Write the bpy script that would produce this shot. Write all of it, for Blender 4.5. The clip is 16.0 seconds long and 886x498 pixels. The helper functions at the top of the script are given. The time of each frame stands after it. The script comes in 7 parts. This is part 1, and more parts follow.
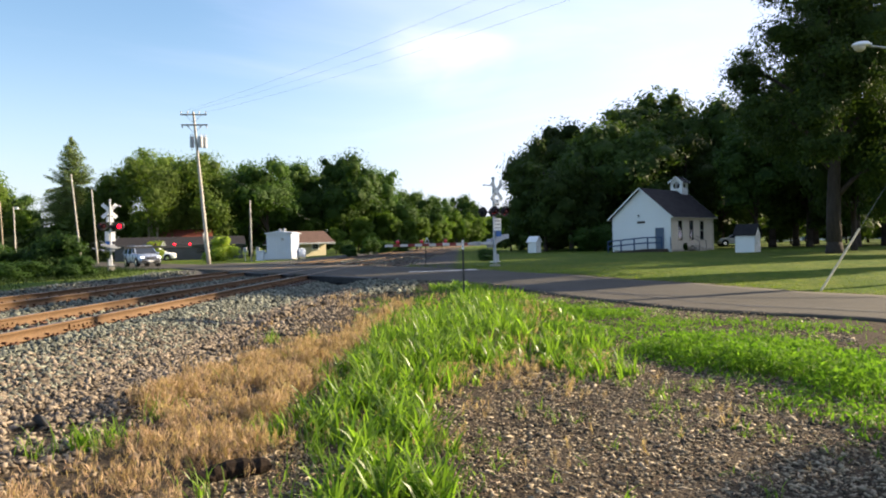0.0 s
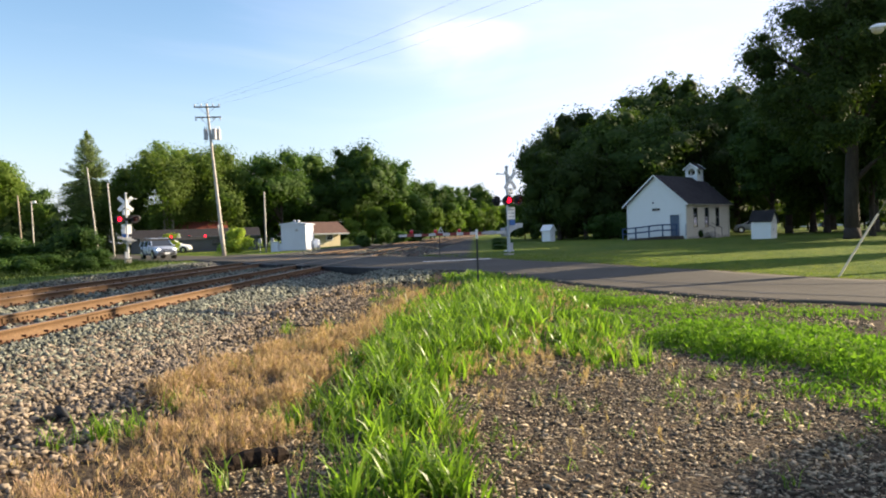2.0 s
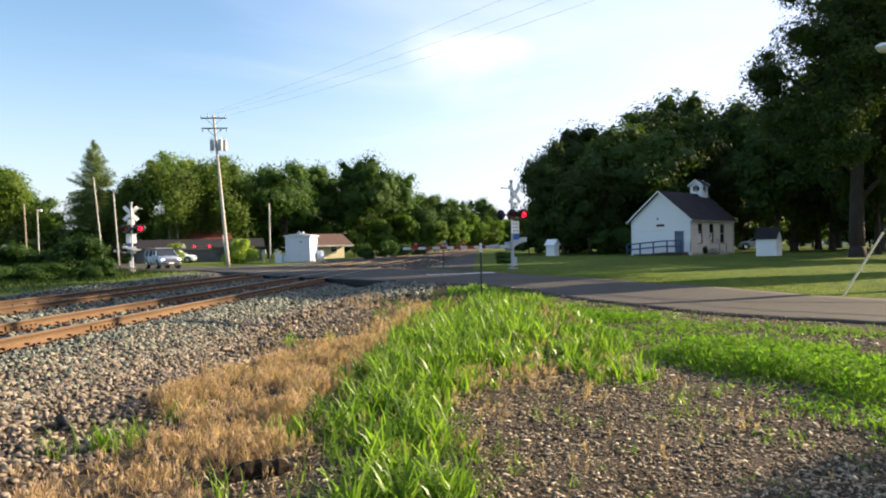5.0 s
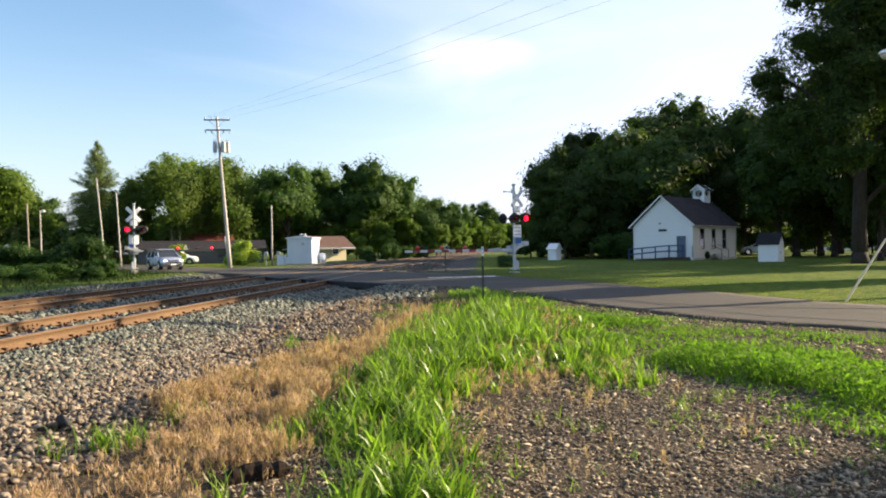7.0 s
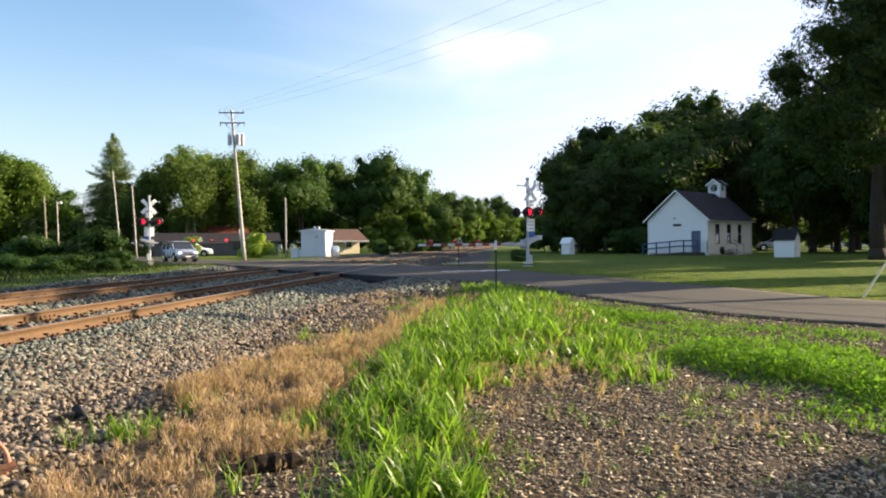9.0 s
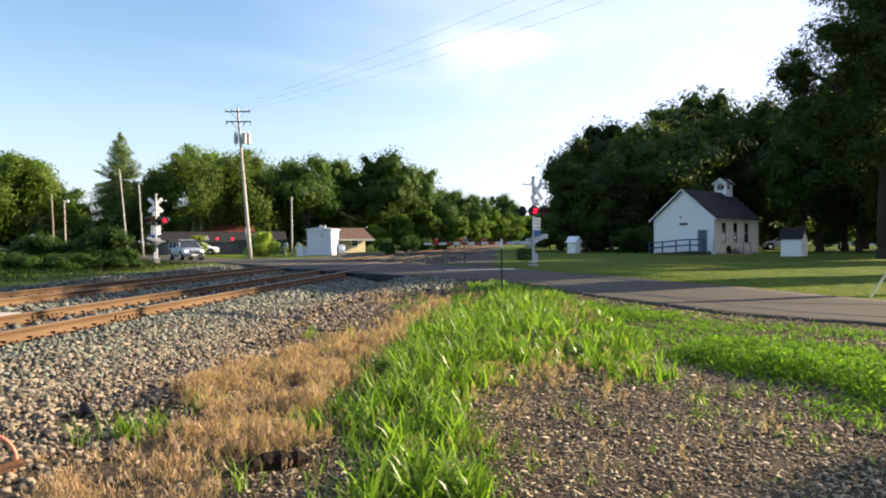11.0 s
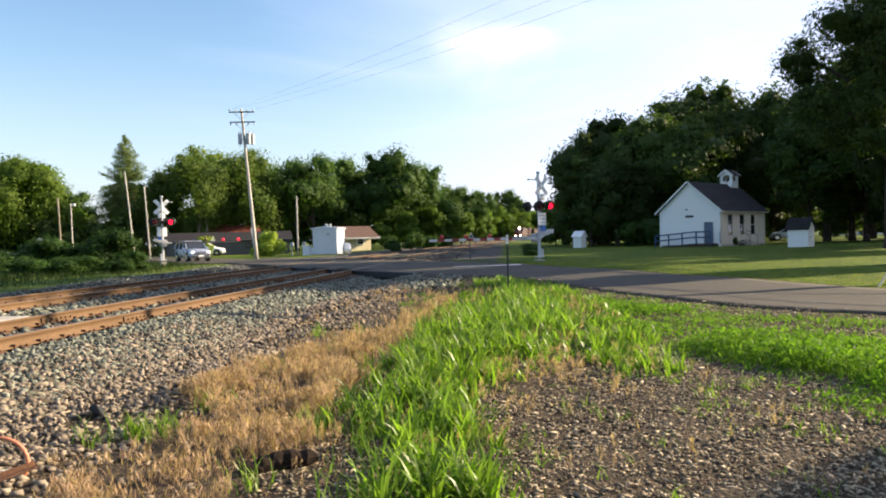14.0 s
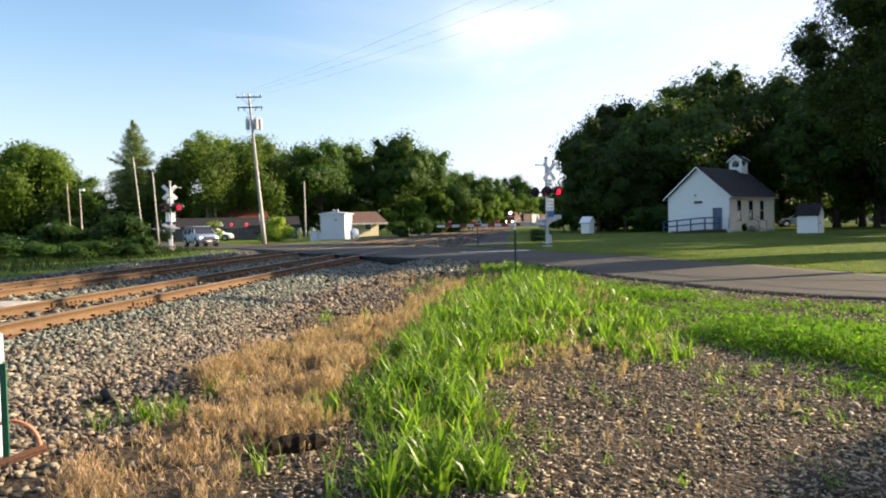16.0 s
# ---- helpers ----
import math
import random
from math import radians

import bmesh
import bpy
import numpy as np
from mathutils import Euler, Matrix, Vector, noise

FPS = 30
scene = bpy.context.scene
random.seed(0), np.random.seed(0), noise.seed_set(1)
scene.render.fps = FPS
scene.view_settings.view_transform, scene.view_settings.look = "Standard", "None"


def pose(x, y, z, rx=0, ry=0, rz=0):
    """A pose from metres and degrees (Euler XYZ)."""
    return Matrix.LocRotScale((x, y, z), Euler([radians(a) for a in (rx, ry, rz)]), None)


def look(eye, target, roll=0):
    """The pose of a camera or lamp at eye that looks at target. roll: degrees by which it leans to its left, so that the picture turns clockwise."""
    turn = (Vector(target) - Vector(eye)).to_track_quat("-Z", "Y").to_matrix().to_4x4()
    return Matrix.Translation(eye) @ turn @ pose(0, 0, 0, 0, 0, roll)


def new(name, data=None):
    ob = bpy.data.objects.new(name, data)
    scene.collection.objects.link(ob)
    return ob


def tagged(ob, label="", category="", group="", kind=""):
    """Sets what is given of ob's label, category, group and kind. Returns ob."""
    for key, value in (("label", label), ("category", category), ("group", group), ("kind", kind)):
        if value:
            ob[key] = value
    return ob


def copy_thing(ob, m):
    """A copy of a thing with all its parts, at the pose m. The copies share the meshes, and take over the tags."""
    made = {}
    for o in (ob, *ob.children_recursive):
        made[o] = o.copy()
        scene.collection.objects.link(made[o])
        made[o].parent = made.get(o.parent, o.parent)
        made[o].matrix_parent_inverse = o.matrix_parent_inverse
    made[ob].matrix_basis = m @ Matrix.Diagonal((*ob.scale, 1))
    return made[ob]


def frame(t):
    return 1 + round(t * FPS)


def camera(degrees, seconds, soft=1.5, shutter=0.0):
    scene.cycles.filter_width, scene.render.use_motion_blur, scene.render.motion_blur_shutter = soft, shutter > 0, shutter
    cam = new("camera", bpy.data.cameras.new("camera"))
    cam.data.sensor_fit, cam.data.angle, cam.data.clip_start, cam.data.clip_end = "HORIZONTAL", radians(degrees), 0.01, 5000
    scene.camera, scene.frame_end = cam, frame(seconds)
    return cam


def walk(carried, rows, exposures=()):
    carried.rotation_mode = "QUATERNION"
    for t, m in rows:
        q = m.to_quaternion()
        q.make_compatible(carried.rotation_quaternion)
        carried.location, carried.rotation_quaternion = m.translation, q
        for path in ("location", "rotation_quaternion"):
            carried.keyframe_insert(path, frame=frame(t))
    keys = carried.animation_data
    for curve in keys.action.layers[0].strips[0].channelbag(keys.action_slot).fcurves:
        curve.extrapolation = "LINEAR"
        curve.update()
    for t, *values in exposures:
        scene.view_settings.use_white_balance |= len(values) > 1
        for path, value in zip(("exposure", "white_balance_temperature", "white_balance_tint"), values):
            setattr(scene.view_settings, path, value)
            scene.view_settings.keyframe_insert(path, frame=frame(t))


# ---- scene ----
# ---- camera ----
cam = camera(62.08, 16.0, soft=1.95)
PATH = [
    (0.0, pose(0.0000, 0.0000, 1.6000, 89.535, 1.338, -1.533)),
    (0.5, pose(0.0000, 0.0000, 1.6000, 89.512, 1.414, -1.458)),
    (1.0, pose(0.0000, 0.0000, 1.6000, 89.506, 1.564, -1.055)),
    (1.5, pose(0.0000, 0.0000, 1.6000, 89.495, 2.127, -0.691)),
    (2.0, pose(0.0000, 0.0000, 1.6000, 88.747, 1.910, -0.460)),
    (2.5, pose(0.0000, 0.0000, 1.6000, 88.633, 1.918, 0.313)),
    (3.0, pose(0.0000, 0.0000, 1.6000, 88.559, 1.756, 0.582)),
    (3.5, pose(0.0000, 0.0000, 1.6000, 88.541, 1.628, 0.809)),
    (4.0, pose(0.0000, 0.0000, 1.6000, 89.041, 1.372, -0.045)),
    (6.5, pose(0.0000, 0.0000, 1.6000, 90.012, 0.991, -0.053)),
    (7.0, pose(0.0000, 0.0000, 1.6000, 90.044, 0.800, 0.001)),
    (7.5, pose(0.0000, 0.0000, 1.6000, 90.066, 0.535, 0.126)),
    (8.0, pose(0.0000, 0.0000, 1.6000, 89.859, 0.433, 0.218)),
    (8.5, pose(0.0000, 0.0000, 1.6000, 89.690, 0.470, 0.713)),
    (9.0, pose(0.0000, 0.0000, 1.6000, 89.558, 0.469, 1.030)),
    (11.5, pose(0.0000, 0.0000, 1.6000, 89.458, 0.577, 1.645)),
    (12.0, pose(0.0000, 0.0000, 1.6000, 89.457, 1.024, 1.757)),
    (12.5, pose(0.0000, 0.0000, 1.6000, 89.461, 1.317, 1.524)),
    (13.0, pose(0.0000, 0.0000, 1.6000, 89.459, 1.243, 1.631)),
    (13.5, pose(0.0000, 0.0000, 1.6000, 89.414, 1.286, 1.696)),
    (14.0, pose(0.0000, 0.0000, 1.6000, 89.218, 1.416, 1.908)),
    (14.5, pose(0.0000, 0.0000, 1.6000, 89.096, 1.421, 2.076)),
    (15.0, pose(0.0000, 0.0000, 1.6000, 88.633, 1.109, 2.226)),
    (15.5, pose(0.0000, 0.0000, 1.6000, 88.294, 1.286, 2.234)),
    (16.0, pose(0.0000, 0.0000, 1.6000, 88.111, 1.347, 2.498)),
]
walk(cam, PATH, exposures=[(0.0, 1.62), (16.0, 1.62)])

# ---- world and sun ----
SUN_AZ, SUN_EL = 71.0, 20.5          # degrees: right of straight ahead, above the horizon
world = bpy.data.worlds.new("evening_sky")
scene.world = world
world.use_nodes = True
wn, wl = world.node_tree.nodes, world.node_tree.links
wn.clear()
sky = wn.new("ShaderNodeTexSky")
sky.sky_type = "NISHITA"
sky.sun_disc = False
sky.sun_elevation, sky.sun_rotation = radians(SUN_EL), radians(SUN_AZ)
sky.air_density, sky.dust_density, sky.ozone_density = 1.25, 1.0, 4.0
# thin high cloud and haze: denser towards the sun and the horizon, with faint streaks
tc = wn.new("ShaderNodeTexCoord")
mp = wn.new("ShaderNodeMapping")
mp.inputs["Scale"].default_value = (1.1, 1.1, 3.6)
mp.inputs["Location"].default_value = (0.6, 2.3, 1.1)
cl = wn.new("ShaderNodeTexNoise")
cl.inputs["Scale"].default_value, cl.inputs["Detail"].default_value, cl.inputs["Roughness"].default_value = 1.6, 7, 0.55
cl.inputs["Distortion"].default_value = 0.6


def ramp(value, lo, hi, to_lo, to_hi):
    r = wn.new("ShaderNodeMapRange")
    r.interpolation_type = "SMOOTHSTEP"
    for key, v in (("From Min", lo), ("From Max", hi), ("To Min", to_lo), ("To Max", to_hi)):
        r.inputs[key].default_value = v
    wl.new(value, r.inputs["Value"])
    return r.outputs["Result"]


def plus(p, q):
    m = wn.new("ShaderNodeMath")
    m.operation, m.use_clamp = "ADD", True
    wl.new(p, m.inputs[0])
    wl.new(q, m.inputs[1])
    return m.outputs["Value"]


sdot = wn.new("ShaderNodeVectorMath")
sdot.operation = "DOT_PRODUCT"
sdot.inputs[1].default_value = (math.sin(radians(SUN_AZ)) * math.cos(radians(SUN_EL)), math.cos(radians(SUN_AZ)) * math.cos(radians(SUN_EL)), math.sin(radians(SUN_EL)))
sep = wn.new("ShaderNodeSeparateXYZ")
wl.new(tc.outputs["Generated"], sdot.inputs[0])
wl.new(tc.outputs["Generated"], sep.inputs["Vector"])
wl.new(tc.outputs["Generated"], mp.inputs["Vector"])
wl.new(mp.outputs["Vector"], cl.inputs["Vector"])
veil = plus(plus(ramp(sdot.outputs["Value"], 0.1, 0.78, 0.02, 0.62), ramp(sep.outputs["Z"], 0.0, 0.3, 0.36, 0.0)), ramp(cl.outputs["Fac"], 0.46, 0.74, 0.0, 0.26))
# one brighter wisp of cirrus high over the crossing
wisp = wn.new("ShaderNodeVectorMath")
wisp.operation = "DOT_PRODUCT"
wisp.inputs[1].default_value = (0.040, 0.962, 0.268)
wl.new(tc.outputs["Generated"], wisp.inputs[0])
mp2 = wn.new("ShaderNodeMapping")
mp2.inputs["Scale"].default_value = (2.2, 2.2, 6.5)
mp2.inputs["Rotation"].default_value = (0.0, 0.35, 0.0)
wl.new(tc.outputs["Generated"], mp2.inputs["Vector"])
cl2 = wn.new("ShaderNodeTexNoise")
cl2.inputs["Scale"].default_value, cl2.inputs["Detail"].default_value, cl2.inputs["Distortion"].default_value = 2.2, 6, 0.25
wl.new(mp2.outputs["Vector"], cl2.inputs["Vector"])
tuft = wn.new("ShaderNodeMath")
tuft.operation = "MULTIPLY"
wl.new(ramp(wisp.outputs["Value"], 0.9945, 0.9998, 0.0, 0.6), tuft.inputs[0])
wl.new(ramp(cl2.outputs["Fac"], 0.36, 0.66, 0.0, 1.0), tuft.inputs[1])
veil = plus(veil, tuft.outputs["Value"])
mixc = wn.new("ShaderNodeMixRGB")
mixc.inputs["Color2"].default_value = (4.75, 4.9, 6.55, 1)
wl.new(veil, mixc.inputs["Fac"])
bg = wn.new("ShaderNodeBackground")
bg.inputs["Strength"].default_value = 0.08
wo = wn.new("ShaderNodeOutputWorld")
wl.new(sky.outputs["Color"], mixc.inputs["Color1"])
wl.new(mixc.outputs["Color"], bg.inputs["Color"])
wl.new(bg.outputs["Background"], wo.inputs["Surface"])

sun = new("sun", bpy.data.lights.new("sun", "SUN"))
sun.data.energy, sun.data.angle, sun.data.color = 5.0, radians(0.6), (1.0, 0.81, 0.57)
_sd = Vector((math.sin(radians(SUN_AZ)) * math.cos(radians(SUN_EL)), math.cos(radians(SUN_AZ)) * math.cos(radians(SUN_EL)), math.sin(radians(SUN_EL))))
sun.matrix_world = look(_sd * 100, (0, 0, 0))

# ---- materials ----
def mat(name, color, rough=0.7, metal=0.0, var=0.25, scale=3.0, fine=40.0, bump=0.0, spec=0.4, second=None, stretch=(1, 1, 1), islands=0.0, objects=0.0):
    """Paint, wood, stone and the like: a colour with patches at two scales, a little relief and uneven gloss."""
    m = bpy.data.materials.new(name)
    m.use_nodes = True
    n, l = m.node_tree.nodes, m.node_tree.links
    b = n["Principled BSDF"]
    b.inputs["Metallic"].default_value = metal
    b.inputs["Specular IOR Level"].default_value = spec
    geo = n.new("ShaderNodeTexCoord")
    mpn = n.new("ShaderNodeMapping")
    mpn.inputs["Scale"].default_value = stretch
    l.new(geo.outputs["Object"], mpn.inputs["Vector"])
    n1, n2 = n.new("ShaderNodeTexNoise"), n.new("ShaderNodeTexNoise")
    n1.inputs["Scale"].default_value, n1.inputs["Detail"].default_value = scale, 6
    n2.inputs["Scale"].default_value, n2.inputs["Detail"].default_value = fine, 4
    l.new(mpn.outputs["Vector"], n1.inputs["Vector"])
    l.new(mpn.outputs["Vector"], n2.inputs["Vector"])
    mx = n.new("ShaderNodeMixRGB")
    c2 = second or tuple(c * 0.55 for c in color)
    mx.inputs["Color1"].default_value, mx.inputs["Color2"].default_value = (*color, 1), (*c2, 1)
    r1 = n.new("ShaderNodeMapRange")
    r1.inputs["From Min"].default_value, r1.inputs["From Max"].default_value = 0.35, 0.7
    r1.inputs["To Max"].default_value = min(1.0, var * 2)
    l.new(n1.outputs["Fac"], r1.inputs["Value"])
    l.new(r1.outputs["Result"], mx.inputs["Fac"])
    hs = n.new("ShaderNodeHueSaturation")
    r2 = n.new("ShaderNodeMapRange")
    r2.inputs["From Min"].default_value, r2.inputs["From Max"].default_value = 0.25, 0.75
    r2.inputs["To Min"].default_value, r2.inputs["To Max"].default_value = 1 - var, 1 + var
    l.new(n2.outputs["Fac"], r2.inputs["Value"])
    last = r2.outputs["Result"]
    for amount, node, socket in ((islands, "ShaderNodeNewGeometry", "Random Per Island"), (objects, "ShaderNodeObjectInfo", "Random")):
        if amount:
            src, rr, mu = n.new(node), n.new("ShaderNodeMapRange"), n.new("ShaderNodeMath")
            rr.inputs["To Min"].default_value, rr.inputs["To Max"].default_value = 1 - amount, 1 + amount
            mu.operation = "MULTIPLY"
            l.new(src.outputs[socket], rr.inputs["Value"])
            l.new(rr.outputs["Result"], mu.inputs[0])
            l.new(last, mu.inputs[1])
            last = mu.outputs["Value"]
    l.new(last, hs.inputs["Value"])
    l.new(mx.outputs["Color"], hs.inputs["Color"])
    l.new(hs.outputs["Color"], b.inputs["Base Color"])
    r3 = n.new("ShaderNodeMapRange")
    r3.inputs["To Min"].default_value, r3.inputs["To Max"].default_value = max(0.03, rough - 0.12), min(1, rough + 0.12)
    l.new(n1.outputs["Fac"], r3.inputs["Value"])
    l.new(r3.outputs["Result"], b.inputs["Roughness"])
    if bump:
        bp = n.new("ShaderNodeBump")
        bp.inputs["Strength"].default_value, bp.inputs["Distance"].default_value = min(1, bump), 0.02 * max(1, bump)
        l.new(n2.outputs["Fac"], bp.inputs["Height"])
        l.new(bp.outputs["Normal"], b.inputs["Normal"])
    return m


def leaf_mat(name, color, second, glow=0.35, island=0.35, rough=0.65, spec=0.12):
    """Leaves and blades: they scatter light, and let some of it through."""
    m = bpy.data.materials.new(name)
    m.use_nodes = True
    n, l = m.node_tree.nodes, m.node_tree.links
    b, out = n["Principled BSDF"], n["Material Output"]
    b.inputs["Roughness"].default_value = rough
    b.inputs["Specular IOR Level"].default_value = spec
    g, oi = n.new("ShaderNodeNewGeometry"), n.new("ShaderNodeObjectInfo")
    mx, hs = n.new("ShaderNodeMixRGB"), n.new("ShaderNodeHueSaturation")
    mx.inputs["Color1"].default_value, mx.inputs["Color2"].default_value = (*color, 1), (*second, 1)
    l.new(g.outputs["Random Per Island"], mx.inputs["Fac"])
    rr = n.new("ShaderNodeMapRange")
    rr.inputs["To Min"].default_value, rr.inputs["To Max"].default_value = 1 - island, 1 + island
    l.new(oi.outputs["Random"], rr.inputs["Value"])
    l.new(rr.outputs["Result"], hs.inputs["Value"])
    l.new(mx.outputs["Color"], hs.inputs["Color"])
    l.new(hs.outputs["Color"], b.inputs["Base Color"])
    tr, ad = n.new("ShaderNodeBsdfTranslucent"), n.new("ShaderNodeMixShader")
    br = n.new("ShaderNodeMixRGB")
    br.blend_type, br.inputs["Fac"].default_value = "MULTIPLY", 1.0
    br.inputs["Color2"].default_value = (1.3, 1.5, 0.7, 1)
    l.new(hs.outputs["Color"], br.inputs["Color1"])
    l.new(br.outputs["Color"], tr.inputs["Color"])
    ad.inputs["Fac"].default_value = glow
    l.new(b.outputs["BSDF"], ad.inputs[1])
    l.new(tr.outputs["BSDF"], ad.inputs[2])
    l.new(ad.outputs["Shader"], out.inputs["Surface"])
    return m


def glow_mat(name, color, strength):
    m = bpy.data.materials.new(name)
    m.use_nodes = True
    b = m.node_tree.nodes["Principled BSDF"]
    b.inputs["Base Color"].default_value = (*color, 1)
    b.inputs["Emission Color"].default_value = (*color, 1)
    b.inputs["Emission Strength"].default_value = strength
    b.inputs["Roughness"].default_value = 0.3
    return m


def glass_mat(name, color=(0.02, 0.025, 0.03), rough=0.05):
    m = bpy.data.materials.new(name)
    m.use_nodes = True
    b = m.node_tree.nodes["Principled BSDF"]
    b.inputs["Base Color"].default_value = (*color, 1)
    b.inputs["Roughness"].default_value = rough
    b.inputs["Specular IOR Level"].default_value = 0.6
    return m


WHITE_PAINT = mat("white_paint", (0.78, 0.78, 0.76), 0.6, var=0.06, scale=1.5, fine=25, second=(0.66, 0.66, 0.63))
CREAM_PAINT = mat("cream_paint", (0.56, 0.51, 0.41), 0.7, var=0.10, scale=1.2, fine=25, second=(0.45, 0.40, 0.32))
YELLOW_PAINT = mat("pale_yellow_siding", (0.60, 0.52, 0.33), 0.7, var=0.08, scale=1.0, fine=20)
# White lowered to grey, standing in for the shade on the gate arm.
GATE_WHITE = mat("shade_dimmed_white_paint", (0.48, 0.48, 0.46), 0.6, var=0.12, scale=2, fine=25)
GREY_METAL = mat("galvanised_metal", (0.36, 0.37, 0.38), 0.5, 0.3, var=0.15, scale=5, fine=60)
SILVER_PAINT = mat("silver_paint", (0.46, 0.47, 0.48), 0.5, 0.2, var=0.12, scale=4, fine=50)
GREY_SIDING = mat("dull_grey_siding", (0.085, 0.088, 0.088), 0.8, var=0.15, scale=1.0, fine=15)
# White steel paint, darkened and blued to stand in for the hut's shade.
HUT_PAINT = mat("shade_blued_white_paint", (0.56, 0.60, 0.66), 0.5, var=0.06, scale=1.5, fine=20)
DARK_METAL = mat("dark_metal", (0.05, 0.05, 0.05), 0.5, 0.4, var=0.2)
BLACK_PAINT = mat("black_paint", (0.012, 0.012, 0.013), 0.6, var=0.2)
RED_PAINT = mat("red_stripe_paint", (0.17, 0.018, 0.018), 0.5, var=0.15)
BLUE_PAINT = mat("blue_sign_paint", (0.03, 0.13, 0.38), 0.5, var=0.1)
BLUE_GREY = mat("blue_grey_door_paint", (0.10, 0.14, 0.20), 0.6, var=0.12)
GREEN_PAINT = mat("green_post_paint", (0.012, 0.10, 0.05), 0.55, var=0.2, scale=8)
SHINGLE = mat("dark_shingle", (0.036, 0.034, 0.036), 0.95, var=0.3, scale=2, fine=30, bump=0.4, spec=0.1)
BROWN_ROOF = mat("brown_shingle", (0.10, 0.055, 0.038), 0.9, var=0.25, scale=2, fine=30, bump=0.4)
RED_ROOF = mat("red_roofing", (0.20, 0.05, 0.028), 0.85, var=0.25, scale=2, fine=20)
POLE_WOOD = mat("weathered_pole_wood", (0.46, 0.425, 0.37), 0.85, var=0.3, scale=2, fine=20, bump=0.4, stretch=(6, 6, 0.5))
ARM_WOOD = mat("dark_crossarm_wood", (0.17, 0.15, 0.13), 0.85, var=0.3, scale=3, fine=20)
TIE_WOOD = mat("creosoted_tie_wood", (0.075, 0.055, 0.042), 0.9, var=0.35, scale=4, fine=30, bump=0.6, objects=0.3)
RAIL_RUST = mat("rusted_rail_side", (0.122, 0.0697, 0.0301), 0.85, 0.0, var=0.3, scale=1.2, fine=30, bump=0.3, second=(0.0713, 0.0396, 0.0175))
RAIL_TOP = mat("worn_rail_top", (0.27, 0.20, 0.145), 0.4, 0.7, var=0.15, scale=3, fine=50)
BARK = mat("bark", (0.045, 0.033, 0.024), 0.95, var=0.4, scale=3, fine=18, bump=0.9, stretch=(2, 2, 0.5))
PALE_BARK = mat("pale_bark", (0.30, 0.25, 0.18), 0.9, var=0.4, scale=3, fine=18, bump=0.6, stretch=(2, 2, 0.5))
ASPHALT = mat("worn_asphalt", (0.0608, 0.0532, 0.0394), 0.9, var=0.24, scale=0.45, fine=55, bump=0.35, second=(0.0376, 0.0334, 0.0252), spec=0.25)
HOLLOW_SHADE = mat("hollow_shade", (0.022, 0.015, 0.010), 0.95, var=0.4, scale=8, fine=40, bump=0.6, spec=0.1)
TAR = mat("tar_seal", (0.018, 0.018, 0.018), 0.7, var=0.2)
LINE_PAINT = mat("worn_road_line", (0.62, 0.62, 0.60), 0.8, var=0.25, scale=6, fine=30, second=(0.25, 0.24, 0.23))
BALLAST = mat("ballast_stone", (0.136, 0.143, 0.112), 0.9, var=0.2, scale=0.35, fine=30, bump=0.3, second=(0.116, 0.112, 0.0865), islands=0.7, spec=0.2)
BALLAST_TAN = mat("tan_ballast_stone", (0.175, 0.144, 0.107), 0.9, var=0.2, scale=0.5, fine=30, bump=0.3, second=(0.128, 0.0967, 0.067), islands=0.65, spec=0.2)
BALLAST_PIECE = mat("loose_ballast_stone", (0.182, 0.158, 0.123), 0.9, var=0.2, scale=12, fine=60, bump=0.3, second=(0.135, 0.110, 0.080), objects=0.6, spec=0.2)
# The bed's near-black colour stands in for shadow in the gaps between stones.
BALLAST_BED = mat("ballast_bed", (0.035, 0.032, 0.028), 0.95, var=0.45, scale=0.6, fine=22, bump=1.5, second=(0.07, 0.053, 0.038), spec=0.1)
PEBBLE = mat("pale_pebble", (0.226, 0.184, 0.123), 0.9, var=0.2, scale=0.8, fine=40, second=(0.147, 0.117, 0.0766), islands=0.88, spec=0.25)
CONCRETE = mat("concrete", (0.36, 0.33, 0.28), 0.9, var=0.2, scale=3, fine=30, bump=0.3)
RUST = mat("rust", (0.11, 0.050, 0.025), 0.9, 0.1, var=0.3, scale=6, fine=40, bump=0.3)
ORANGE_HOSE = mat("faded_orange_conduit", (0.55, 0.20, 0.11), 0.6, var=0.15)
SUV_PAINT = mat("silver_car_paint", (0.40, 0.44, 0.51), 0.28, 0.45, var=0.04, scale=2)
RUBBER = mat("tyre_rubber", (0.02, 0.02, 0.02), 0.9, var=0.2)
CHROME = mat("chrome", (0.7, 0.7, 0.7), 0.2, 0.9, var=0.05)
GLASS = glass_mat("dark_window_glass")
WIRE = mat("wire", (0.143, 0.149, 0.154), 0.6, 0.2, var=0.1)
GUY_YELLOW = mat("pale_guy_guard_plastic", (0.66, 0.56, 0.36), 0.6, var=0.12)
# Maroon and tan are darkened to stand in for shade on the train.
LOCO_RED = mat("shade_darkened_maroon_paint", (0.05, 0.015, 0.009), 0.7, var=0.25)
LOCO_DARK = mat("dark_green_loco_paint", (0.03, 0.03, 0.025), 0.6, var=0.3)
CAR_TAN = mat("tan_freight_paint", (0.10, 0.07, 0.045), 0.7, var=0.25, scale=1)
CAR_BROWN = mat("brown_freight_paint", (0.055, 0.028, 0.02), 0.75, var=0.25, scale=1)
CAR_GREY = mat("grey_freight_paint", (0.36, 0.35, 0.33), 0.7, var=0.2, scale=1)
LAMP_RED = glow_mat("lit_red_lens", (1.0, 0.004, 0.022), 1.7)
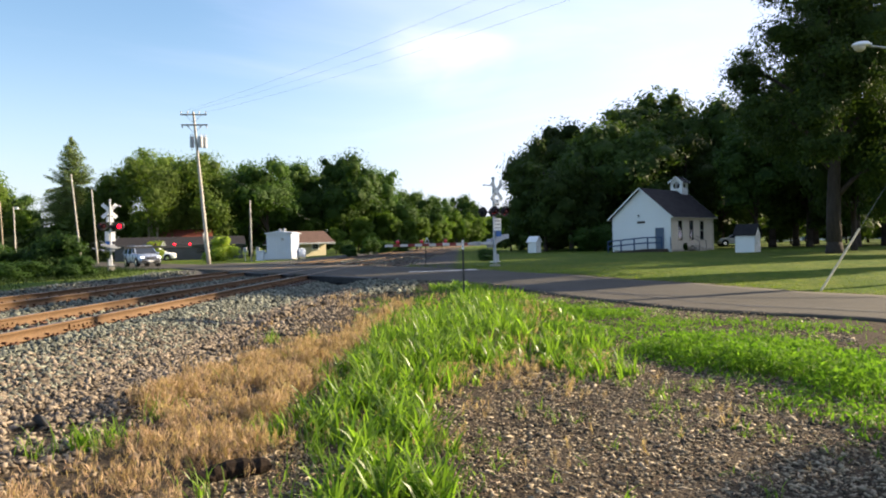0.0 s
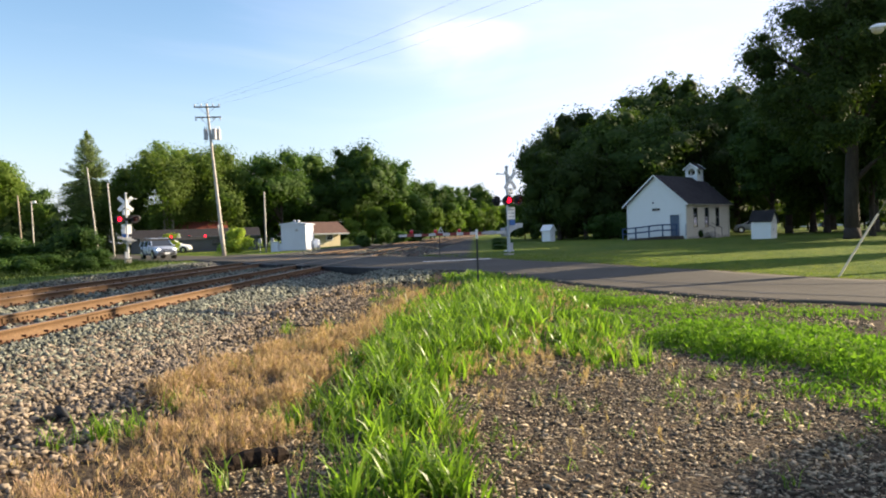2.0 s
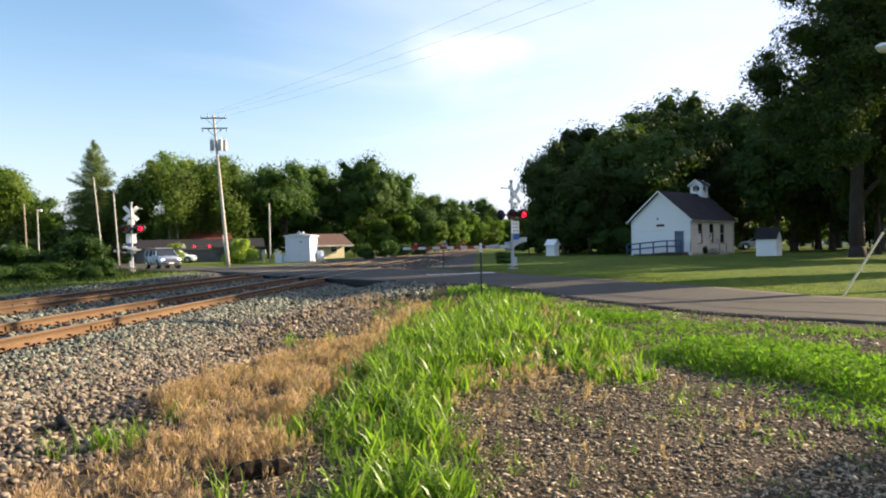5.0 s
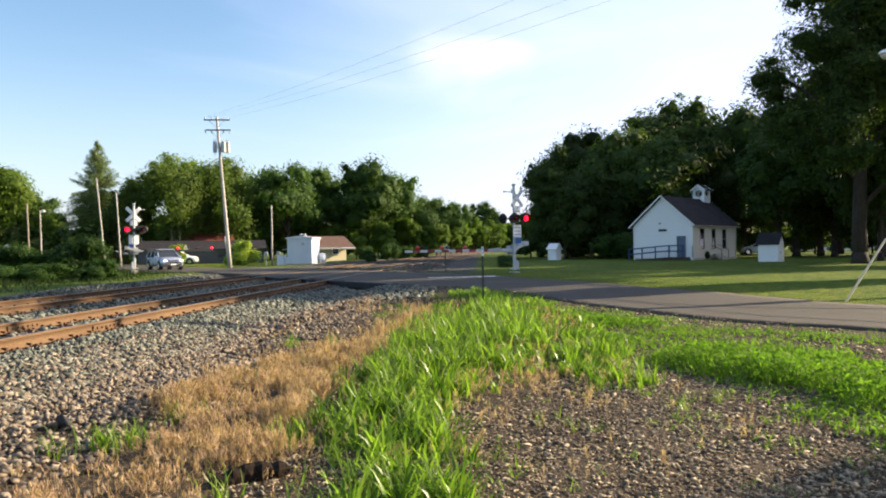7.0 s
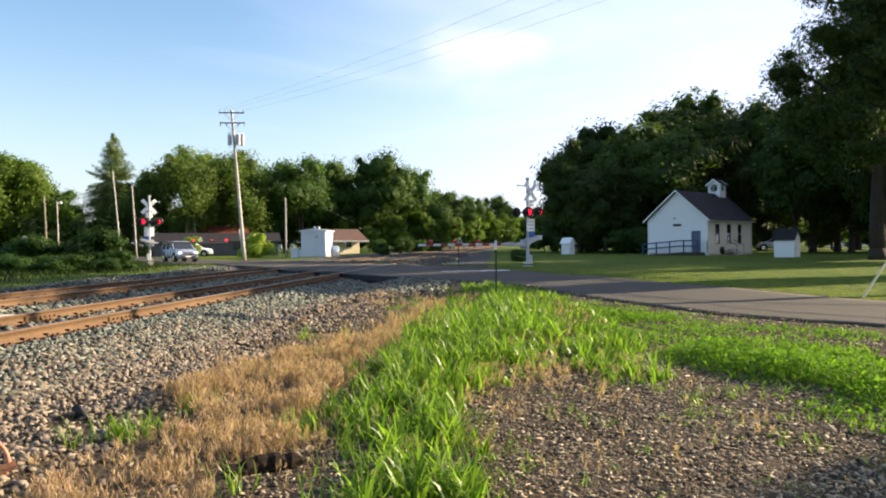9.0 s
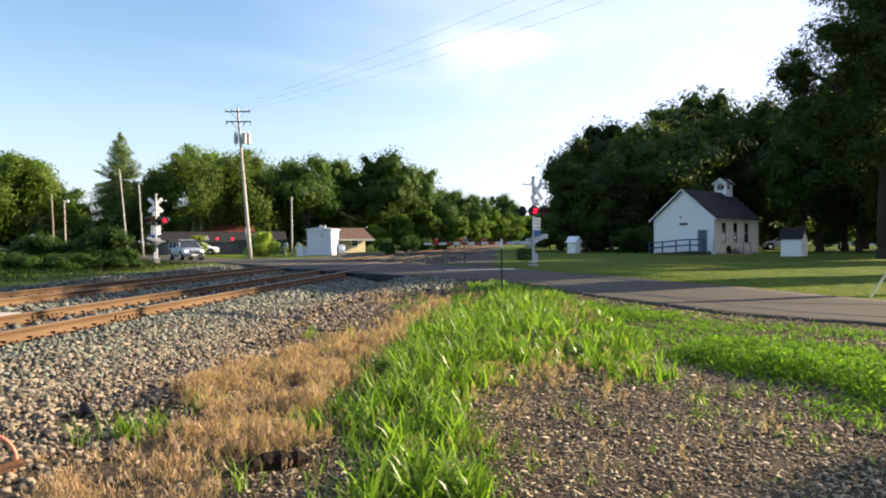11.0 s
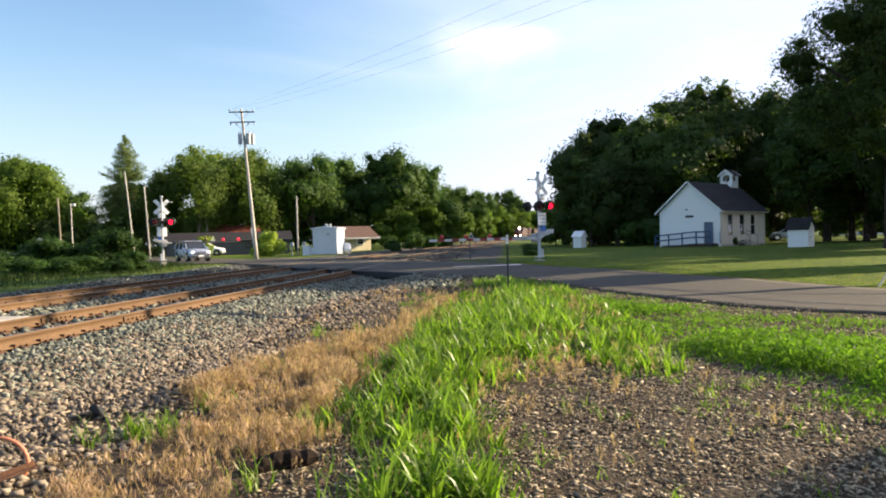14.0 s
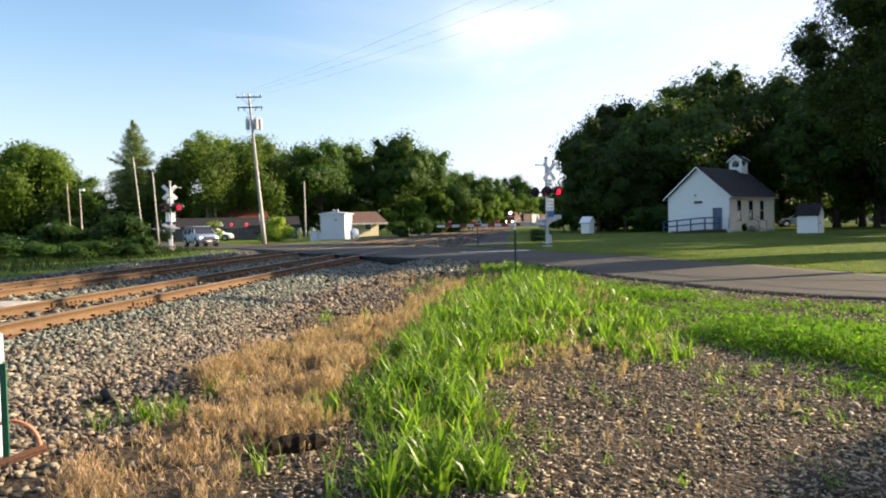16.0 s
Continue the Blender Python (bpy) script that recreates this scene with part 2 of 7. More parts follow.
DARK_LENS = mat("dark_red_lens", (0.05, 0.004, 0.004), 0.25, var=0.1)
HEADLIGHT = glow_mat("lit_headlight", (1.0, 0.78, 0.50), 30.0)
GATE_RED = glow_mat("dim_red_gate_lamp", (0.13, 0.006, 0.011), 0.35)
CAR_LIGHT = glow_mat("lit_car_light", (1.0, 0.95, 0.85), 1.1)
RAMP_BLUE = mat("dark_blue_rail_paint", (0.03, 0.065, 0.14), 0.6, var=0.15)
LEAF_RIGHT = leaf_mat("deep_green_leaves", (0.029, 0.053, 0.0125), (0.062, 0.092, 0.0205), 0.34)
# Darker copy of the deep green, standing in for the oak's backlit shade.
LEAF_OAK = leaf_mat("shade_darkened_oak_leaves", (0.020, 0.036, 0.0085), (0.046, 0.068, 0.0145), 0.30)
LEAF_MID = leaf_mat("green_leaves", (0.029, 0.061, 0.0125), (0.075, 0.128, 0.0235), 0.30)
LEAF_LIGHT = leaf_mat("light_green_leaves", (0.0766, 0.13, 0.0172), (0.128, 0.19, 0.0292), 0.42, 0.25)
LEAF_OLIVE = leaf_mat("olive_leaves", (0.068, 0.108, 0.020), (0.116, 0.16, 0.033), 0.42)
LEAF_BUSH = leaf_mat("dark_bush_leaves", (0.020, 0.047, 0.009), (0.047, 0.088, 0.017), 0.3)
LEAF_LIME = leaf_mat("yellow_green_leaves", (0.19, 0.26, 0.035), (0.30, 0.36, 0.06), 0.42, 0.1)
NEEDLE = leaf_mat("spruce_needles", (0.105, 0.15, 0.062), (0.21, 0.235, 0.105), 0.4)
BLADE = leaf_mat("grass_blades", (0.04, 0.09, 0.00666), (0.207, 0.306, 0.04), 0.55, 0.0, 0.38, 0.3)
WEED = leaf_mat("weed_leaves", (0.0555, 0.122, 0.011), (0.148, 0.244, 0.0311), 0.5, 0.0)
DRY = leaf_mat("dry_grass", (0.165, 0.10, 0.064), (0.56, 0.385, 0.262), 0.38, 0.0)
# The brighter blade colour stands in for the lawn's sunlit stripes.
LAWN_BLADE = leaf_mat("lawn_blades", (0.07, 0.11, 0.0110), (0.17, 0.195, 0.024), 0.5, 0.0)
RANK_BLADE = leaf_mat("rank_blades", (0.0126, 0.0278, 0.00506), (0.0295, 0.0472, 0.0101), 0.28, 0.0)
# ---- building helpers ----
def part(name, bm, material, parent=None, label="", smooth=False):
    me = bpy.data.meshes.new(name)
    if smooth:
        for f in bm.faces:
            f.smooth = True
    bm.to_mesh(me)
    bm.free()
    for m in (material if isinstance(material, (list, tuple)) else [material]):
        me.materials.append(m)
    ob = new(name, me)
    ob.parent = parent
    if label:
        ob["label"] = label
    return ob


def thing(name, m, label, category, group="", kind=""):
    ob = new(name)
    ob.empty_display_size = 0.2
    ob.matrix_basis = m
    return tagged(ob, label, category, group, kind)


def arrays(name, verts, faces, material, parent=None, smooth=False):
    """One mesh object out of numpy arrays; faces all have the same number of corners."""
    verts, faces = np.asarray(verts, dtype=np.float32), np.asarray(faces, dtype=np.int32)
    me = bpy.data.meshes.new(name)
    k = faces.shape[1]
    me.vertices.add(len(verts))
    me.vertices.foreach_set("co", verts.ravel())
    me.loops.add(faces.size)
    me.loops.foreach_set("vertex_index", faces.ravel())
    me.polygons.add(len(faces))
    me.polygons.foreach_set("loop_start", np.arange(0, faces.size, k, dtype=np.int32))
    if smooth:
        me.polygons.foreach_set("use_smooth", np.ones(len(faces), dtype=bool))
    me.update(calc_edges=True)
    me.validate()
    me.materials.append(material)
    ob = new(name, me)
    ob.parent = parent
    return ob


def box(bm, x, y, z, sx, sy, sz, m=None, bevel=0.0, mi=0):
    """A box by its centre and size, optionally with rounded edges."""
    t = Matrix.Translation((x, y, z)) @ Matrix.Diagonal((sx, sy, sz, 1))
    got = bmesh.ops.create_cube(bm, size=1.0, matrix=(m @ t) if m else t)
    if bevel:
        edges = list({e for v in got["verts"] for e in v.link_edges})
        done = bmesh.ops.bevel(bm, geom=edges, offset=bevel, segments=2, affect="EDGES", profile=0.6)
        fs = done["faces"]
    else:
        fs = {f for v in got["verts"] for f in v.link_faces}
    if mi:
        for f in fs:
            f.material_index = mi
    return bm


def tube(bm, p, q, r, r2=None, n=10, caps=True):
    """A round bar from p to q."""
    p, q = Vector(p), Vector(q)
    d = q - p
    m = Matrix.Translation((p + q) / 2) @ d.to_track_quat("Z", "Y").to_matrix().to_4x4()
    bmesh.ops.create_cone(bm, cap_ends=caps, segments=n, radius1=r, radius2=r if r2 is None else r2, depth=d.length, matrix=m)
    return bm


def path_tube(bm, pts, r, n=6, r2=None):
    """A bent round bar through pts."""
    rings, pts = [], [Vector(p) for p in pts]
    last, q = None, None
    for i, p in enumerate(pts):
        d = (pts[min(i + 1, len(pts) - 1)] - pts[max(i - 1, 0)]).normalized()
        q = d.to_track_quat("Z", "Y") if last is None else last.rotation_difference(d) @ q     # carried along without a twist
        last = d
        k = r if r2 is None else r + (r2 - r) * i / (len(pts) - 1)
        rings.append([bm.verts.new(p + q @ Vector((math.cos(a) * k, math.sin(a) * k, 0))) for a in [2 * math.pi * j / n for j in range(n)]])
    for a, b in zip(rings, rings[1:]):
        for j in range(n):
            bm.faces.new((a[j], a[(j + 1) % n], b[(j + 1) % n], b[j]))
    bm.faces.new(rings[0][::-1])
    bm.faces.new(rings[-1])
    return bm


def prism(bm, outline, depth, m=None, mi=0):
    """An outline in the xz plane drawn out along y by depth, centred."""
    m = m or Matrix()
    a = [bm.verts.new(m @ Vector((x, -depth / 2, z))) for x, z in outline]
    b = [bm.verts.new(m @ Vector((x, depth / 2, z))) for x, z in outline]
    fs = [bm.faces.new(a), bm.faces.new(b[::-1])]
    for i in range(len(a)):
        j = (i + 1) % len(a)
        fs.append(bm.faces.new((a[i], b[i], b[j], a[j])))
    bmesh.ops.recalc_face_normals(bm, faces=fs)
    for f in fs:
        f.material_index = mi
    return bm


def nb():
    return bmesh.new()


# ---- the lie of the land ----
TRACK_AZ = radians(4.2)
CA, SA = math.cos(TRACK_AZ), math.sin(TRACK_AZ)
NEAR_C, FAR_C = 7.6, 11.75            # the tracks' centre lines, metres to the left of the camera
RAIL_TOP_Z = 0.45


def smooth(a, b, x):
    t = np.clip((np.asarray(x, dtype=float) - a) / (b - a), 0, 1)
    return t * t * (3 - 2 * t)


def left_of(x, y):
    return -np.asarray(x) * CA + np.asarray(y) * SA


def base_z(x, y):
    z = 0.13 * smooth(5, 16, y) + 0.22 * smooth(15, 29, y) + 0.05 * smooth(29, 36, y)
    z = z - 0.2 * smooth(18.5, 24, left_of(x, y)) * smooth(28, 42, y)
    return z + 0.025 * np.sin(np.asarray(x) * 0.9 + 1.3) * np.sin(np.asarray(y) * 0.7) * smooth(2, 8, y)


def ground_z(x, y):
    z = base_z(x, y)
    L = left_of(x, y)
    m = smooth(3.6, 5.2, L) * (1 - smooth(13.6, 15.5, L))
    z = z * (1 - m) + np.minimum(z, 0.05) * m
    # the verge beyond the far track lies lower than the road that bounds it
    road_x = -2.2 - 0.71 * (np.asarray(y) - 26.6)
    return z - 0.14 * smooth(15.0, 17.5, L) * smooth(2.0, 6.5, road_x - np.asarray(x)) * (1 - smooth(50, 60, y))


def track_point(side, s):
    """A point on the centre line of a track at the distance s ahead, with its heading; the line bends to the right far off."""
    x = -side * CA + s * SA
    y = side * SA + s * CA
    if s > 187:
        x += (s - 187) ** 2 / 880.0
    head = TRACK_AZ + (math.atan((s - 187) / 440.0) if s > 187 else 0)
    return x, y, head


def noise_mix(n, l, vec, scale, lo, hi, detail=5):
    t = n.new("ShaderNodeTexNoise")
    t.inputs["Scale"].default_value, t.inputs["Detail"].default_value = scale, detail
    l.new(vec, t.inputs["Vector"])
    r = n.new("ShaderNodeMapRange")
    r.interpolation_type = "SMOOTHSTEP"
    r.inputs["From Min"].default_value, r.inputs["From Max"].default_value = lo, hi
    l.new(t.outputs["Fac"], r.inputs["Value"])
    return r.outputs["Result"], t.outputs["Fac"]


def ground_material():
    m = bpy.data.materials.new("earth_and_turf")
    m.use_nodes = True
    n, l = m.node_tree.nodes, m.node_tree.links
    b = n["Principled BSDF"]
    b.inputs["Roughness"].default_value = 0.95
    b.inputs["Specular IOR Level"].default_value = 0.1
    tcn = n.new("ShaderNodeTexCoord")
    vec = tcn.outputs["Object"]
    att = n.new("ShaderNodeAttribute")
    att.attribute_name = "turf"
    grit = n.new("ShaderNodeAttribute")
    grit.attribute_name = "grit"

    def mix(fac, c1, c2):
        x = n.new("ShaderNodeMixRGB")
        for s, v in (("Fac", fac), ("Color1", c1), ("Color2", c2)):
            if isinstance(v, tuple):
                x.inputs[s].default_value = v
            else:
                l.new(v, x.inputs[s])
        return x.outputs["Color"]
    f1, _ = noise_mix(n, l, vec, 0.35, 0.35, 0.65)
    f2, raw = noise_mix(n, l, vec, 26, 0.3, 0.7)
    f3, _ = noise_mix(n, l, vec, 3.0, 0.4, 0.65)
    dirt = mix(f3, (0.056, 0.042, 0.028, 1), (0.026, 0.021, 0.014, 1))
    dirt = mix(f2, dirt, (0.082, 0.063, 0.042, 1))
    grey = mix(f3, (0.046, 0.045, 0.042, 1), (0.07, 0.067, 0.061, 1))
    grey = mix(f2, grey, (0.092, 0.087, 0.078, 1))
    dirt = mix(grit.outputs["Fac"], dirt, grey)
    # Yellow and dark mottling imitates the sun and shade streaks on the lawn.
    lawn = mix(f1, (0.098, 0.145, 0.014, 1), (0.205, 0.205, 0.030, 1))
    lawn = mix(f3, lawn, (0.055, 0.09, 0.012, 1))
    lawn = mix(f2, lawn, (0.055, 0.095, 0.010, 1))
    l.new(mix(att.outputs["Fac"], dirt, lawn), b.inputs["Base Color"])
    bp = n.new("ShaderNodeBump")
    bp.inputs["Strength"].default_value, bp.inputs["Distance"].default_value = 0.9, 0.06
    l.new(raw, bp.inputs["Height"])
    l.new(bp.outputs["Normal"], b.inputs["Normal"])
    return m


ROAD_L = [(16.5, 0.0), (9.6, 8.6), (7.4, 12.3), (4.85, 15.3), (1.5, 23.6), (-2.2, 26.6), (-5.0, 30.5), (-10.2, 38.0), (-20.4, 52.8), (-26.2, 61.0), (-52, 98)]
ROAD_R = [(21.0, 1.0), (12.6, 12.4), (10.1, 16.9), (7.2, 22.5), (3.9, 29.2), (2.6, 32.0), (1.0, 34.8), (-4.2, 42.2), (-15.0, 57.6), (-19.9, 64.5), (-46, 102)]


def resample(pts, n):
    out, m = [], len(pts) - 1
    for i in range(n):
        u = i / (n - 1) * m
        k = min(int(u), m - 1)
        f = u - k
        p0, p1, p2, p3 = (np.array(pts[min(max(j, 0), m)], dtype=float) for j in (k - 1, k, k + 1, k + 2))
        out.append(0.5 * ((2 * p1) + (p2 - p0) * f + (2 * p0 - 5 * p1 + 4 * p2 - p3) * f * f + (3 * p1 - p0 - 3 * p2 + p3) * f ** 3))
    return np.array(out)


def road_z(x, y):
    c = 0.435 * smooth(2.0, 6.2, left_of(x, y)) * (1 - smooth(15, 24, left_of(x, y)))
    return np.maximum(base_z(x, y) + 0.028, c)


def build_ground():
    near = lambda a, b, s: np.arange(a, b, s)
    xs = np.concatenate([[-3000, -1500, -700, -350, -200, -140, -100], near(-80, -20, 4), near(-20, -8, 1), near(-8, 12, 0.25), near(12, 24, 1), near(24, 84, 4), [100, 140, 200, 350, 700, 1500, 3000]])
    ys = np.concatenate([[-3000, -1000, -300, -100, -40, -15, -5], near(0, 3, 1), near(3, 26, 0.25), near(26, 44, 0.6), near(44, 120, 4), [130, 160, 200, 260, 350, 500, 800, 1500, 3000]])
    X, Y = np.meshgrid(xs, ys)
    Z = ground_z(X, Y)
    rng = np.random.default_rng(3)
    Z = Z + rng.normal(0, 0.006, Z.shape) * (np.hypot(X, Y) < 30)
    nx, ny = len(xs), len(ys)
    idx = np.arange(nx * ny).reshape(ny, nx)
    F = np.stack([idx[:-1, :-1], idx[:-1, 1:], idx[1:, 1:], idx[1:, :-1]], -1).reshape(-1, 4)
    g = arrays("ground", np.stack([X, Y, Z], -1).reshape(-1, 3), F, ground_material(), smooth=True)
    # turf grows beyond the road and beyond the tracks, bare earth this side
    turf = np.zeros(nx * ny)
    Xf, Yf = X.ravel(), Y.ravel()
    edge = np.interp(Yf, resample(ROAD_R, 120)[:, 1], resample(ROAD_R, 120)[:, 0])
    edge = np.where(Yf > 35, np.maximum(np.minimum(edge, 1.4), 1.0 + 0.05 * (Yf - 35)), edge)
    turf = np.maximum(turf, smooth(0.2, 0.9, Xf - edge) * (left_of(Xf, Yf) < 5.0))
    turf = np.maximum(turf, smooth(16.4, 17.3, left_of(Xf, Yf) + 0.4 * np.sin(Yf * 1.3)))
    a = g.data.attributes.new("turf", "FLOAT", "POINT")
    a.data.foreach_set("value", turf.astype(np.float32))
    stone = np.maximum(smooth(26, 31, Yf), smooth(13, 14.5, left_of(Xf, Yf)))
    c = g.data.attributes.new("grit", "FLOAT", "POINT")
    c.data.foreach_set("value", stone.astype(np.float32))
    tagged(g, "bare gravelly earth and mown green turf", "ground", kind="structure")


build_ground()


def ribbon(name, left, right, across, lift, zf, material, parent=None, skirt=0.25):
    n, k = len(left), across + 1
    V = []
    for i in range(n):
        for j in range(k):
            p = left[i] + (right[i] - left[i]) * j / across
            V.append((p[0], p[1], float(zf(p[0], p[1])) + lift))
        if skirt:
            V += [(left[i][0], left[i][1], float(zf(*left[i])) + lift - skirt), (right[i][0], right[i][1], float(zf(*right[i])) + lift - skirt)]
    w = k + (2 if skirt else 0)
    F = [(i * w + j, i * w + j + 1, (i + 1) * w + j + 1, (i + 1) * w + j) for i in range(n - 1) for j in range(across)]
    if skirt:
        F += [(i * w + k, i * w, (i + 1) * w, (i + 1) * w + k) for i in range(n - 1)]
        F += [(i * w + k - 1, i * w + k + 1, (i + 1) * w + k + 1, (i + 1) * w + k - 1) for i in range(n - 1)]
    return arrays(name, V, F, material, parent, smooth=not skirt)


def build_road():
    rl, rr = resample(ROAD_L, 160), resample(ROAD_R, 160)
    rng = np.random.default_rng(8)
    for e in (rl, rr):                       # ragged edges
        e += rng.normal(0, 0.05, e.shape)
    road = tagged(ribbon("road", rl, rr, 10, 0, road_z, ASPHALT, skirt=0.2), "worn grey asphalt road rising over the level crossing", "road", kind="structure")
    lift = lambda x, y: road_z(x, y) + 0.006
    # stop line, edge line and tar-filled cracks
    a, b = np.array((-0.6, 31.4)), np.array((2.35, 31.9))
    ribbon("stop_line", np.linspace(a, b, 8), np.linspace(a + (-0.1, 0.6), b + (-0.1, 0.6), 8), 1, 0, lift, LINE_PAINT, road, skirt=0)
    for name, pts, w in (("tar_seam", [(2.2, 23.4), (3.6, 21.6), (5.2, 18.6), (6.8, 17.2), (8.4, 16.6), (10.0, 15.9)], 0.10),
                         ("tar_seam", [(2.6, 22.6), (4.0, 20.0), (5.6, 17.4), (6.0, 16.2), (7.0, 14.8)], 0.13),
                         ("tar_seam", [(6.5, 15.2), (7.6, 14.2), (8.6, 12.8), (9.4, 11.2)], 0.12),
                         ("tar_seam", [(-2.0, 35.5), (-6.0, 41.0), (-11, 48.5), (-17, 57)], 0.12)):
        c = resample(pts, 30)
        c += np.random.default_rng(len(pts)).normal(0, 0.04, c.shape)
        ribbon(name, c, c + np.array((w * 0.6, w)), 1, 0, lift, TAR, road, skirt=0)


build_road()


def crossing_edges():
    """Dark timbers that close the asphalt where it ends at the ballast; their black is tar and painted-in shade."""
    for k, (p, q) in enumerate((((-1.75, 26.15), (-4.75, 30.1)), ((-5.45, 31.0), (-6.05, 31.9)), ((-7.0, 33.2), (-9.5, 36.9)))):
        p, q = Vector((*p, 0.33)), Vector((*q, 0.33))
        d = q - p
        bm = nb()
        m = Matrix.Translation((p + q) / 2) @ Matrix.Rotation(math.atan2(d.y, d.x), 4, "Z")
        box(bm, 0, 0.06, -0.03, d.length, 0.42, 0.26, m, 0.03)
        tagged(part("crossing_timber", bm, TAR), "black timber edging the crossing, dark for tar and shade", "timber", "crossing timbers")


crossing_edges()


def rock_soup(name, P, size, material, parent=None, seed=1, flat=0.7):
    """Many small broken stones, each a lopsided eight-cornered lump, joined."""
    rng = np.random.default_rng(seed)
    n = len(P)
    c = np.array([(-1, -1, -1), (1, -1, -1), (1, 1, -1), (-1, 1, -1), (-1, -1, 1), (1, -1, 1), (1, 1, 1), (-1, 1, 1)], dtype=float) * 0.5
    V = c[None] * (1 + rng.normal(0, 0.36, (n, 8, 3))) * rng.uniform(0.55, 1.45, (n, 1, 3))
    V[:, 4:] *= np.array((0.55, 0.6, 1.0))
    q = rng.normal(size=(n, 4))
    q /= np.linalg.norm(q, axis=1, keepdims=True)
    w, x, y, z = q.T
    R = np.stack([1 - 2 * (y * y + z * z), 2 * (x * y - w * z), 2 * (x * z + w * y), 2 * (x * y + w * z), 1 - 2 * (x * x + z * z), 2 * (y * z - w * x),
                  2 * (x * z - w * y), 2 * (y * z + w * x), 1 - 2 * (x * x + y * y)], -1).reshape(n, 3, 3)
    V = np.einsum("nij,nkj->nki", R, V)
    V[:, :, 2] *= flat
    V = V * np.asarray(size).reshape(-1, 1, 1) + P[:, None]
    f = np.array([(0, 3, 2, 1), (4, 5, 6, 7), (0, 1, 5, 4), (1, 2, 6, 5), (2, 3, 7, 6), (3, 0, 4, 7)])
    F = (np.arange(n)[:, None, None] * 8 + f[None]).reshape(-1, 4)
    return arrays(name, V.reshape(-1, 3), F, material, parent)


def chip_soup(name, P, size, material, seed=1, flat=0.5, tilt=0.45, slim=(1.25, 0.8)):
    """Small flat chips of stone, each a lopsided double pyramid, joined."""
    rng = np.random.default_rng(seed)
    n = len(P)
    c = np.array([(1, 0, 0), (0, 1, 0), (-1, 0, 0), (0, -1, 0), (0, 0, flat), (0, 0, -flat)], dtype=float) * 0.62
    V = c[None] * (1 + rng.normal(0, 0.32, (n, 6, 1))) * rng.uniform(0.6, 1.4, (n, 1, 3)) * np.array((*slim, 1.0)) + rng.normal(0, 0.13, (n, 6, 3))
    a, b = rng.uniform(0, 2 * math.pi, n), rng.normal(0, tilt, n)
    ca, sa, cb, sb = np.cos(a), np.sin(a), np.cos(b), np.sin(b)
    x, y, z = V[..., 0], V[..., 1], V[..., 2]
    y, z = y * cb[:, None] - z * sb[:, None], y * sb[:, None] + z * cb[:, None]
    x, y = x * ca[:, None] - y * sa[:, None], x * sa[:, None] + y * ca[:, None]
    V = np.stack([x, y, z], -1) * np.asarray(size).reshape(-1, 1, 1) + P[:, None]
    f = np.array([(0, 1, 4), (1, 2, 4), (2, 3, 4), (3, 0, 4), (1, 0, 5), (2, 1, 5), (3, 2, 5), (0, 3, 5)])
    return arrays(name, V.reshape(-1, 3), (np.arange(n)[:, None, None] * 6 + f[None]).reshape(-1, 3), material)


def bed_z(L):
    """The ballast bed's height across the tracks."""
    L = np.asarray(L, dtype=float)
    return np.interp(L, [3.3, 3.9, 5.8, 6.4, 6.75, 8.45, 8.9, 9.2, 9.55, 9.9, 10.55, 12.3, 12.7, 13.2, 14.6, 16.4], [-0.10, 0.0, 0.27, 0.27, 0.235, 0.235, 0.255, 0.24, 0.20, 0.25, 0.23, 0.23, 0.26, 0.26, 0.12, -0.1])


def dip(L, s):
    """How far the ballast has sunk beside the road's edge; beyond the road it lies higher round the rails."""
    return 0.13 * smooth(20.5, 25.0, s) * (1 - smooth(33, 36, s)) * (1 - smooth(6.2, 6.8, L)) * smooth(3.4, 4.4, L) - 0.12 * smooth(35, 41, s) * smooth(4.6, 5.8, L) * (1 - smooth(13.2, 14.6, L))


def on_track(L, s):
    return -L * CA + s * SA, L * SA + s * CA


def crossing(x, y):
    """True on the road's stretch of the tracks."""
    rl, rr = resample(ROAD_L, 120), resample(ROAD_R, 120)
    xl = np.interp(y, rl[:, 1], rl[:, 0])
    xr = np.interp(y, rr[:, 1], rr[:, 0])
    return (x > xl - 0.3) & (x < xr + 0.3)


def inside(poly, x, y, ragged=0.0):
    """True where a place lies within an outline on the ground, whose edge may be ragged."""
    x, y = np.array(x, dtype=float), np.array(y, dtype=float)
    if ragged:
        x, y = x + ragged * np.sin(y * 5.1 + 1.7 * np.sin(x * 3.3)), y + ragged * np.sin(x * 4.3 + 2.1 * np.sin(y * 2.7))
    hit = np.zeros(x.shape, dtype=bool)
    for (x0, y0), (x1, y1) in zip(poly, poly[1:] + poly[:1]):
        if y0 != y1:
            hit ^= ((y0 > y) != (y1 > y)) & (x < (x1 - x0) * (y - y0) / (y1 - y0) + x0)
    return hit


BARE_PATCH = [(-3.65, 6.53), (-3.5, 6.75), (-2.44, 7.15), (-2.2, 6.27), (-2.55, 5.4), (-3.05, 5.6)]
BROWN_EARTH = [(-3.2, 10.6), (-3.05, 16.58), (-2.35, 19.6), (-0.55, 20.3), (-0.5, 18.4), (-0.92, 12.48), (-1.6, 11.0), (-2.45, 10.0)]


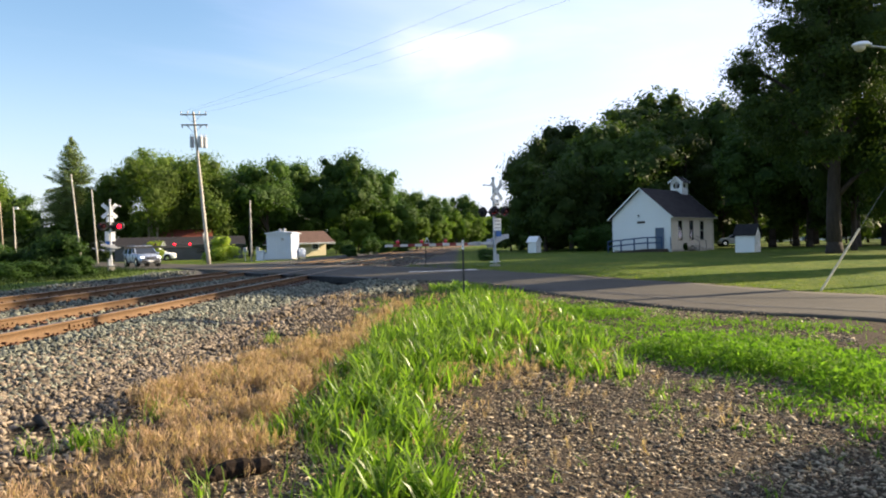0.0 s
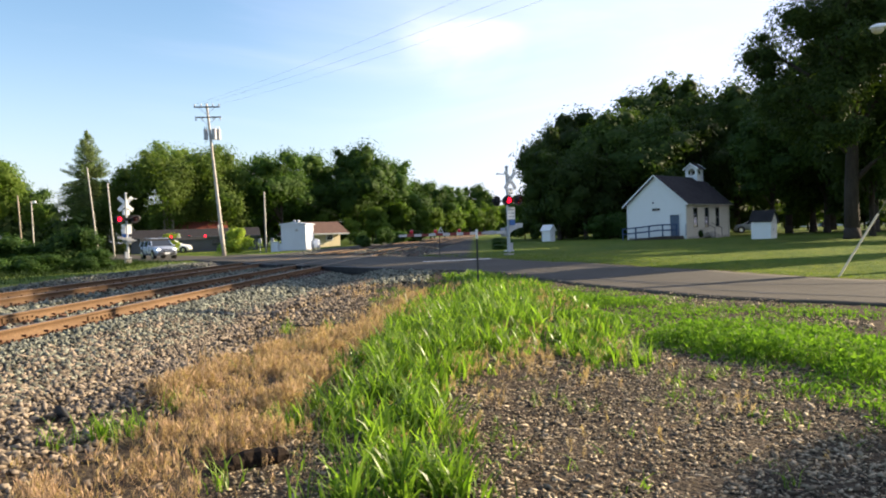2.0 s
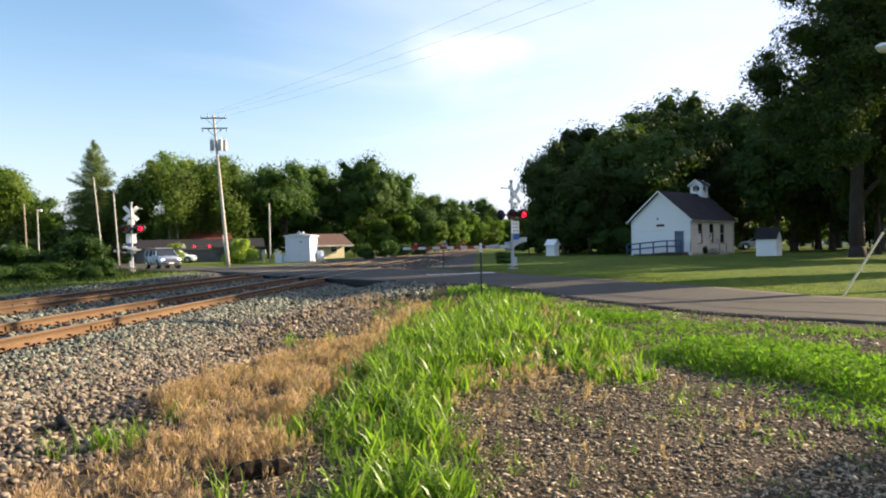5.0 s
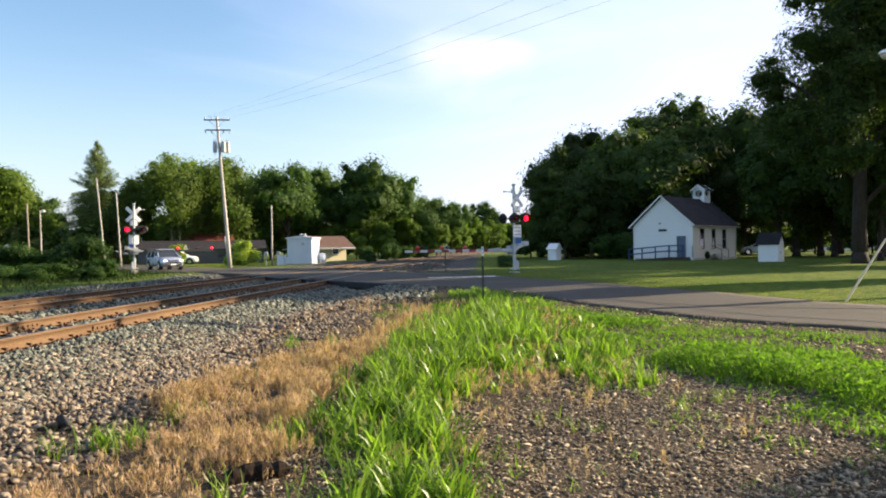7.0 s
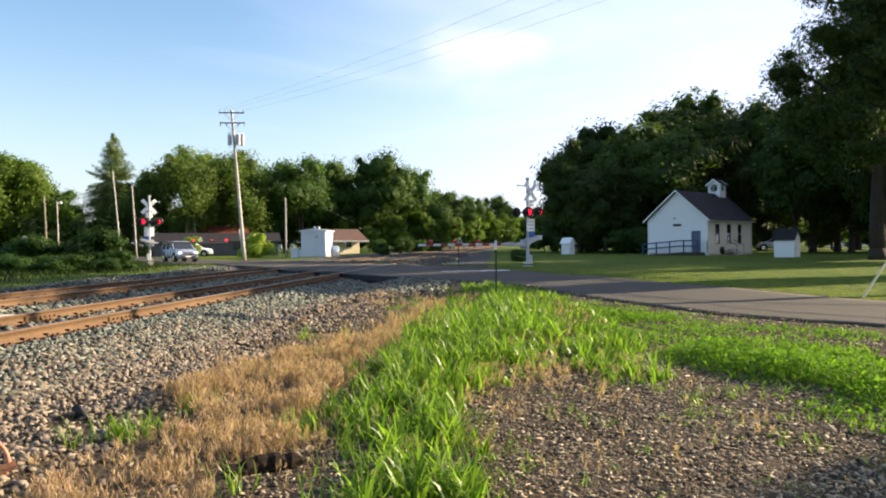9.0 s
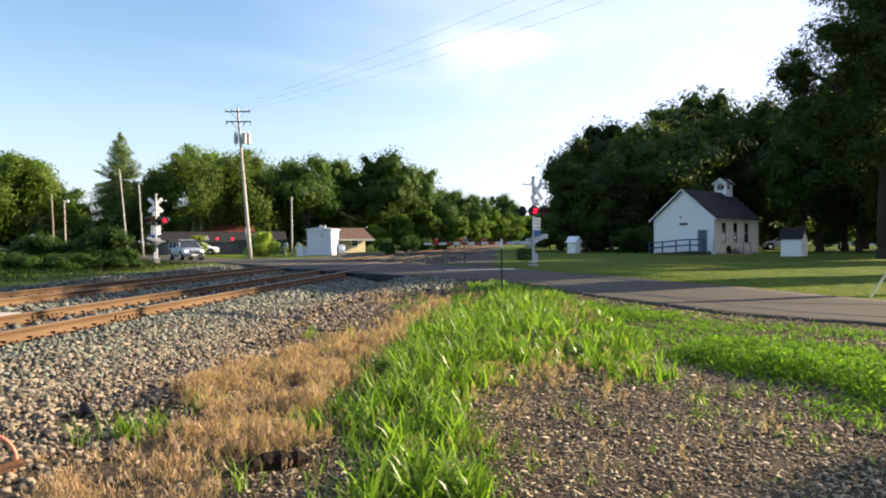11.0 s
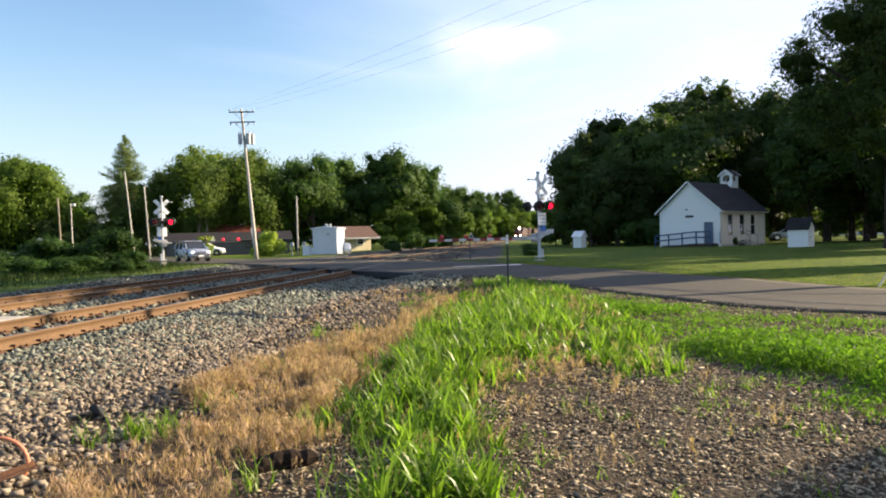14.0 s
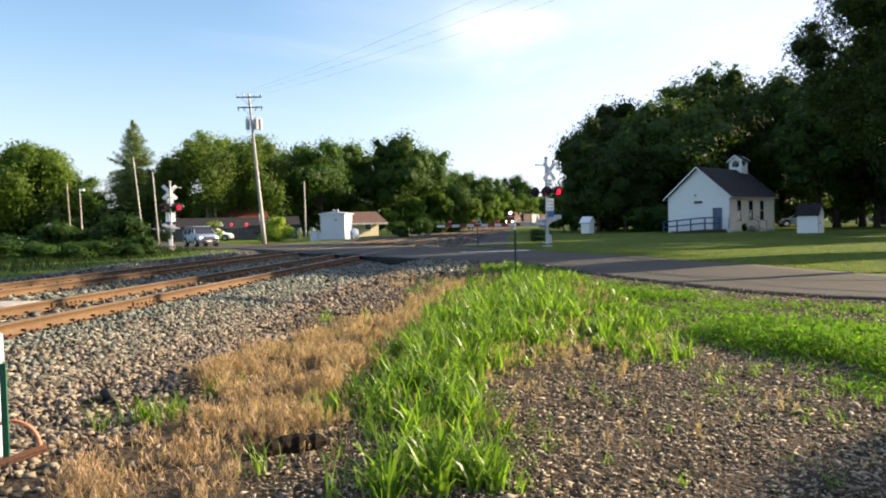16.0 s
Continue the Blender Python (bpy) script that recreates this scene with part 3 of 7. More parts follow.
def build_ballast():
    cols = np.array([3.3, 3.9, 4.6, 5.3, 5.8, 6.4, 6.75, 8.45, 8.9, 9.2, 9.55, 9.9, 10.55, 12.3, 12.7, 13.2, 14.6, 16.4])
    ss = np.concatenate([np.arange(-30, 60, 1.0), np.arange(60, 520, 5.0)])
    V = []
    for s in ss:
        for L in cols:
            x, y, h = track_point(L, s)
            lo = 0.05 * math.sin(s * 0.8 + L) if 3.5 < L < 5.5 else 0
            V.append((x + lo, y, float(bed_z(L)) - float(dip(L, s)) + (0.0 if s < 60 else 0.02)))
    k = len(cols)
    F = [(i * k + j + 1, i * k + j, (i + 1) * k + j, (i + 1) * k + j + 1) for i in range(len(ss) - 1) for j in range(k - 1)]
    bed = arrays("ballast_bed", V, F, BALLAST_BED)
    tagged(bed, "raised bed of grey and tan crushed stone under the tracks, darkened for shaded gaps", "ballast", kind="structure")
    rng = np.random.default_rng(11)

    def scatter(n, l0, l1, s0, s1, size, power=1.0):
        L = rng.uniform(l0, l1, n)
        s = s0 + (s1 - s0) * rng.random(n) ** power
        x, y = on_track(L, s)
        ok = ~crossing(x, y) & ~(inside(BARE_PATCH, x, y, 0.06) & (rng.random(n) < 0.93)) & ~(inside(BROWN_EARTH, x, y, 0.15) & (rng.random(n) < 0.93))
        x, y, L, s = x[ok], y[ok], L[ok], s[ok]
        z = np.maximum(bed_z(L) - dip(L, s), ground_z(x, y)) + rng.uniform(-0.02, 0.05, len(x)) * np.clip(size / 0.05, 1, 1.5)
        return np.stack([x, y, z], -1), rng.uniform(0.75, 1.3, len(x)) * size
    for name, material, sets in (
            ("ballast_stones", BALLAST, [scatter(17000, 4.5, 6.45, 6, 17, 0.040, 0.8), scatter(9500, 4.2, 6.45, 17, 31, 0.060), scatter(1300, 6.9, 8.3, 8, 30, 0.06),
                                         scatter(7000, 8.4, 10.6, 9, 32, 0.065), scatter(900, 10.8, 12.2, 12, 40, 0.07), scatter(5500, 12.4, 16.6, 12, 37, 0.052), scatter(2600, 3.8, 16, 36, 75, 0.055), scatter(3000, 1.9, 4.5, 20.3, 27.5, 0.058)]),
            ("tan_ballast_stones", BALLAST_TAN, [scatter(11500, 3.45, 4.9, 4.2, 13, 0.037, 0.8), scatter(3600, 3.5, 4.75, 13, 22, 0.062), scatter(1500, 4.6, 5.6, 6, 16, 0.045), scatter(4600, 4.5, 5.75, 4.4, 12.5, 0.042)])):
        P, S = np.concatenate([q[0] for q in sets]), np.concatenate([q[1] for q in sets])
        st = chip_soup(name, P, S * 1.16, material, seed=5, flat=1.0, tilt=0.8, slim=(1.75, 0.68))
        tagged(st, "loose crushed ballast stones in grey" if material == BALLAST else "loose tan ballast stones on the lower slope", "ballast", kind="stuff")


build_ballast()

RAIL_PROFILE = [(-0.07, 0), (0.07, 0), (0.07, 0.012), (0.014, 0.03), (0.010, 0.125), (0.036, 0.135), (0.037, 0.162), (0.028, 0.172), (-0.028, 0.172), (-0.037, 0.162), (-0.036, 0.135), (-0.010, 0.125), (-0.014, 0.03), (-0.07, 0.012)]


def build_track(side, tie_parts):
    track = thing("railway_track", pose(0, 0, 0), "straight railway track with rusty rails on dark ties", "railway track", "tracks of the line", "structure")
    ss = np.concatenate([np.arange(-30, 190, 2.0), np.arange(190, 520, 5.0)])
    for off in (-0.755, 0.755):
        V, n = [], len(RAIL_PROFILE)
        for s in ss:
            x, y, h = track_point(side + off, s)
            for u, w in RAIL_PROFILE:
                V.append((x + u * math.cos(h), y - u * math.sin(h), RAIL_TOP_Z - 0.172 + w))
        F = [(i * n + j, (i + 1) * n + j, (i + 1) * n + (j + 1) % n, i * n + (j + 1) % n) for i in range(len(ss) - 1) for j in range(n)]
        rail = arrays("rail", V, F, RAIL_RUST, track)
        rail.data.materials.append(RAIL_TOP)
        mi = np.array([1 if j == 7 else 0 for i in range(len(ss) - 1) for j in range(n)], dtype=np.int32)
        rail.data.polygons.foreach_set("material_index", mi)
        # joint bars bolted over the rail ends
        for s in (12.4, 24.5):
            bm = nb()
            x, y, h = track_point(side + off - 0.025, s)
            m = Matrix.Translation((x, y, RAIL_TOP_Z - 0.1)) @ Matrix.Rotation(-h, 4, "Z")
            box(bm, 0, 0, 0, 0.03, 0.9, 0.085, m, 0.006)
            for k in (-0.34, -0.2, -0.07, 0.07, 0.2, 0.34):
                tube(bm, m @ Vector((0.01, k, 0.0)), m @ Vector((0.045, k, 0.0)), 0.016, n=6)
            part("joint_bar", bm, RAIL_RUST, rail)
    bm = nb()
    box(bm, 0, 0, 0, 2.6, 0.23, 0.18, bevel=0.012)
    tie = part("tie", bm, TIE_WOOD, track)
    first = True
    rng = random.Random(int(side * 10))
    V, F = [], []
    for i in range(0, 340):
        s = 4 + i * 0.53
        x, y, h = track_point(side, s)
        m = Matrix.Translation((x, y, RAIL_TOP_Z - 0.172 - 0.095 + rng.uniform(-0.012, 0.004))) @ Matrix.Rotation(-h + rng.gauss(0, 0.01), 4, "Z")
        if i < tie_parts:
            ob = tie if first else new("tie", tie.data)
            ob.parent = track
            ob.matrix_basis = m
            first = False
        else:
            for v in ((-1.3, -0.115, -0.09), (1.3, -0.115, -0.09), (1.3, 0.115, -0.09), (-1.3, 0.115, -0.09), (-1.3, -0.115, 0.09), (1.3, -0.115, 0.09), (1.3, 0.115, 0.09), (-1.3, 0.115, 0.09)):
                V.append(m @ Vector(v))
            k = len(V) - 8
            F += [tuple(k + q for q in f) for f in ((0, 3, 2, 1), (4, 5, 6, 7), (0, 1, 5, 4), (1, 2, 6, 5), (2, 3, 7, 6), (3, 0, 4, 7))]
    # plates and spikes where the rails sit on the nearest ties
    bm = nb()
    box(bm, 0, 0, 0, 0.36, 0.19, 0.022)
    for u in (-0.105, 0.105):
        for v in (-0.06, 0.06):
            box(bm, u, v, 0.02, 0.035, 0.03, 0.03)
    box(bm, 0, -0.135, 0.03, 0.16, 0.03, 0.05)
    plate = part("tie_plate", bm, RUST, track)
    k = 0
    for i in range(2, 52):
        for off in (-0.755, 0.755):
            x, y, h = track_point(side + off, 4 + i * 0.53)
            ob = plate if k == 0 else new("tie_plate", plate.data)
            ob.parent = track
            ob.matrix_basis = Matrix.Translation((x, y, RAIL_TOP_Z - 0.176)) @ Matrix.Rotation(-h, 4, "Z")
            k += 1
    arrays("far_ties", [tuple(v) for v in V], F, TIE_WOOD, track)["kind"] = "stuff"


build_track(NEAR_C, 90)
build_track(FAR_C, 90)
# ---- trees and shrubs ----
def leaf_soup(P, N, size, rng, length=1.5, three=False, wild=0.55):
    """Small folded leaves at P, facing roughly along N."""
    n = len(P)
    N = N + rng.normal(0, wild, (n, 3))
    N /= np.linalg.norm(N, axis=1, keepdims=True) + 1e-9
    A = rng.normal(size=(n, 3))
    T = np.cross(N, A)
    T /= np.linalg.norm(T, axis=1, keepdims=True) + 1e-9
    B = np.cross(N, T)
    s = (np.asarray(size) * rng.uniform(0.6, 1.35, n))[:, None]
    if three:
        V = np.stack([P - T * s * length * 0.5, P + B * s * 0.55 + T * s * 0.15, P + T * s * length * 0.5 - B * s * 0.2 + N * s * 0.2], 1)
        return V.reshape(-1, 3), np.arange(n * 3).reshape(n, 3)
    V = np.stack([P - T * s * length * 0.5, P + B * s * 0.5 + N * s * 0.12, P + T * s * length * 0.5, P - B * s * 0.5 + N * s * 0.12], 1)
    F = np.arange(n * 4).reshape(n, 4)
    return V.reshape(-1, 3), F


def crown_blobs(rng, h, low, rx, count, top_bias=1.0, lean=0.0, fat=1.0):
    """Centres and radii of the leafy clumps of a crown between the heights low and h."""
    C, R = [], []
    mid, half = (h + low) / 2, (h - low) / 2
    boughs = max(8, int(count * 0.34))
    while len(C) < count:
        d = rng.normal(size=3)
        d /= np.linalg.norm(d)
        if len(C) < boughs:                     # the great boughs
            p = d * rng.uniform(0.3, 0.84)
            if p[2] < -0.8:
                continue
            w = 1.0 - 0.25 * max(p[2], 0) * top_bias
            C.append((p[0] * rx * w + lean * p[2], p[1] * rx * w, mid + p[2] * half))
            R.append(fat * rng.uniform(0.26, 0.42) * min(rx, half))
        else:                                   # smaller clumps that grow out of them
            k = int(rng.integers(0, len(C)))
            if R[k] < 0.12 * min(rx, half):
                continue
            c = np.array(C[k]) + d * np.array((1.0, 1.0, 0.8)) * R[k] * rng.uniform(0.7, 1.05)
            q = np.array((c[0] / rx, c[1] / rx, (c[2] - mid) / half))
            if np.linalg.norm(q) > 1.0 or q[2] < -0.98:
                continue
            C.append(tuple(c))
            R.append(R[k] * rng.uniform(0.42, 0.72))
    return np.array(C), np.array(R)


_ico = nb()
bmesh.ops.create_icosphere(_ico, subdivisions=1, radius=1.0)
ICO_V = np.array([v.co[:] for v in _ico.verts])
ICO_F = np.array([[v.index for v in f.verts] for f in _ico.faces])
_ico.free()


def build_tree(name, seed, h, low, rx, leaves, leaf, count, leaf_material, bark, trunk_r, label, category="tree", limbs=9, droop=0.0, stems=1, fat=1.0, core=0.66):
    rng = np.random.default_rng(seed)
    t = thing(name, pose(0, 0, 0), label, category)
    C, R = crown_blobs(rng, h, low, rx, count, fat=fat)
    # trunk and limbs
    bm = nb()
    for k in range(stems):
        bx, by = (0, 0) if stems == 1 else rng.normal(0, rx * 0.12, 2)
        pts = [(bx + rng.normal(0, 0.05) * i * rx * 0.06, by + rng.normal(0, 0.05) * i * rx * 0.06, -0.2 + (low + (h - low) * 0.75) * i / 6) for i in range(7)]
        path_tube(bm, pts, trunk_r, 10, trunk_r * 0.25)
        if stems == 1:
            tube(bm, (bx, by, -0.2), (bx, by, 0.7), trunk_r * 1.22, trunk_r * 0.97, 10)
    part("trunk", bm, bark, t, smooth=True)
    bm = nb()
    for k in range(min(limbs, count)):
        c = C[k]
        z0 = rng.uniform(0.45, 0.85) * min(c[2], low + (h - low) * 0.5)
        p = [(0, 0, z0), (c[0] * 0.4, c[1] * 0.4, z0 + (c[2] - z0) * 0.55), (c[0] * 0.8, c[1] * 0.8, z0 + (c[2] - z0) * 0.9), tuple(c)]
        path_tube(bm, p, trunk_r * 0.45, 6, trunk_r * 0.08)
    part("branchwork", bm, bark, t, smooth=True)
    # leaves gather on the clumps' outsides
    w = R ** 2 / (R ** 2).sum()
    k = rng.choice(count, leaves, p=w)
    d = rng.normal(size=(leaves, 3))
    d /= np.linalg.norm(d, axis=1, keepdims=True)
    form = rng.uniform(0.8, 1.25, (count, 3)) * np.array((1, 1, 0.8))
    rad = R[k][:, None] * (1.16 * rng.random((leaves, 1)) ** 0.38) * (1 + 0.25 * np.sin(d[:, :1] * 7 + k[:, None]) * np.sin(d[:, 1:2] * 6))
    P = C[k] + d * rad * form[k]
    if droop:
        P[:, 2] -= droop * rng.random(leaves) ** 2 * R[k]
    V, F = leaf_soup(P, d * 1.0 + np.array((0, 0, 0.25)), leaf, rng, 1.6, three=True, wild=0.33)
    # the dense inner foliage of each clump
    if core:
        lump = C[:, None] + ICO_V[None] * (R * core)[:, None, None] * (1 + rng.normal(0, 0.2, (count, len(ICO_V), 1))) * form[:, None]
        F = np.concatenate([F, (np.arange(count)[:, None, None] * len(ICO_V) + ICO_F[None]).reshape(-1, 3) + len(V)])
        V = np.concatenate([V, lump.reshape(-1, 3)])
    arrays("crown", V, F, leaf_material, t)
    return t


def build_spruce(name, seed, h, rx, leaf_material, label):
    rng = np.random.default_rng(seed)
    t = thing(name, pose(0, 0, 0), label, "tree")
    bm = nb()
    tube(bm, (0, 0, -0.2), (0, 0, h), 0.24, 0.02, 8)
    part("trunk", bm, BARK, t, smooth=True)
    bm, P, N = nb(), [], []
    z = 0.6
    while z < h - 0.3:
        f = 1 - z / h
        for k in range(9 if f > 0.3 else 6):
            a = rng.uniform(0, 2 * math.pi)
            ln = rx * (f ** 0.95) * rng.uniform(0.45, 1.2) + 0.25
            d = np.array((math.cos(a), math.sin(a), 0))
            up = 0.25 if f < 0.4 else -0.18
            q = [np.array((0, 0, z)) + d * ln * u + np.array((0, 0, up * ln * u * u)) for u in (0, 0.35, 0.7, 1.0)]
            path_tube(bm, q, 0.045, 4, 0.01)
            m = int(50 * ln)
            u = rng.random(m) ** 0.7
            pos = np.array((0, 0, z)) + d * (ln * u)[:, None] + np.array((0, 0, up)) * (ln * u * u)[:, None]
            side = np.cross(d, (0, 0, 1))
            pos = pos + side * (rng.normal(0, 0.16, m) * ln * (1.1 - u))[:, None] + np.array((0, 0, -1)) * (rng.random(m) * 0.35)[:, None]
            P.append(pos)
            N.append(np.tile((0, 0, 1.0), (m, 1)))
        z += rng.uniform(0.18, 0.30)
    part("branchwork", bm, BARK, t)
    V, F = leaf_soup(np.concatenate(P), np.concatenate(N), 0.10, rng, 3.2, three=True)
    arrays("crown", V, F, leaf_material, t)
    return t


def put(ob, x, y, s=1.0, turn=0.0, sz=None, z=None, label="", group=""):
    """A copy of a tree at a place on the ground, turned and scaled."""
    zz = float(ground_z(x, y)) if z is None else z
    m = Matrix.Translation((x, y, zz)) @ Matrix.Rotation(radians(turn), 4, "Z") @ Matrix.Diagonal((s / ob.scale[0], s / ob.scale[1], (sz or s) / ob.scale[2], 1))
    return tagged(copy_thing(ob, m), label, "", group)


def place(ob, x, y, s=1.0, turn=0.0, sz=None):
    ob.matrix_basis = Matrix.Translation((x, y, float(ground_z(x, y)))) @ Matrix.Rotation(radians(turn), 4, "Z") @ Matrix.Diagonal((s, s, sz or s, 1))
    return ob


def build_trees():
    # the large tree over the lawn, and those behind it
    place(build_tree("oak_tree", 91, 22.5, 1.4, 7.0, 84000, 0.155, 125, LEAF_OAK, BARK, 0.46, "tall shade tree on the lawn, leaves darkened as if backlit", limbs=26, fat=0.66, core=0.5), 25.2, 44.5)
    mid = place(build_tree("maple_tree", 22, 17, 0.5, 6.2, 12500, 0.32, 84, LEAF_RIGHT, BARK, 0.36, "dense dark green maple behind the schoolhouse", limbs=12), 16.5, 93, 1.08)
    low = place(build_tree("maple_tree", 23, 12, 0.2, 4.5, 11500, 0.245, 78, LEAF_RIGHT, BARK, 0.26, "dense dark green maple behind the schoolhouse", limbs=12), 13.5, 81, 1.0)
    tall = place(build_tree("shade_tree", 24, 17, 1.1, 5.8, 13000, 0.305, 84, LEAF_RIGHT, BARK, 0.34, "dark green shade tree with a bare lower trunk", limbs=12, fat=0.85), 40.0, 78, 1.05, 95)
    # Out of view: added, and its crown raised, to shade the crossing.
    place(build_tree("shade_tree", 25, 28, 10.8, 6.8, 9500, 0.42, 72, LEAF_RIGHT, BARK, 0.42, "unseen tall tree with a high crown, added to shade the crossing", limbs=12, fat=0.9), 37.5, 39.9, 1.0, 40)
    G1 = "trees behind the schoolhouse"
    for o in (mid, low, tall):
        tagged(o, group=G1)
    # The last three stand out of view, added to shade the crossing.
    for ob, x, y, s, turn in ((low, 16.0, 79, 0.92, 80), (mid, 21.5, 97, 1.08, 40), (mid, 27.0, 92, 1.22, 130), (mid, 33.0, 96, 1.36, 210), (low, 24.0, 86, 0.98, 300), (tall, 30.5, 84, 0.92, 20),
                              (mid, 38.5, 94, 1.26, 270), (tall, 36.0, 75, 1.1, 160), (tall, 43.5, 68, 1.3, 250), (tall, 54, 80, 1.1, 45), (mid, 64, 68, 1.55, 330), (mid, 59, 75, 1.6, 70), (low, 60, 79, 1.95, 10)):
        put(ob, x, y, s, turn, group=G1)
    for x, y, s, turn in ((30.0, 50.5, 0.6, 10), (30.9, 46.6, 0.55, 300)):
        put(tall, x, y, s, turn, 0.95)
    put(tall, 38.5, 64.5, 1.15, 200, 1.5)
    # Unseen tree added beside the oak to darken a band of lawn.
    put(tall, 33.0, 42.0, 0.66, 110, 0.9)
    # Hidden behind the oak, stretched tall to keep sun off the school's trees.
    put(tall, 47.5, 88, 1.2, 10, 1.65, group=G1)
    put(low, 12.3, 85.5, 0.66, 120, 1.3, group=G1)
    # Two hidden maples, added to throw shade on the trees beyond the tracks.
    for x, y, s, turn in ((24.5, 126, 1.3, 20), (25.5, 143, 1.35, 190)):
        put(mid, x, y, s, turn, group=G1)
    # The last, far right, is unseen and added for its shade.
    for x, y, s, turn in ((66, 128, 1.1, 60), (50, 122, 1.1, 100), (36, 106, 1.0, 170), (76, 80, 1.75, 310)):
        put(low, x, y, s, turn, group=G1)
    for x, y, s, turn in ((19.5, 84, 0.98, 15), (24, 80, 0.9, 70), (37.5, 70.5, 0.92, 190)):
        put(mid if x < 29 else tall, x, y, s, turn, group=G1)
    # sunlit trees beyond the tracks
    ash = place(build_tree("ash_tree", 31, 16.5, 1.8, 5.8, 13000, 0.31, 70, LEAF_MID, BARK, 0.30, "leafy green tree in evening light", limbs=12), -23.5, 112)
    elm = place(build_tree("elm_tree", 38, 17.4, 0.6, 7.0, 15500, 0.31, 92, LEAF_MID, BARK, 0.32, "broad rounded green tree in evening light", limbs=12), -13.0, 122, 1.02)
    birch = place(build_tree("willow_tree", 33, 15.2, 1.6, 5.8, 16000, 0.25, 52, LEAF_OLIVE, PALE_BARK, 0.20, "airy olive-green tree with pale leaning stems", limbs=12, droop=0.9, stems=3, core=0.45), -37.0, 103)
    shrub = place(build_tree("young_tree", 34, 7.5, 0.4, 2.8, 6000, 0.33, 34, LEAF_LIGHT, BARK, 0.12, "bushy light green young tree", limbs=8), -6.0, 128)
    # Out of view at the right, added to shade the nearest gravel.
    put(shrub, 22.5, 7.5, 1.42, 50, label="unseen young tree added to shade the near gravel")
    # Also unseen: stretched narrow and placed to lay a shade strip over the road.
    put(shrub, 26.0, 28.9, 0.72, 20, 1.6, label="unseen slender tree added for a strip of shade")
    side = place(build_tree("linden_tree", 35, 12.8, 0.6, 5.8, 20000, 0.255, 66, LEAF_LIGHT, BARK, 0.28, "full light green tree beside the road", limbs=10), -58.6, 97, 1.27)
    far_tree = place(build_tree("linden_tree", 36, 12.8, 0.6, 5.8, 5000, 0.62, 52, LEAF_LIGHT, BARK, 0.28, "light green tree far along the line", limbs=6), 16, 385, 1.7)
    thicket = place(build_tree("bush", 52, 3.1, -0.9, 1.9, 1300, 0.40, 26, LEAF_RIGHT, BARK, 0.06, "dark undergrowth bush beneath the trees", "bush", limbs=4), 30, 110, 1.7)
    growth = place(build_tree("young_tree", 37, 7.5, 0.4, 2.8, 1800, 0.58, 28, LEAF_LIGHT, BARK, 0.12, "leafy growth far along the line", limbs=4), -6, 352, 1.5)
    G2 = "trees beyond the tracks"
    for o in (ash, elm, birch, shrub):
        tagged(o, group=G2)
    for ob, x, y, s, turn in ((ash, -33.0, 117, 0.90, 60), (ash, -28.5, 122, 1.0, 200), (elm, -20.0, 126, 0.97, 90), (elm, -7.5, 134, 0.92, 160), (ash, -4.0, 145, 0.80, 20), (birch, -44.5, 106, 0.92, 140),
                              (birch, -32.0, 108, 1.12, 250), (birch, -38.5, 112, 1.16, 20), (ash, -50, 120, 0.8, 10), (elm, -58, 126, 0.75, 70), (ash, -64.5, 118, 0.76, 100), (elm, -1.5, 178, 0.85, 45), (elm, 5.5, 300, 1.25, 200), (ash, -9, 190, 0.9, 120),
                              (elm, -16, 150, 1.0, 300), (ash, -26, 150, 1.0, 330), (elm, -38, 140, 1.0, 15), (elm, 17.8, 330, 1.4, 20), (ash, 38, 330, 1.2, 260)):
        put(ob, x, y, s, turn, group=G2)
    for x, y, s, turn in ((-48, 128, 1.2, 0), (-42, 126, 1.1, 50), (-54, 116, 1.0, 90), (-60, 112, 1.1, 10), (-70, 110, 1.2, 70), (-46, 118, 0.9, 120), (-30, 130, 1.2, 30), (-24, 124, 1.0, 160), (-18, 120, 0.9, 210), (-9.8, 118, 0.85, 40), (-3.0, 136, 0.9, 200), (-0.5, 150, 1.0, 90), (2.0, 190, 1.3, 10), (5.2, 205, 1.2, 150), (8.5, 330, 2.0, 70), (-13.2, 112, 0.6, 300), (-7.6, 112, 0.45, 20)):
        put(shrub, x, y, s, turn, group=G2)
    put(side, -69.5, 98, 1.2, 90, label="full light green tree beside the road")
    put(side, -72, 84, 1.1, 200)
    # Its lighter leaf colour stands in for sunlight falling between its neighbours.
    put(ash, 31.6, 69.0, 0.78, 40, label="tree with lighter leaves for sunlight between the schoolhouse and the oak")
    for x, y, s, turn in ((25, 400, 1.8, 120), (34, 410, 1.1, 220), (43, 420, 1.0, 300), (6, 380, 1.6, 260), (33, 280, 0.7, 10), (19.2, 300, 1.12, 35), (13.2, 295, 1.2, 170), (7.2, 290, 1.15, 290)):
        put(far_tree, x, y, s, turn, label="light green tree far along the line", group=G2)
    place(build_spruce("spruce_tree", 41, 18.6, 7.6, NEEDLE, "tall ragged spruce with drooping branches"), -51.5, 110)
    # shrubs and rank growth left of the far track
    bush = place(build_tree("bush", 51, 3.1, -0.9, 1.9, 8500, 0.135, 44, LEAF_BUSH, BARK, 0.06, "rounded dark green bush in the rank verge", "bush", limbs=6), -21.5, 44.5, 1.0)
    G3 = "bushes along the verge"
    tagged(bush, group=G3)
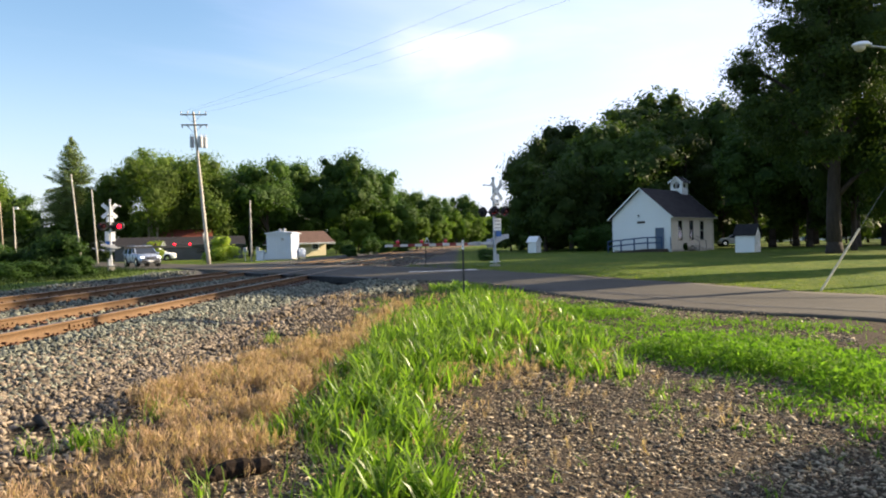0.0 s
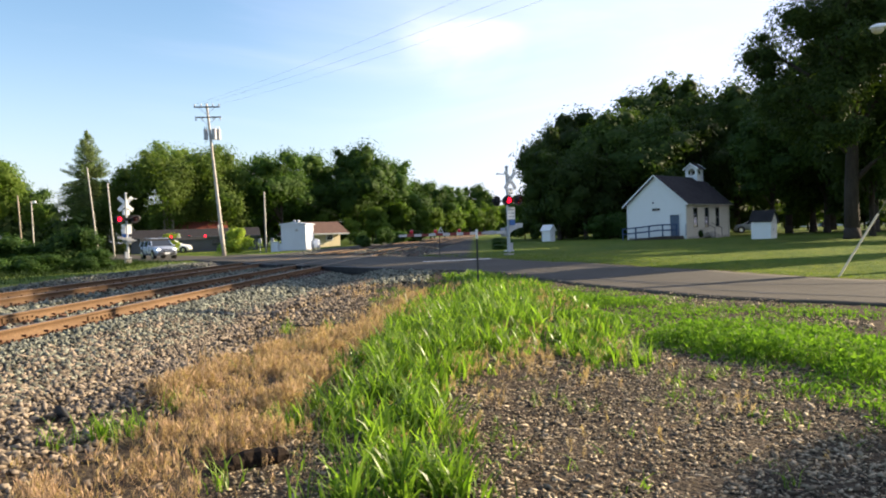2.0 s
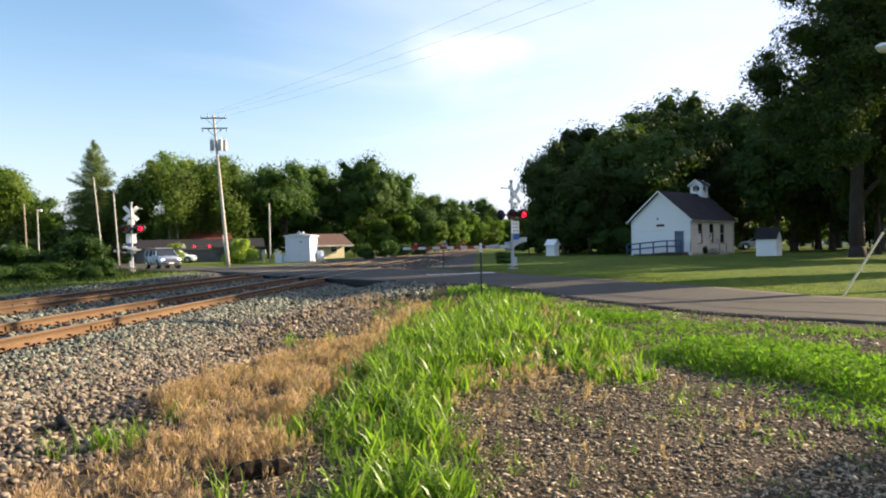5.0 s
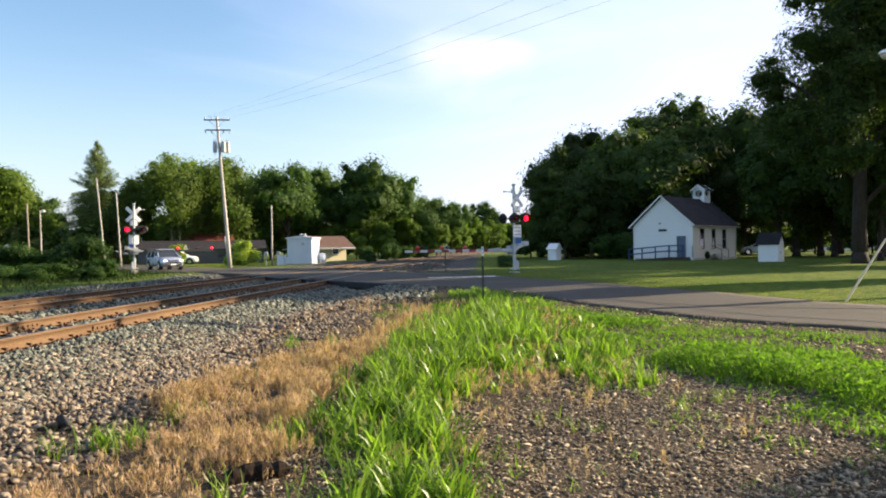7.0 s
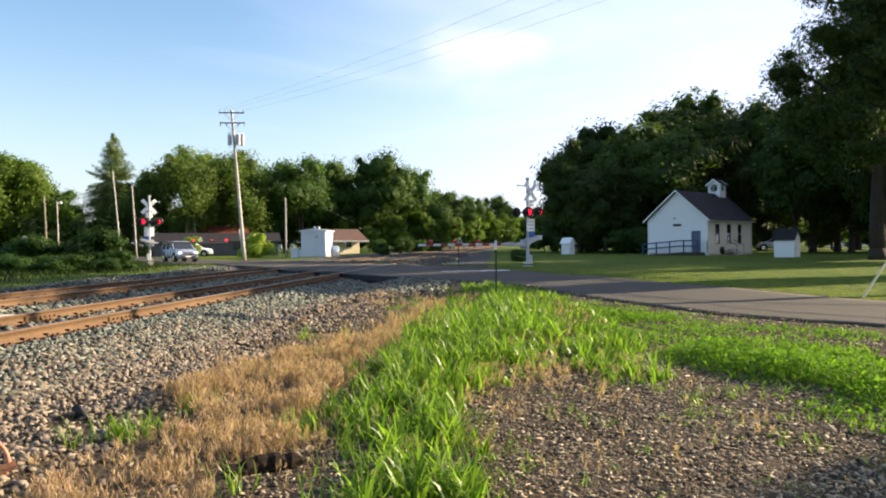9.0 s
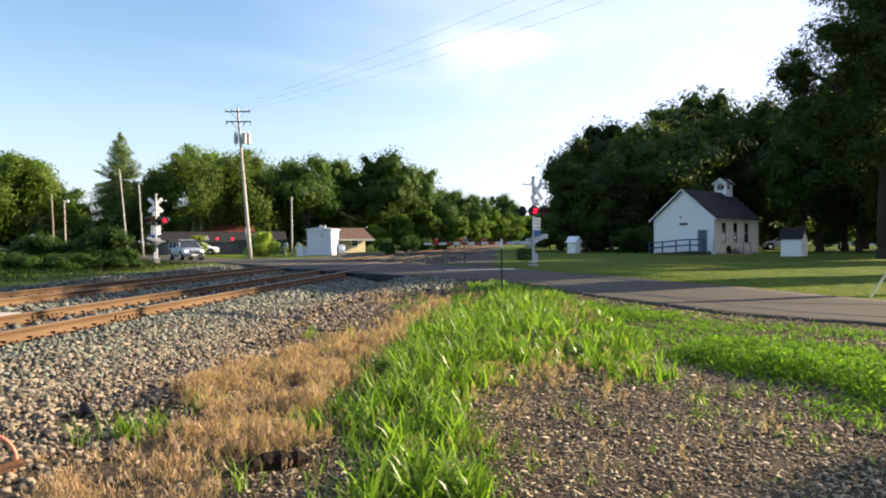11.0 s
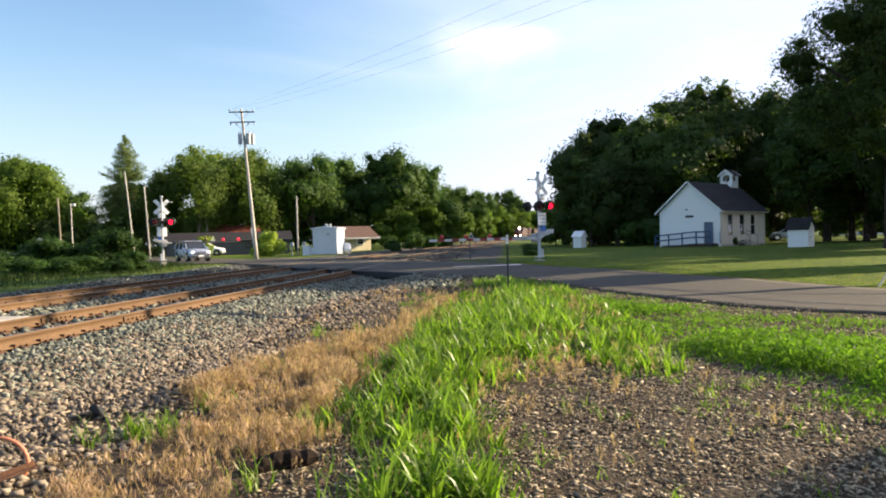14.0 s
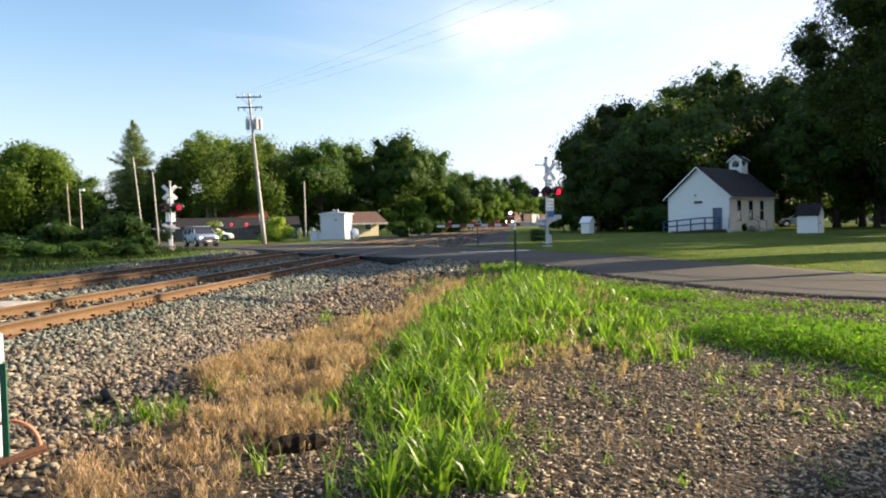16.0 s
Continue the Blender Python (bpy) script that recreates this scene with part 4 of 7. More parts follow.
    for x, y, s, turn, sz in ((-24.0, 45.5, 0.85, 60, 0.75), (-27.0, 46, 0.8, 130, 0.55), (-20.0, 43.3, 0.62, 10, 0.5), (-29.5, 46.5, 0.9, 220, 0.5), (-23.0, 41.5, 0.6, 300, 0.4), (-32.5, 47, 1.0, 90, 0.5), (-36, 47, 1.0, 150, 0.6), (-21.5, 40.0, 0.75, 33, 0.42), (-24.2, 39.4, 0.8, 200, 0.4), (-26.5, 41.5, 0.9, 280, 0.5), (-19.6, 40.8, 0.5, 100, 0.32), (-28.5, 43.5, 1.0, 15, 0.6), (-25.2, 44.0, 1.05, 340, 0.85)):
        put(bush, x, y, s, turn, sz, group=G3)
    garden = place(build_tree("bush", 53, 3.1, -0.9, 1.9, 4500, 0.19, 36, LEAF_LIME, BARK, 0.06, "yellow-green bush beside the utility pole", "bush", limbs=6), -21.36, 79, 0.95, 30)
    put(garden, -30.9, 86, 0.66, 80, 0.85, label="small yellow-green garden bush")
    for x, y, s, sz in ((4.5, 52, 0.42, 0.2), (5.0, 58, 0.5, 0.26), (4.1, 47.5, 0.36, 0.15), (-8.3, 84, 0.5, 0.4), (-9.3, 92, 0.6, 0.5)):
        put(bush, x, y, s, x * 40, sz, label="low dark bush beside the tracks", group="low bushes by the tracks")
    put(bush, 17.6, 75, 1.45, 80, 1.05, label="rounded dark green bush beside the schoolhouse")
    for k in range(15):
        put(thicket, 34 + k * 5.0 + 1.2 * math.sin(k * 2.1), 168 + 4 * math.cos(k * 1.7), 3.6 + 0.3 * math.sin(k), k * 77, label="dark undergrowth bush beneath the trees", group="undergrowth beneath the trees")
    for k in range(10):
        put(thicket, 10.8 + k * 2.5, 88 + 2.5 * math.cos(k * 1.9), 1.15 + 0.3 * math.sin(k * 2.3), k * 61, label="dark undergrowth bush beneath the trees", group="undergrowth beneath the trees")
    for k in range(9):
        put(thicket, 46 + k * 5, 122 + 4 * math.cos(k * 1.7), 2.3 + 0.3 * math.sin(k), k * 77, label="dark undergrowth bush beneath the trees", group="undergrowth beneath the trees")
    for k in range(9):
        put(thicket, 31 + k * 4.3, 101 - 1.6 * k + 3 * math.cos(k * 1.9), 1.9 + 0.3 * math.sin(k * 2.3), k * 61, label="dark undergrowth bush beneath the trees", group="undergrowth beneath the trees")
    for k in range(4):
        put(thicket, -66 + k * 5.2, 101 + 5 * math.cos(k * 1.7), 2.2 + 0.3 * math.sin(k), k * 77, label="green undergrowth bush beneath the trees", group="undergrowth beneath the trees")
    for k in range(6):
        put(thicket, 17.0 + k * 2.6, 104 + 3 * math.cos(k * 1.9), 2.7 + 0.25 * math.sin(k), k * 61, label="dark undergrowth bush beneath the trees", group="undergrowth beneath the trees")
    for k in range(13):
        put(growth, -6 + k * 5.6, 352 + 6 * math.sin(k * 2.3), 2.2 + 0.2 * math.sin(k), k * 47, label="leafy growth far along the line", group="growth far along the line")
    for k in range(16):
        put(growth, -50 + k * 8.5, 455 + 8 * math.sin(k * 1.9), 3.0, k * 51, label="leafy growth far along the line", group="growth far along the line")
    for k in range(14):
        put(thicket, -30 + k * 8.0, 436 + 5 * math.sin(k * 1.3), 3.2, k * 51, label="low dark growth far along the line", group="growth far along the line")
    for k in range(8):
        put(thicket, -58 + k * 6.8, 204 + 4 * math.sin(k * 1.3), 2.4, k * 51, label="low dark growth far along the line", group="growth far along the line")
    for k in range(10):
        put(growth, -60 + k * 5.4, 212 + 6 * math.sin(k * 2.9), 2.0, k * 39, label="leafy growth far along the line", group="growth far along the line")
    for k in range(7):
        put(growth, -12.5 + k * 1.3, 142 + k * 15, 1.4 + 0.2 * math.sin(k * 3.1), k * 83, label="leafy growth along the line", group="growth far along the line")
    for x, y, s in ((-7.5, 100, 0.9), (-10.5, 98, 0.7), (-5.5, 108, 0.8), (-3.5, 118, 0.9)):
        put(bush, x, y, s, x * 30, label="low green bush by the railway")
    for x, y, s in ((24.4, 66.2, 0.32), (22.8, 64.2, 0.28)):
        put(bush, x, y, s, x * 50, label="low dark green bush on the lawn")


build_trees()
# ---- level crossing signals ----
LIGHTS = []          # (turning lens, side, where it stands)


def signal_mast(x, y, z, turn, gate_length, gate_height, which, label):
    """A flasher mast that faces along -y of its own space, with its gate arm lying to -x."""
    t = thing("crossing_signal", pose(x, y, z, 0, 0, turn) @ Matrix.Scale(1.0 if which == "right" else 1.05, 4), label, "crossing signal", "crossing signals")
    bm = nb()
    tube(bm, (0, 0, 0.25), (0, 0, 4.32), 0.065, n=14)
    tube(bm, (0, 0, 4.32), (0, 0, 4.39), 0.08, 0.03, n=14)
    part("mast", bm, SILVER_PAINT, t, smooth=False)
    bm = nb()
    box(bm, 0, 0, 0.03, 0.38, 0.38, 0.24, bevel=0.03)
    part("footing", bm, CONCRETE, t)
    bm = nb()
    tube(bm, (0, 0, 0.2), (0, 0, 0.95), 0.085, 0.08, n=12)
    box(bm, 0.0, 0, 0.27, 0.36, 0.36, 0.05, bevel=0.01)
    box(bm, 0.12, -0.02, 0.46, 0.14, 0.18, 0.42, bevel=0.03)
    part("junction_box", bm, SILVER_PAINT, t)
    # crossbuck: two boards with dark lettering strokes
    face_on = Matrix.Rotation(radians(11), 4, "Z") @ Matrix.Translation((0.03, -0.08, 0)) if which == "right" else Matrix()
    for a in (45, -45):
        bm = nb()
        m = Matrix.Translation((0, -0.09 - (0.02 if a > 0 else 0), 3.75)) @ Matrix.Rotation(radians(a), 4, "Y")
        box(bm, 0, 0, 0, 1.22, 0.015, 0.23, m, 0.004)
        board = part("crossbuck_board", bm, WHITE_PAINT, t, "white reflective board")
        board.matrix_basis = face_on
        for k in (0, 1, 2, 4, 5, 6):
            bm = nb()
            box(bm, -0.5 + k * 0.165, -0.011, 0, 0.085, 0.004, 0.13, m)
            part("lettering", bm, GREY_METAL, board, "dark lettering stroke")
    bm = nb()
    box(bm, 0, -0.10, 3.2, 0.46, 0.015, 0.34, bevel=0.004)
    plate = part("track_count_plate", bm, WHITE_PAINT, t)
    plate.matrix_basis = face_on
    for x, z, w, h in ((0, 3.28, 0.07, 0.11), (-0.12, 3.11, 0.12, 0.06), (0.06, 3.11, 0.16, 0.06)):
        bm = nb()
        box(bm, x, -0.111, z, w, 0.004, h)
        part("lettering", bm, DARK_METAL, plate)
    # lamp bar with two backgrounds, hoods and lenses to the front, two to the back
    bm = nb()
    reach = 0.34 if which == "right" else 0.15     # how far the lamps stand off the mast
    apart = 0.33 if which == "right" else 0.47
    for yy in (-reach, reach):
        tube(bm, (-apart - 0.04, yy, 2.76), (apart + 0.04, yy, 2.76), 0.035, n=8)
    tube(bm, (0, -reach, 2.76), (0, reach, 2.76), 0.035, n=8)
    box(bm, 0, 0, 2.76, 0.2, 0.18, 0.2, bevel=0.02)
    part("lamp_bar", bm, BLACK_PAINT, t)
    for face in (-1, 1):
        for sx in (-apart, apart):
            bm = nb()
            tube(bm, (sx, face * (reach + 0.10), 2.76), (sx, face * (reach + 0.115), 2.76), 0.265, n=24)
            bg_ = part("background_disc", bm, BLACK_PAINT, t)
            bm = nb()
            tube(bm, (sx, face * (reach - 0.04), 2.76), (sx, face * (reach + 0.10), 2.76), 0.12, 0.145, n=18)
            part("lamp_housing", bm, BLACK_PAINT, bg_)
            bm = nb()
            n = 14
            for k in range(n):
                a0, a1 = math.pi * (-0.15 + 1.3 * k / n), math.pi * (-0.15 + 1.3 * (k + 1) / n)
                q = [bm.verts.new((sx + 0.165 * math.cos(a), face * (reach + yy), 2.76 + 0.165 * math.sin(a))) for a, yy in ((a0, 0.116), (a1, 0.116), (a1, 0.36 - 0.1 * abs(math.cos(a1))), (a0, 0.36 - 0.1 * abs(math.cos(a0))))]
                bm.faces.new(q)
            part("hood", bm, BLACK_PAINT, bg_)
            if face == (-1 if which == "right" else 1):
                # a round lens, lit on one half and dark on the other, that turns to flash
                bm = nb()
                bmesh.ops.create_uvsphere(bm, u_segments=20, v_segments=12, radius=0.135)
                for f in bm.faces:
                    f.material_index = 0 if f.calc_center_median().y * face > 0 else 1
                ln = part("flashing_lens", bm, [LAMP_RED, DARK_LENS], t, "red lens of the flashing light", smooth=True)
                ln.matrix_basis = pose(sx, face * (reach + 0.125), 2.76)
                LIGHTS.append((ln, -sx * face, which))
            else:
                bm = nb()
                bmesh.ops.create_uvsphere(bm, u_segments=16, v_segments=8, radius=0.14, matrix=Matrix.Translation((sx, face * (reach + 0.10), 2.76)) @ Matrix.Diagonal((1, 0.3, 1, 1)))
                part("rear_lens", bm, DARK_LENS, bg_, smooth=True)
    # sign plates
    bm = nb()
    box(bm, 0, -0.10, 2.13, 0.62, 0.015, 0.62, bevel=0.005)
    sign = part("instruction_sign", bm, WHITE_PAINT, t, "white sign with three dark lines")
    sign.matrix_basis = face_on
    for x, z, w, h in ((-0.13, 0.17, 0.15, 0.085), (0.09, 0.17, 0.20, 0.085), (-0.15, 0.0, 0.13, 0.085), (0.08, 0.0, 0.24, 0.085), (-0.10, -0.17, 0.22, 0.085), (0.14, -0.17, 0.16, 0.085)):
        bm = nb()
        box(bm, x, -0.111, 2.13 + z, w, 0.004, h * 0.75)
        part("lettering", bm, GREY_METAL, sign)
    for x, z, w, h in ((0, 0.285, 0.57, 0.012), (0, -0.285, 0.57, 0.012), (0.28, 0, 0.012, 0.56), (-0.28, 0, 0.012, 0.56)):
        bm = nb()
        box(bm, x, -0.111, 2.13 + z, w, 0.004, h)
        part("border_line", bm, GREY_METAL, sign)
    bm = nb()
    box(bm, 0.10, -0.09, 1.67, 0.42, 0.012, 0.28, bevel=0.004)
    part("notice_plate", bm, BLUE_PAINT, t, "small blue notice plate").matrix_basis = face_on
    # side lamps on a short arm, and a bell
    bm = nb()
    tube(bm, (0, 0, 4.05), (-0.62, 0, 4.07), 0.025, n=8)
    tube(bm, (-0.62, 0, 4.03), (-0.62, 0, 4.10), 0.05, n=8)
    part("wire_arm", bm, SILVER_PAINT, t)
    if which == "left":
        bm = nb()
        tube(bm, (-0.05, 0, 2.95), (-0.62, 0.1, 2.95), 0.03, n=8)
        tube(bm, (-0.60, 0.1, 2.80), (-0.70, 0.02, 2.80), 0.21, n=20)
        tube(bm, (-0.56, 0.14, 2.80), (-0.44, 0.22, 2.80), 0.14, 0.10, n=14)
        part("side_lamp", bm, BLACK_PAINT, t)
    bm = nb()
    bmesh.ops.create_uvsphere(bm, u_segments=16, v_segments=10, radius=0.10, matrix=Matrix.Translation((0, 0, 4.42)) @ Matrix.Diagonal((1, 1, 0.7, 1)))
    part("bell", bm, SILVER_PAINT, t, smooth=True)
    # gate machine, counterweights and striped arm
    gh = gate_height
    bm = nb()
    box(bm, 0.02, 0.28, gh, 0.36, 0.32, 0.44, bevel=0.04)
    tube(bm, (-0.3, 0.28, gh), (0.34, 0.28, gh), 0.09, n=12)
    part("gate_machine", bm, GREY_METAL, t)
    cw = 1.0 if which == "right" else 0.62
    for yy in (0.06, 0.50):
        bm = nb()
        prism(bm, [(-0.75, -0.05), (0.0, -0.10), (0.42, 0.10), (0.85, 0.22), (0.98, 0.30), (0.98, 0.42), (0.70, 0.40), (0.30, 0.28), (0.0, 0.10), (-0.75, 0.05)], 0.04, Matrix.Translation((0, yy, gh)) @ Matrix.Diagonal((cw, 1, cw, 1)))
        box(bm, 0.80 * cw, yy, gh + 0.32 * cw, 0.34 * cw, 0.09, 0.22 * cw, bevel=0.02)
        part("counterweight_arm", bm, SILVER_PAINT if which == "right" else GREY_METAL, t, "grey counterweight arm")
    bm = nb()
    prism(bm, [(-0.72, -0.11), (-1.5, -0.06), (-1.5, 0.06), (-0.72, 0.11)], 0.10, Matrix.Translation((0, 0.28, gh)))
    part("arm_adapter", bm, GREY_METAL if which == "right" else DARK_METAL, t)
    arm = None
    n = int(round((gate_length - 1.4) / 0.40))
    step = (gate_length - 1.4) / n
    bm = nb()
    prism(bm, [(-1.4, -0.07), (-gate_length, -0.055), (-gate_length, 0.055), (-1.4, 0.07)], 0.04, Matrix.Translation((0, 0.28, gh)))
    arm = part("gate_arm", bm, GATE_WHITE if which == "right" else DARK_METAL, t, "long white gate arm with red stripes" if which == "right" else "grey back of a gate arm")
    for k in range(0, n, 2):
        u = -1.4 - (k + 0.5) * step
        hgt = 0.07 - 0.015 * (k / n)
        bm = nb()
        box(bm, u, 0.28 - (0 if which == "right" else 0.014), gh, step, 0.046 if which == "right" else 0.02, hgt * 2 + (0.006 if which == "right" else -0.02))
        part("stripe", bm, RED_PAINT, arm, "red reflective stripe")
    for u in ((5.53, 4.2, 2.82) if which == "right" else (gate_length - 0.12, gate_length * 0.77, gate_length * 0.53)):
        bm = nb()
        box(bm, -u, 0.28, gh + 0.11, 0.07, 0.06, 0.06, bevel=0.01)
        if which == "left" and u < gate_length * 0.9:
            part("lamp_base", bm, DARK_METAL, arm)
            # these two lamps flash by turns: lit on one half, dark on the other
            bm = nb()
            bmesh.ops.create_uvsphere(bm, u_segments=16, v_segments=10, radius=0.075)
            for f in bm.faces:
                f.material_index = 0 if f.calc_center_median().y > 0 else 1
            ln = part("gate_lamp", bm, [LAMP_RED, DARK_LENS], arm, "flashing red lamp on the gate arm", smooth=True)
            ln.matrix_basis = pose(-u, 0.28, gh + 0.16)
            LIGHTS.append((ln, 1 if u > gate_length * 0.6 else -1, which))
            continue
        bmesh.ops.create_uvsphere(bm, u_segments=14, v_segments=8, radius=0.085 if which == "right" else 0.075, matrix=Matrix.Translation((-u, 0.28, gh + 0.16)))
        part("gate_lamp", bm, GATE_RED if which == "right" else LAMP_RED, arm, "red lamp on the gate arm", smooth=True)
    # a small triangle bracket that steadies the arm
    bm = nb()
    u = gate_length * 0.63
    for p, q in (((-u - 0.14, 0.28, gh + 0.08), (-u, 0.28, gh + 0.34)), ((-u + 0.14, 0.28, gh + 0.08), (-u, 0.28, gh + 0.34)), ((-u - 0.14, 0.28, gh + 0.08), (-u + 0.14, 0.28, gh + 0.08))):
        tube(bm, p, q, 0.022, n=6)
    part("bracket", bm, SILVER_PAINT, arm)
    return t


signal_mast(3.53, 36.4, 0.33, 35, 6.2, 1.20, "right", "silver crossing signal with crossbuck and lowered striped gate beside the lawn")
signal_mast(-20.97, 50.0, 0.34, 215, 5.05, 1.38, "left", "silver crossing signal with lowered striped gate by the bushes")


# ---- poles and wires ----
def utility_pole():
    base, top = Vector((-17.55, 60.7, 0.2)), Vector((-18.52, 60.7, 12.8))
    t = thing("utility_pole", Matrix.Translation(base), "leaning wooden utility pole with two crossarms and transformers", "utility pole")
    d = top - base
    bm = nb()
    path_tube(bm, [d * (i / 8) for i in range(9)], 0.165, 14, 0.09)
    part("pole", bm, POLE_WOOD, t, smooth=True)
    ax = Vector((0.98, 0.20, 0)).normalized()
    tilt = Matrix.Rotation(radians(-1.0), 4, "Y")
    for f, w in ((0.978, 2.05), (0.912, 2.05)):
        c = d * f
        m = Matrix.Translation(c + Vector((0.03, -0.14, 0))) @ Matrix.Rotation(math.atan2(ax.y, ax.x), 4, "Z") @ tilt
        bm = nb()
        box(bm, 0, 0, 0, w, 0.09, 0.10, m, 0.01)
        arm = part("crossarm", bm, ARM_WOOD, t)
        for u in (-0.95, -0.45, 0.45, 0.95):
            bm = nb()
            s = 1 if f > 0.95 else -1
            tube(bm, m @ Vector((u, 0, 0.05 * s)), m @ Vector((u, 0, 0.18 * s)), 0.03, n=8)
            tube(bm, m @ Vector((u, 0, 0.13 * s)), m @ Vector((u, 0, 0.26 * s)), 0.06, 0.045, n=10)
            part("insulator", bm, GREY_METAL, arm, "grey insulator")
        bm = nb()
        for s in (-1, 1):
            tube(bm, m @ Vector((s * 0.6, 0.02, -0.05)), c + Vector((0, -0.1, -0.65)), 0.018, n=6)
        part("brace", bm, GREY_METAL, arm)
    for off, r in ((Vector((-0.34, -0.05, 0)), 0.17), (Vector((0.36, -0.1, 0)), 0.20), (Vector((0.62, 0.22, 0)), 0.18)):
        c = d * 0.80 + off
        bm = nb()
        tube(bm, c + Vector((0, 0, -0.42)), c + Vector((0, 0, 0.42)), r, n=18)
        tube(bm, c + Vector((0, 0, 0.42)), c + Vector((0, 0, 0.47)), r * 1.06, r * 0.7, n=18)
        for k in (-0.08, 0.08):
            tube(bm, c + Vector((k, 0, 0.45)), c + Vector((k, 0, 0.70)), 0.035, 0.025, n=8)
        box(bm, d.x * 0.8 + off.x * 0.5, d.y * 0.8 + off.y * 0.5, c.z, abs(off.x) * 0.8 + 0.05, 0.08, 0.08)
        part("transformer", bm, GREY_METAL, t, "grey pole transformer")
    return base, d, ax


PB, PD, PAX = utility_pole()
LAMP_POLE = Vector((14.6, 20.3, 0))


def wires():
    for u, top in ((-0.95, 13.3), (-0.45, 12.35), (0.95, 12.2)):
        a = PB + PD * 0.978 + PAX * u + Vector((0, -0.14, 0.2))
        b = LAMP_POLE + Vector((u * 0.9, u * 0.35, top))
        pts = []
        for i in range(25):
            f = i / 24
            p = a.lerp(b, f)
            p.z -= 4 * 0.55 * f * (1 - f)
            pts.append(p)
        bm = nb()
        path_tube(bm, pts, 0.005, 5)
        tagged(part("overhead_wire", bm, WIRE), "thin dark overhead wire between the utility poles", "wire", "overhead wires")
    # service wires that drop from the pole to the houses
    for a, b in ((PB + PD * 0.72, Vector((-12.4, 92, 4.2))), (PB + PD * 0.70, Vector((-46, 96, 8.0))), (Vector((-46, 96, 8.0)), Vector((-80, 104, 8.4)))):
        pts = []
        for i in range(17):
            p = a.lerp(b, i / 16)
            p.z -= 4 * 0.5 * (i / 16) * (1 - i / 16)
            pts.append(p)
        bm = nb()
        path_tube(bm, pts, 0.0045, 5)
        tagged(part("service_wire", bm, WIRE), "thin sagging wire from the utility pole", "wire", "service wires")


wires()


def plain_pole(name, x, y, h, r, label, lean=(0, 0), material=None, lamp=False):
    t = thing(name, pose(x, y, float(ground_z(x, y)) - 0.1), label, "pole", "wooden poles")
    bm = nb()
    path_tube(bm, [(lean[0] * i / 4, lean[1] * i / 4, (h + 0.1) * i / 4) for i in range(5)], r, 10, r * 0.75)
    tube(bm, (lean[0], lean[1], h + 0.1), (lean[0], lean[1], h + 0.16), r * 0.7, r * 0.3, 10)
    part("pole", bm, material or POLE_WOOD, t, smooth=True)
    if lamp:
        bm = nb()
        tube(bm, (lean[0], lean[1], h - 0.2), (lean[0] + 0.5, lean[1] - 0.2, h + 0.05), 0.03, n=6)
        box(bm, lean[0] + 0.5, lean[1] - 0.2, h, 0.4, 0.24, 0.3, bevel=0.05)
        part("lamp_head", bm, WHITE_PAINT, t)
    return t


plain_pole("short_pole", -17.3, 74.5, 6.1, 0.10, "plain weathered wooden pole without crossarms")
plain_pole("guy_stub", -22.8, 78.5, 3.0, 0.10, "short leaning wooden stub pole", (-0.45, 0))
plain_pole("utility_pole", -35.2, 80.5, 8.0, 0.095, "weathered wooden pole beyond the bushes", (-0.45, 0))
plain_pole("utility_pole", -41.3, 90, 10.7, 0.105, "grey wooden pole beyond the bushes", (-0.95, 0))
plain_pole("utility_pole", -50.15, 92, 7.0, 0.10, "wooden pole with a small lamp", (-0.15, 0), lamp=True)
plain_pole("short_pole", -50.8, 90.5, 7.7, 0.125, "pale leaning wooden pole", (-0.3, 0), PALE_BARK)


def street_lamp():
    t = thing("street_lamp", pose(LAMP_POLE.x, LAMP_POLE.y, float(ground_z(LAMP_POLE.x, LAMP_POLE.y)) - 0.2), "pale street lamp on a bracket of a wooden pole", "street lamp")
    bm = nb()
    path_tube(bm, [(0, 0, 14.2 * i / 6) for i in range(7)], 0.17, 14, 0.12)
    part("pole", bm, POLE_WOOD, t, smooth=True)
    hx, hy, hz = 11.9 - LAMP_POLE.x, 19.5 - LAMP_POLE.y, 6.62
    bm = nb()
    path_tube(bm, [(0, 0, 5.9), (hx * 0.25, hy * 0.25, 6.35), (hx * 0.6, hy * 0.6, hz - 0.02), (hx * 0.93, hy * 0.93, hz)], 0.03, 8)
    part("bracket", bm, GREY_METAL, t)
    m = Matrix.Translation((hx, hy, hz)) @ Matrix.Rotation(math.pi + math.atan2(-hy, -hx), 4, "Z") @ Matrix.Rotation(radians(6), 4, "Y")
    bm = nb()
    got = bmesh.ops.create_uvsphere(bm, u_segments=24, v_segments=14, radius=1.0)
    for v in got["verts"]:
        x, y, z = v.co
        taper = 1.0 - 0.25 * max(0, -x)
        v.co = m @ Vector((x * 0.33, y * 0.17 * taper, (z * 0.11 if z > 0 else z * 0.03)))
    part("head", bm, WHITE_PAINT, t, "pale grey lamp housing", smooth=True)
    bm = nb()
    got = bmesh.ops.create_uvsphere(bm, u_segments=20, v_segments=10, radius=1.0)
    for v in got["verts"]:
        x, y, z = v.co
        v.co = m @ Vector((x * 0.19 + 0.09, y * 0.135, min(z, 0) * 0.15 - 0.02))
    part("lens", bm, CREAM_PAINT, t, "yellowed clear lens bowl", smooth=True)
    return t


street_lamp()


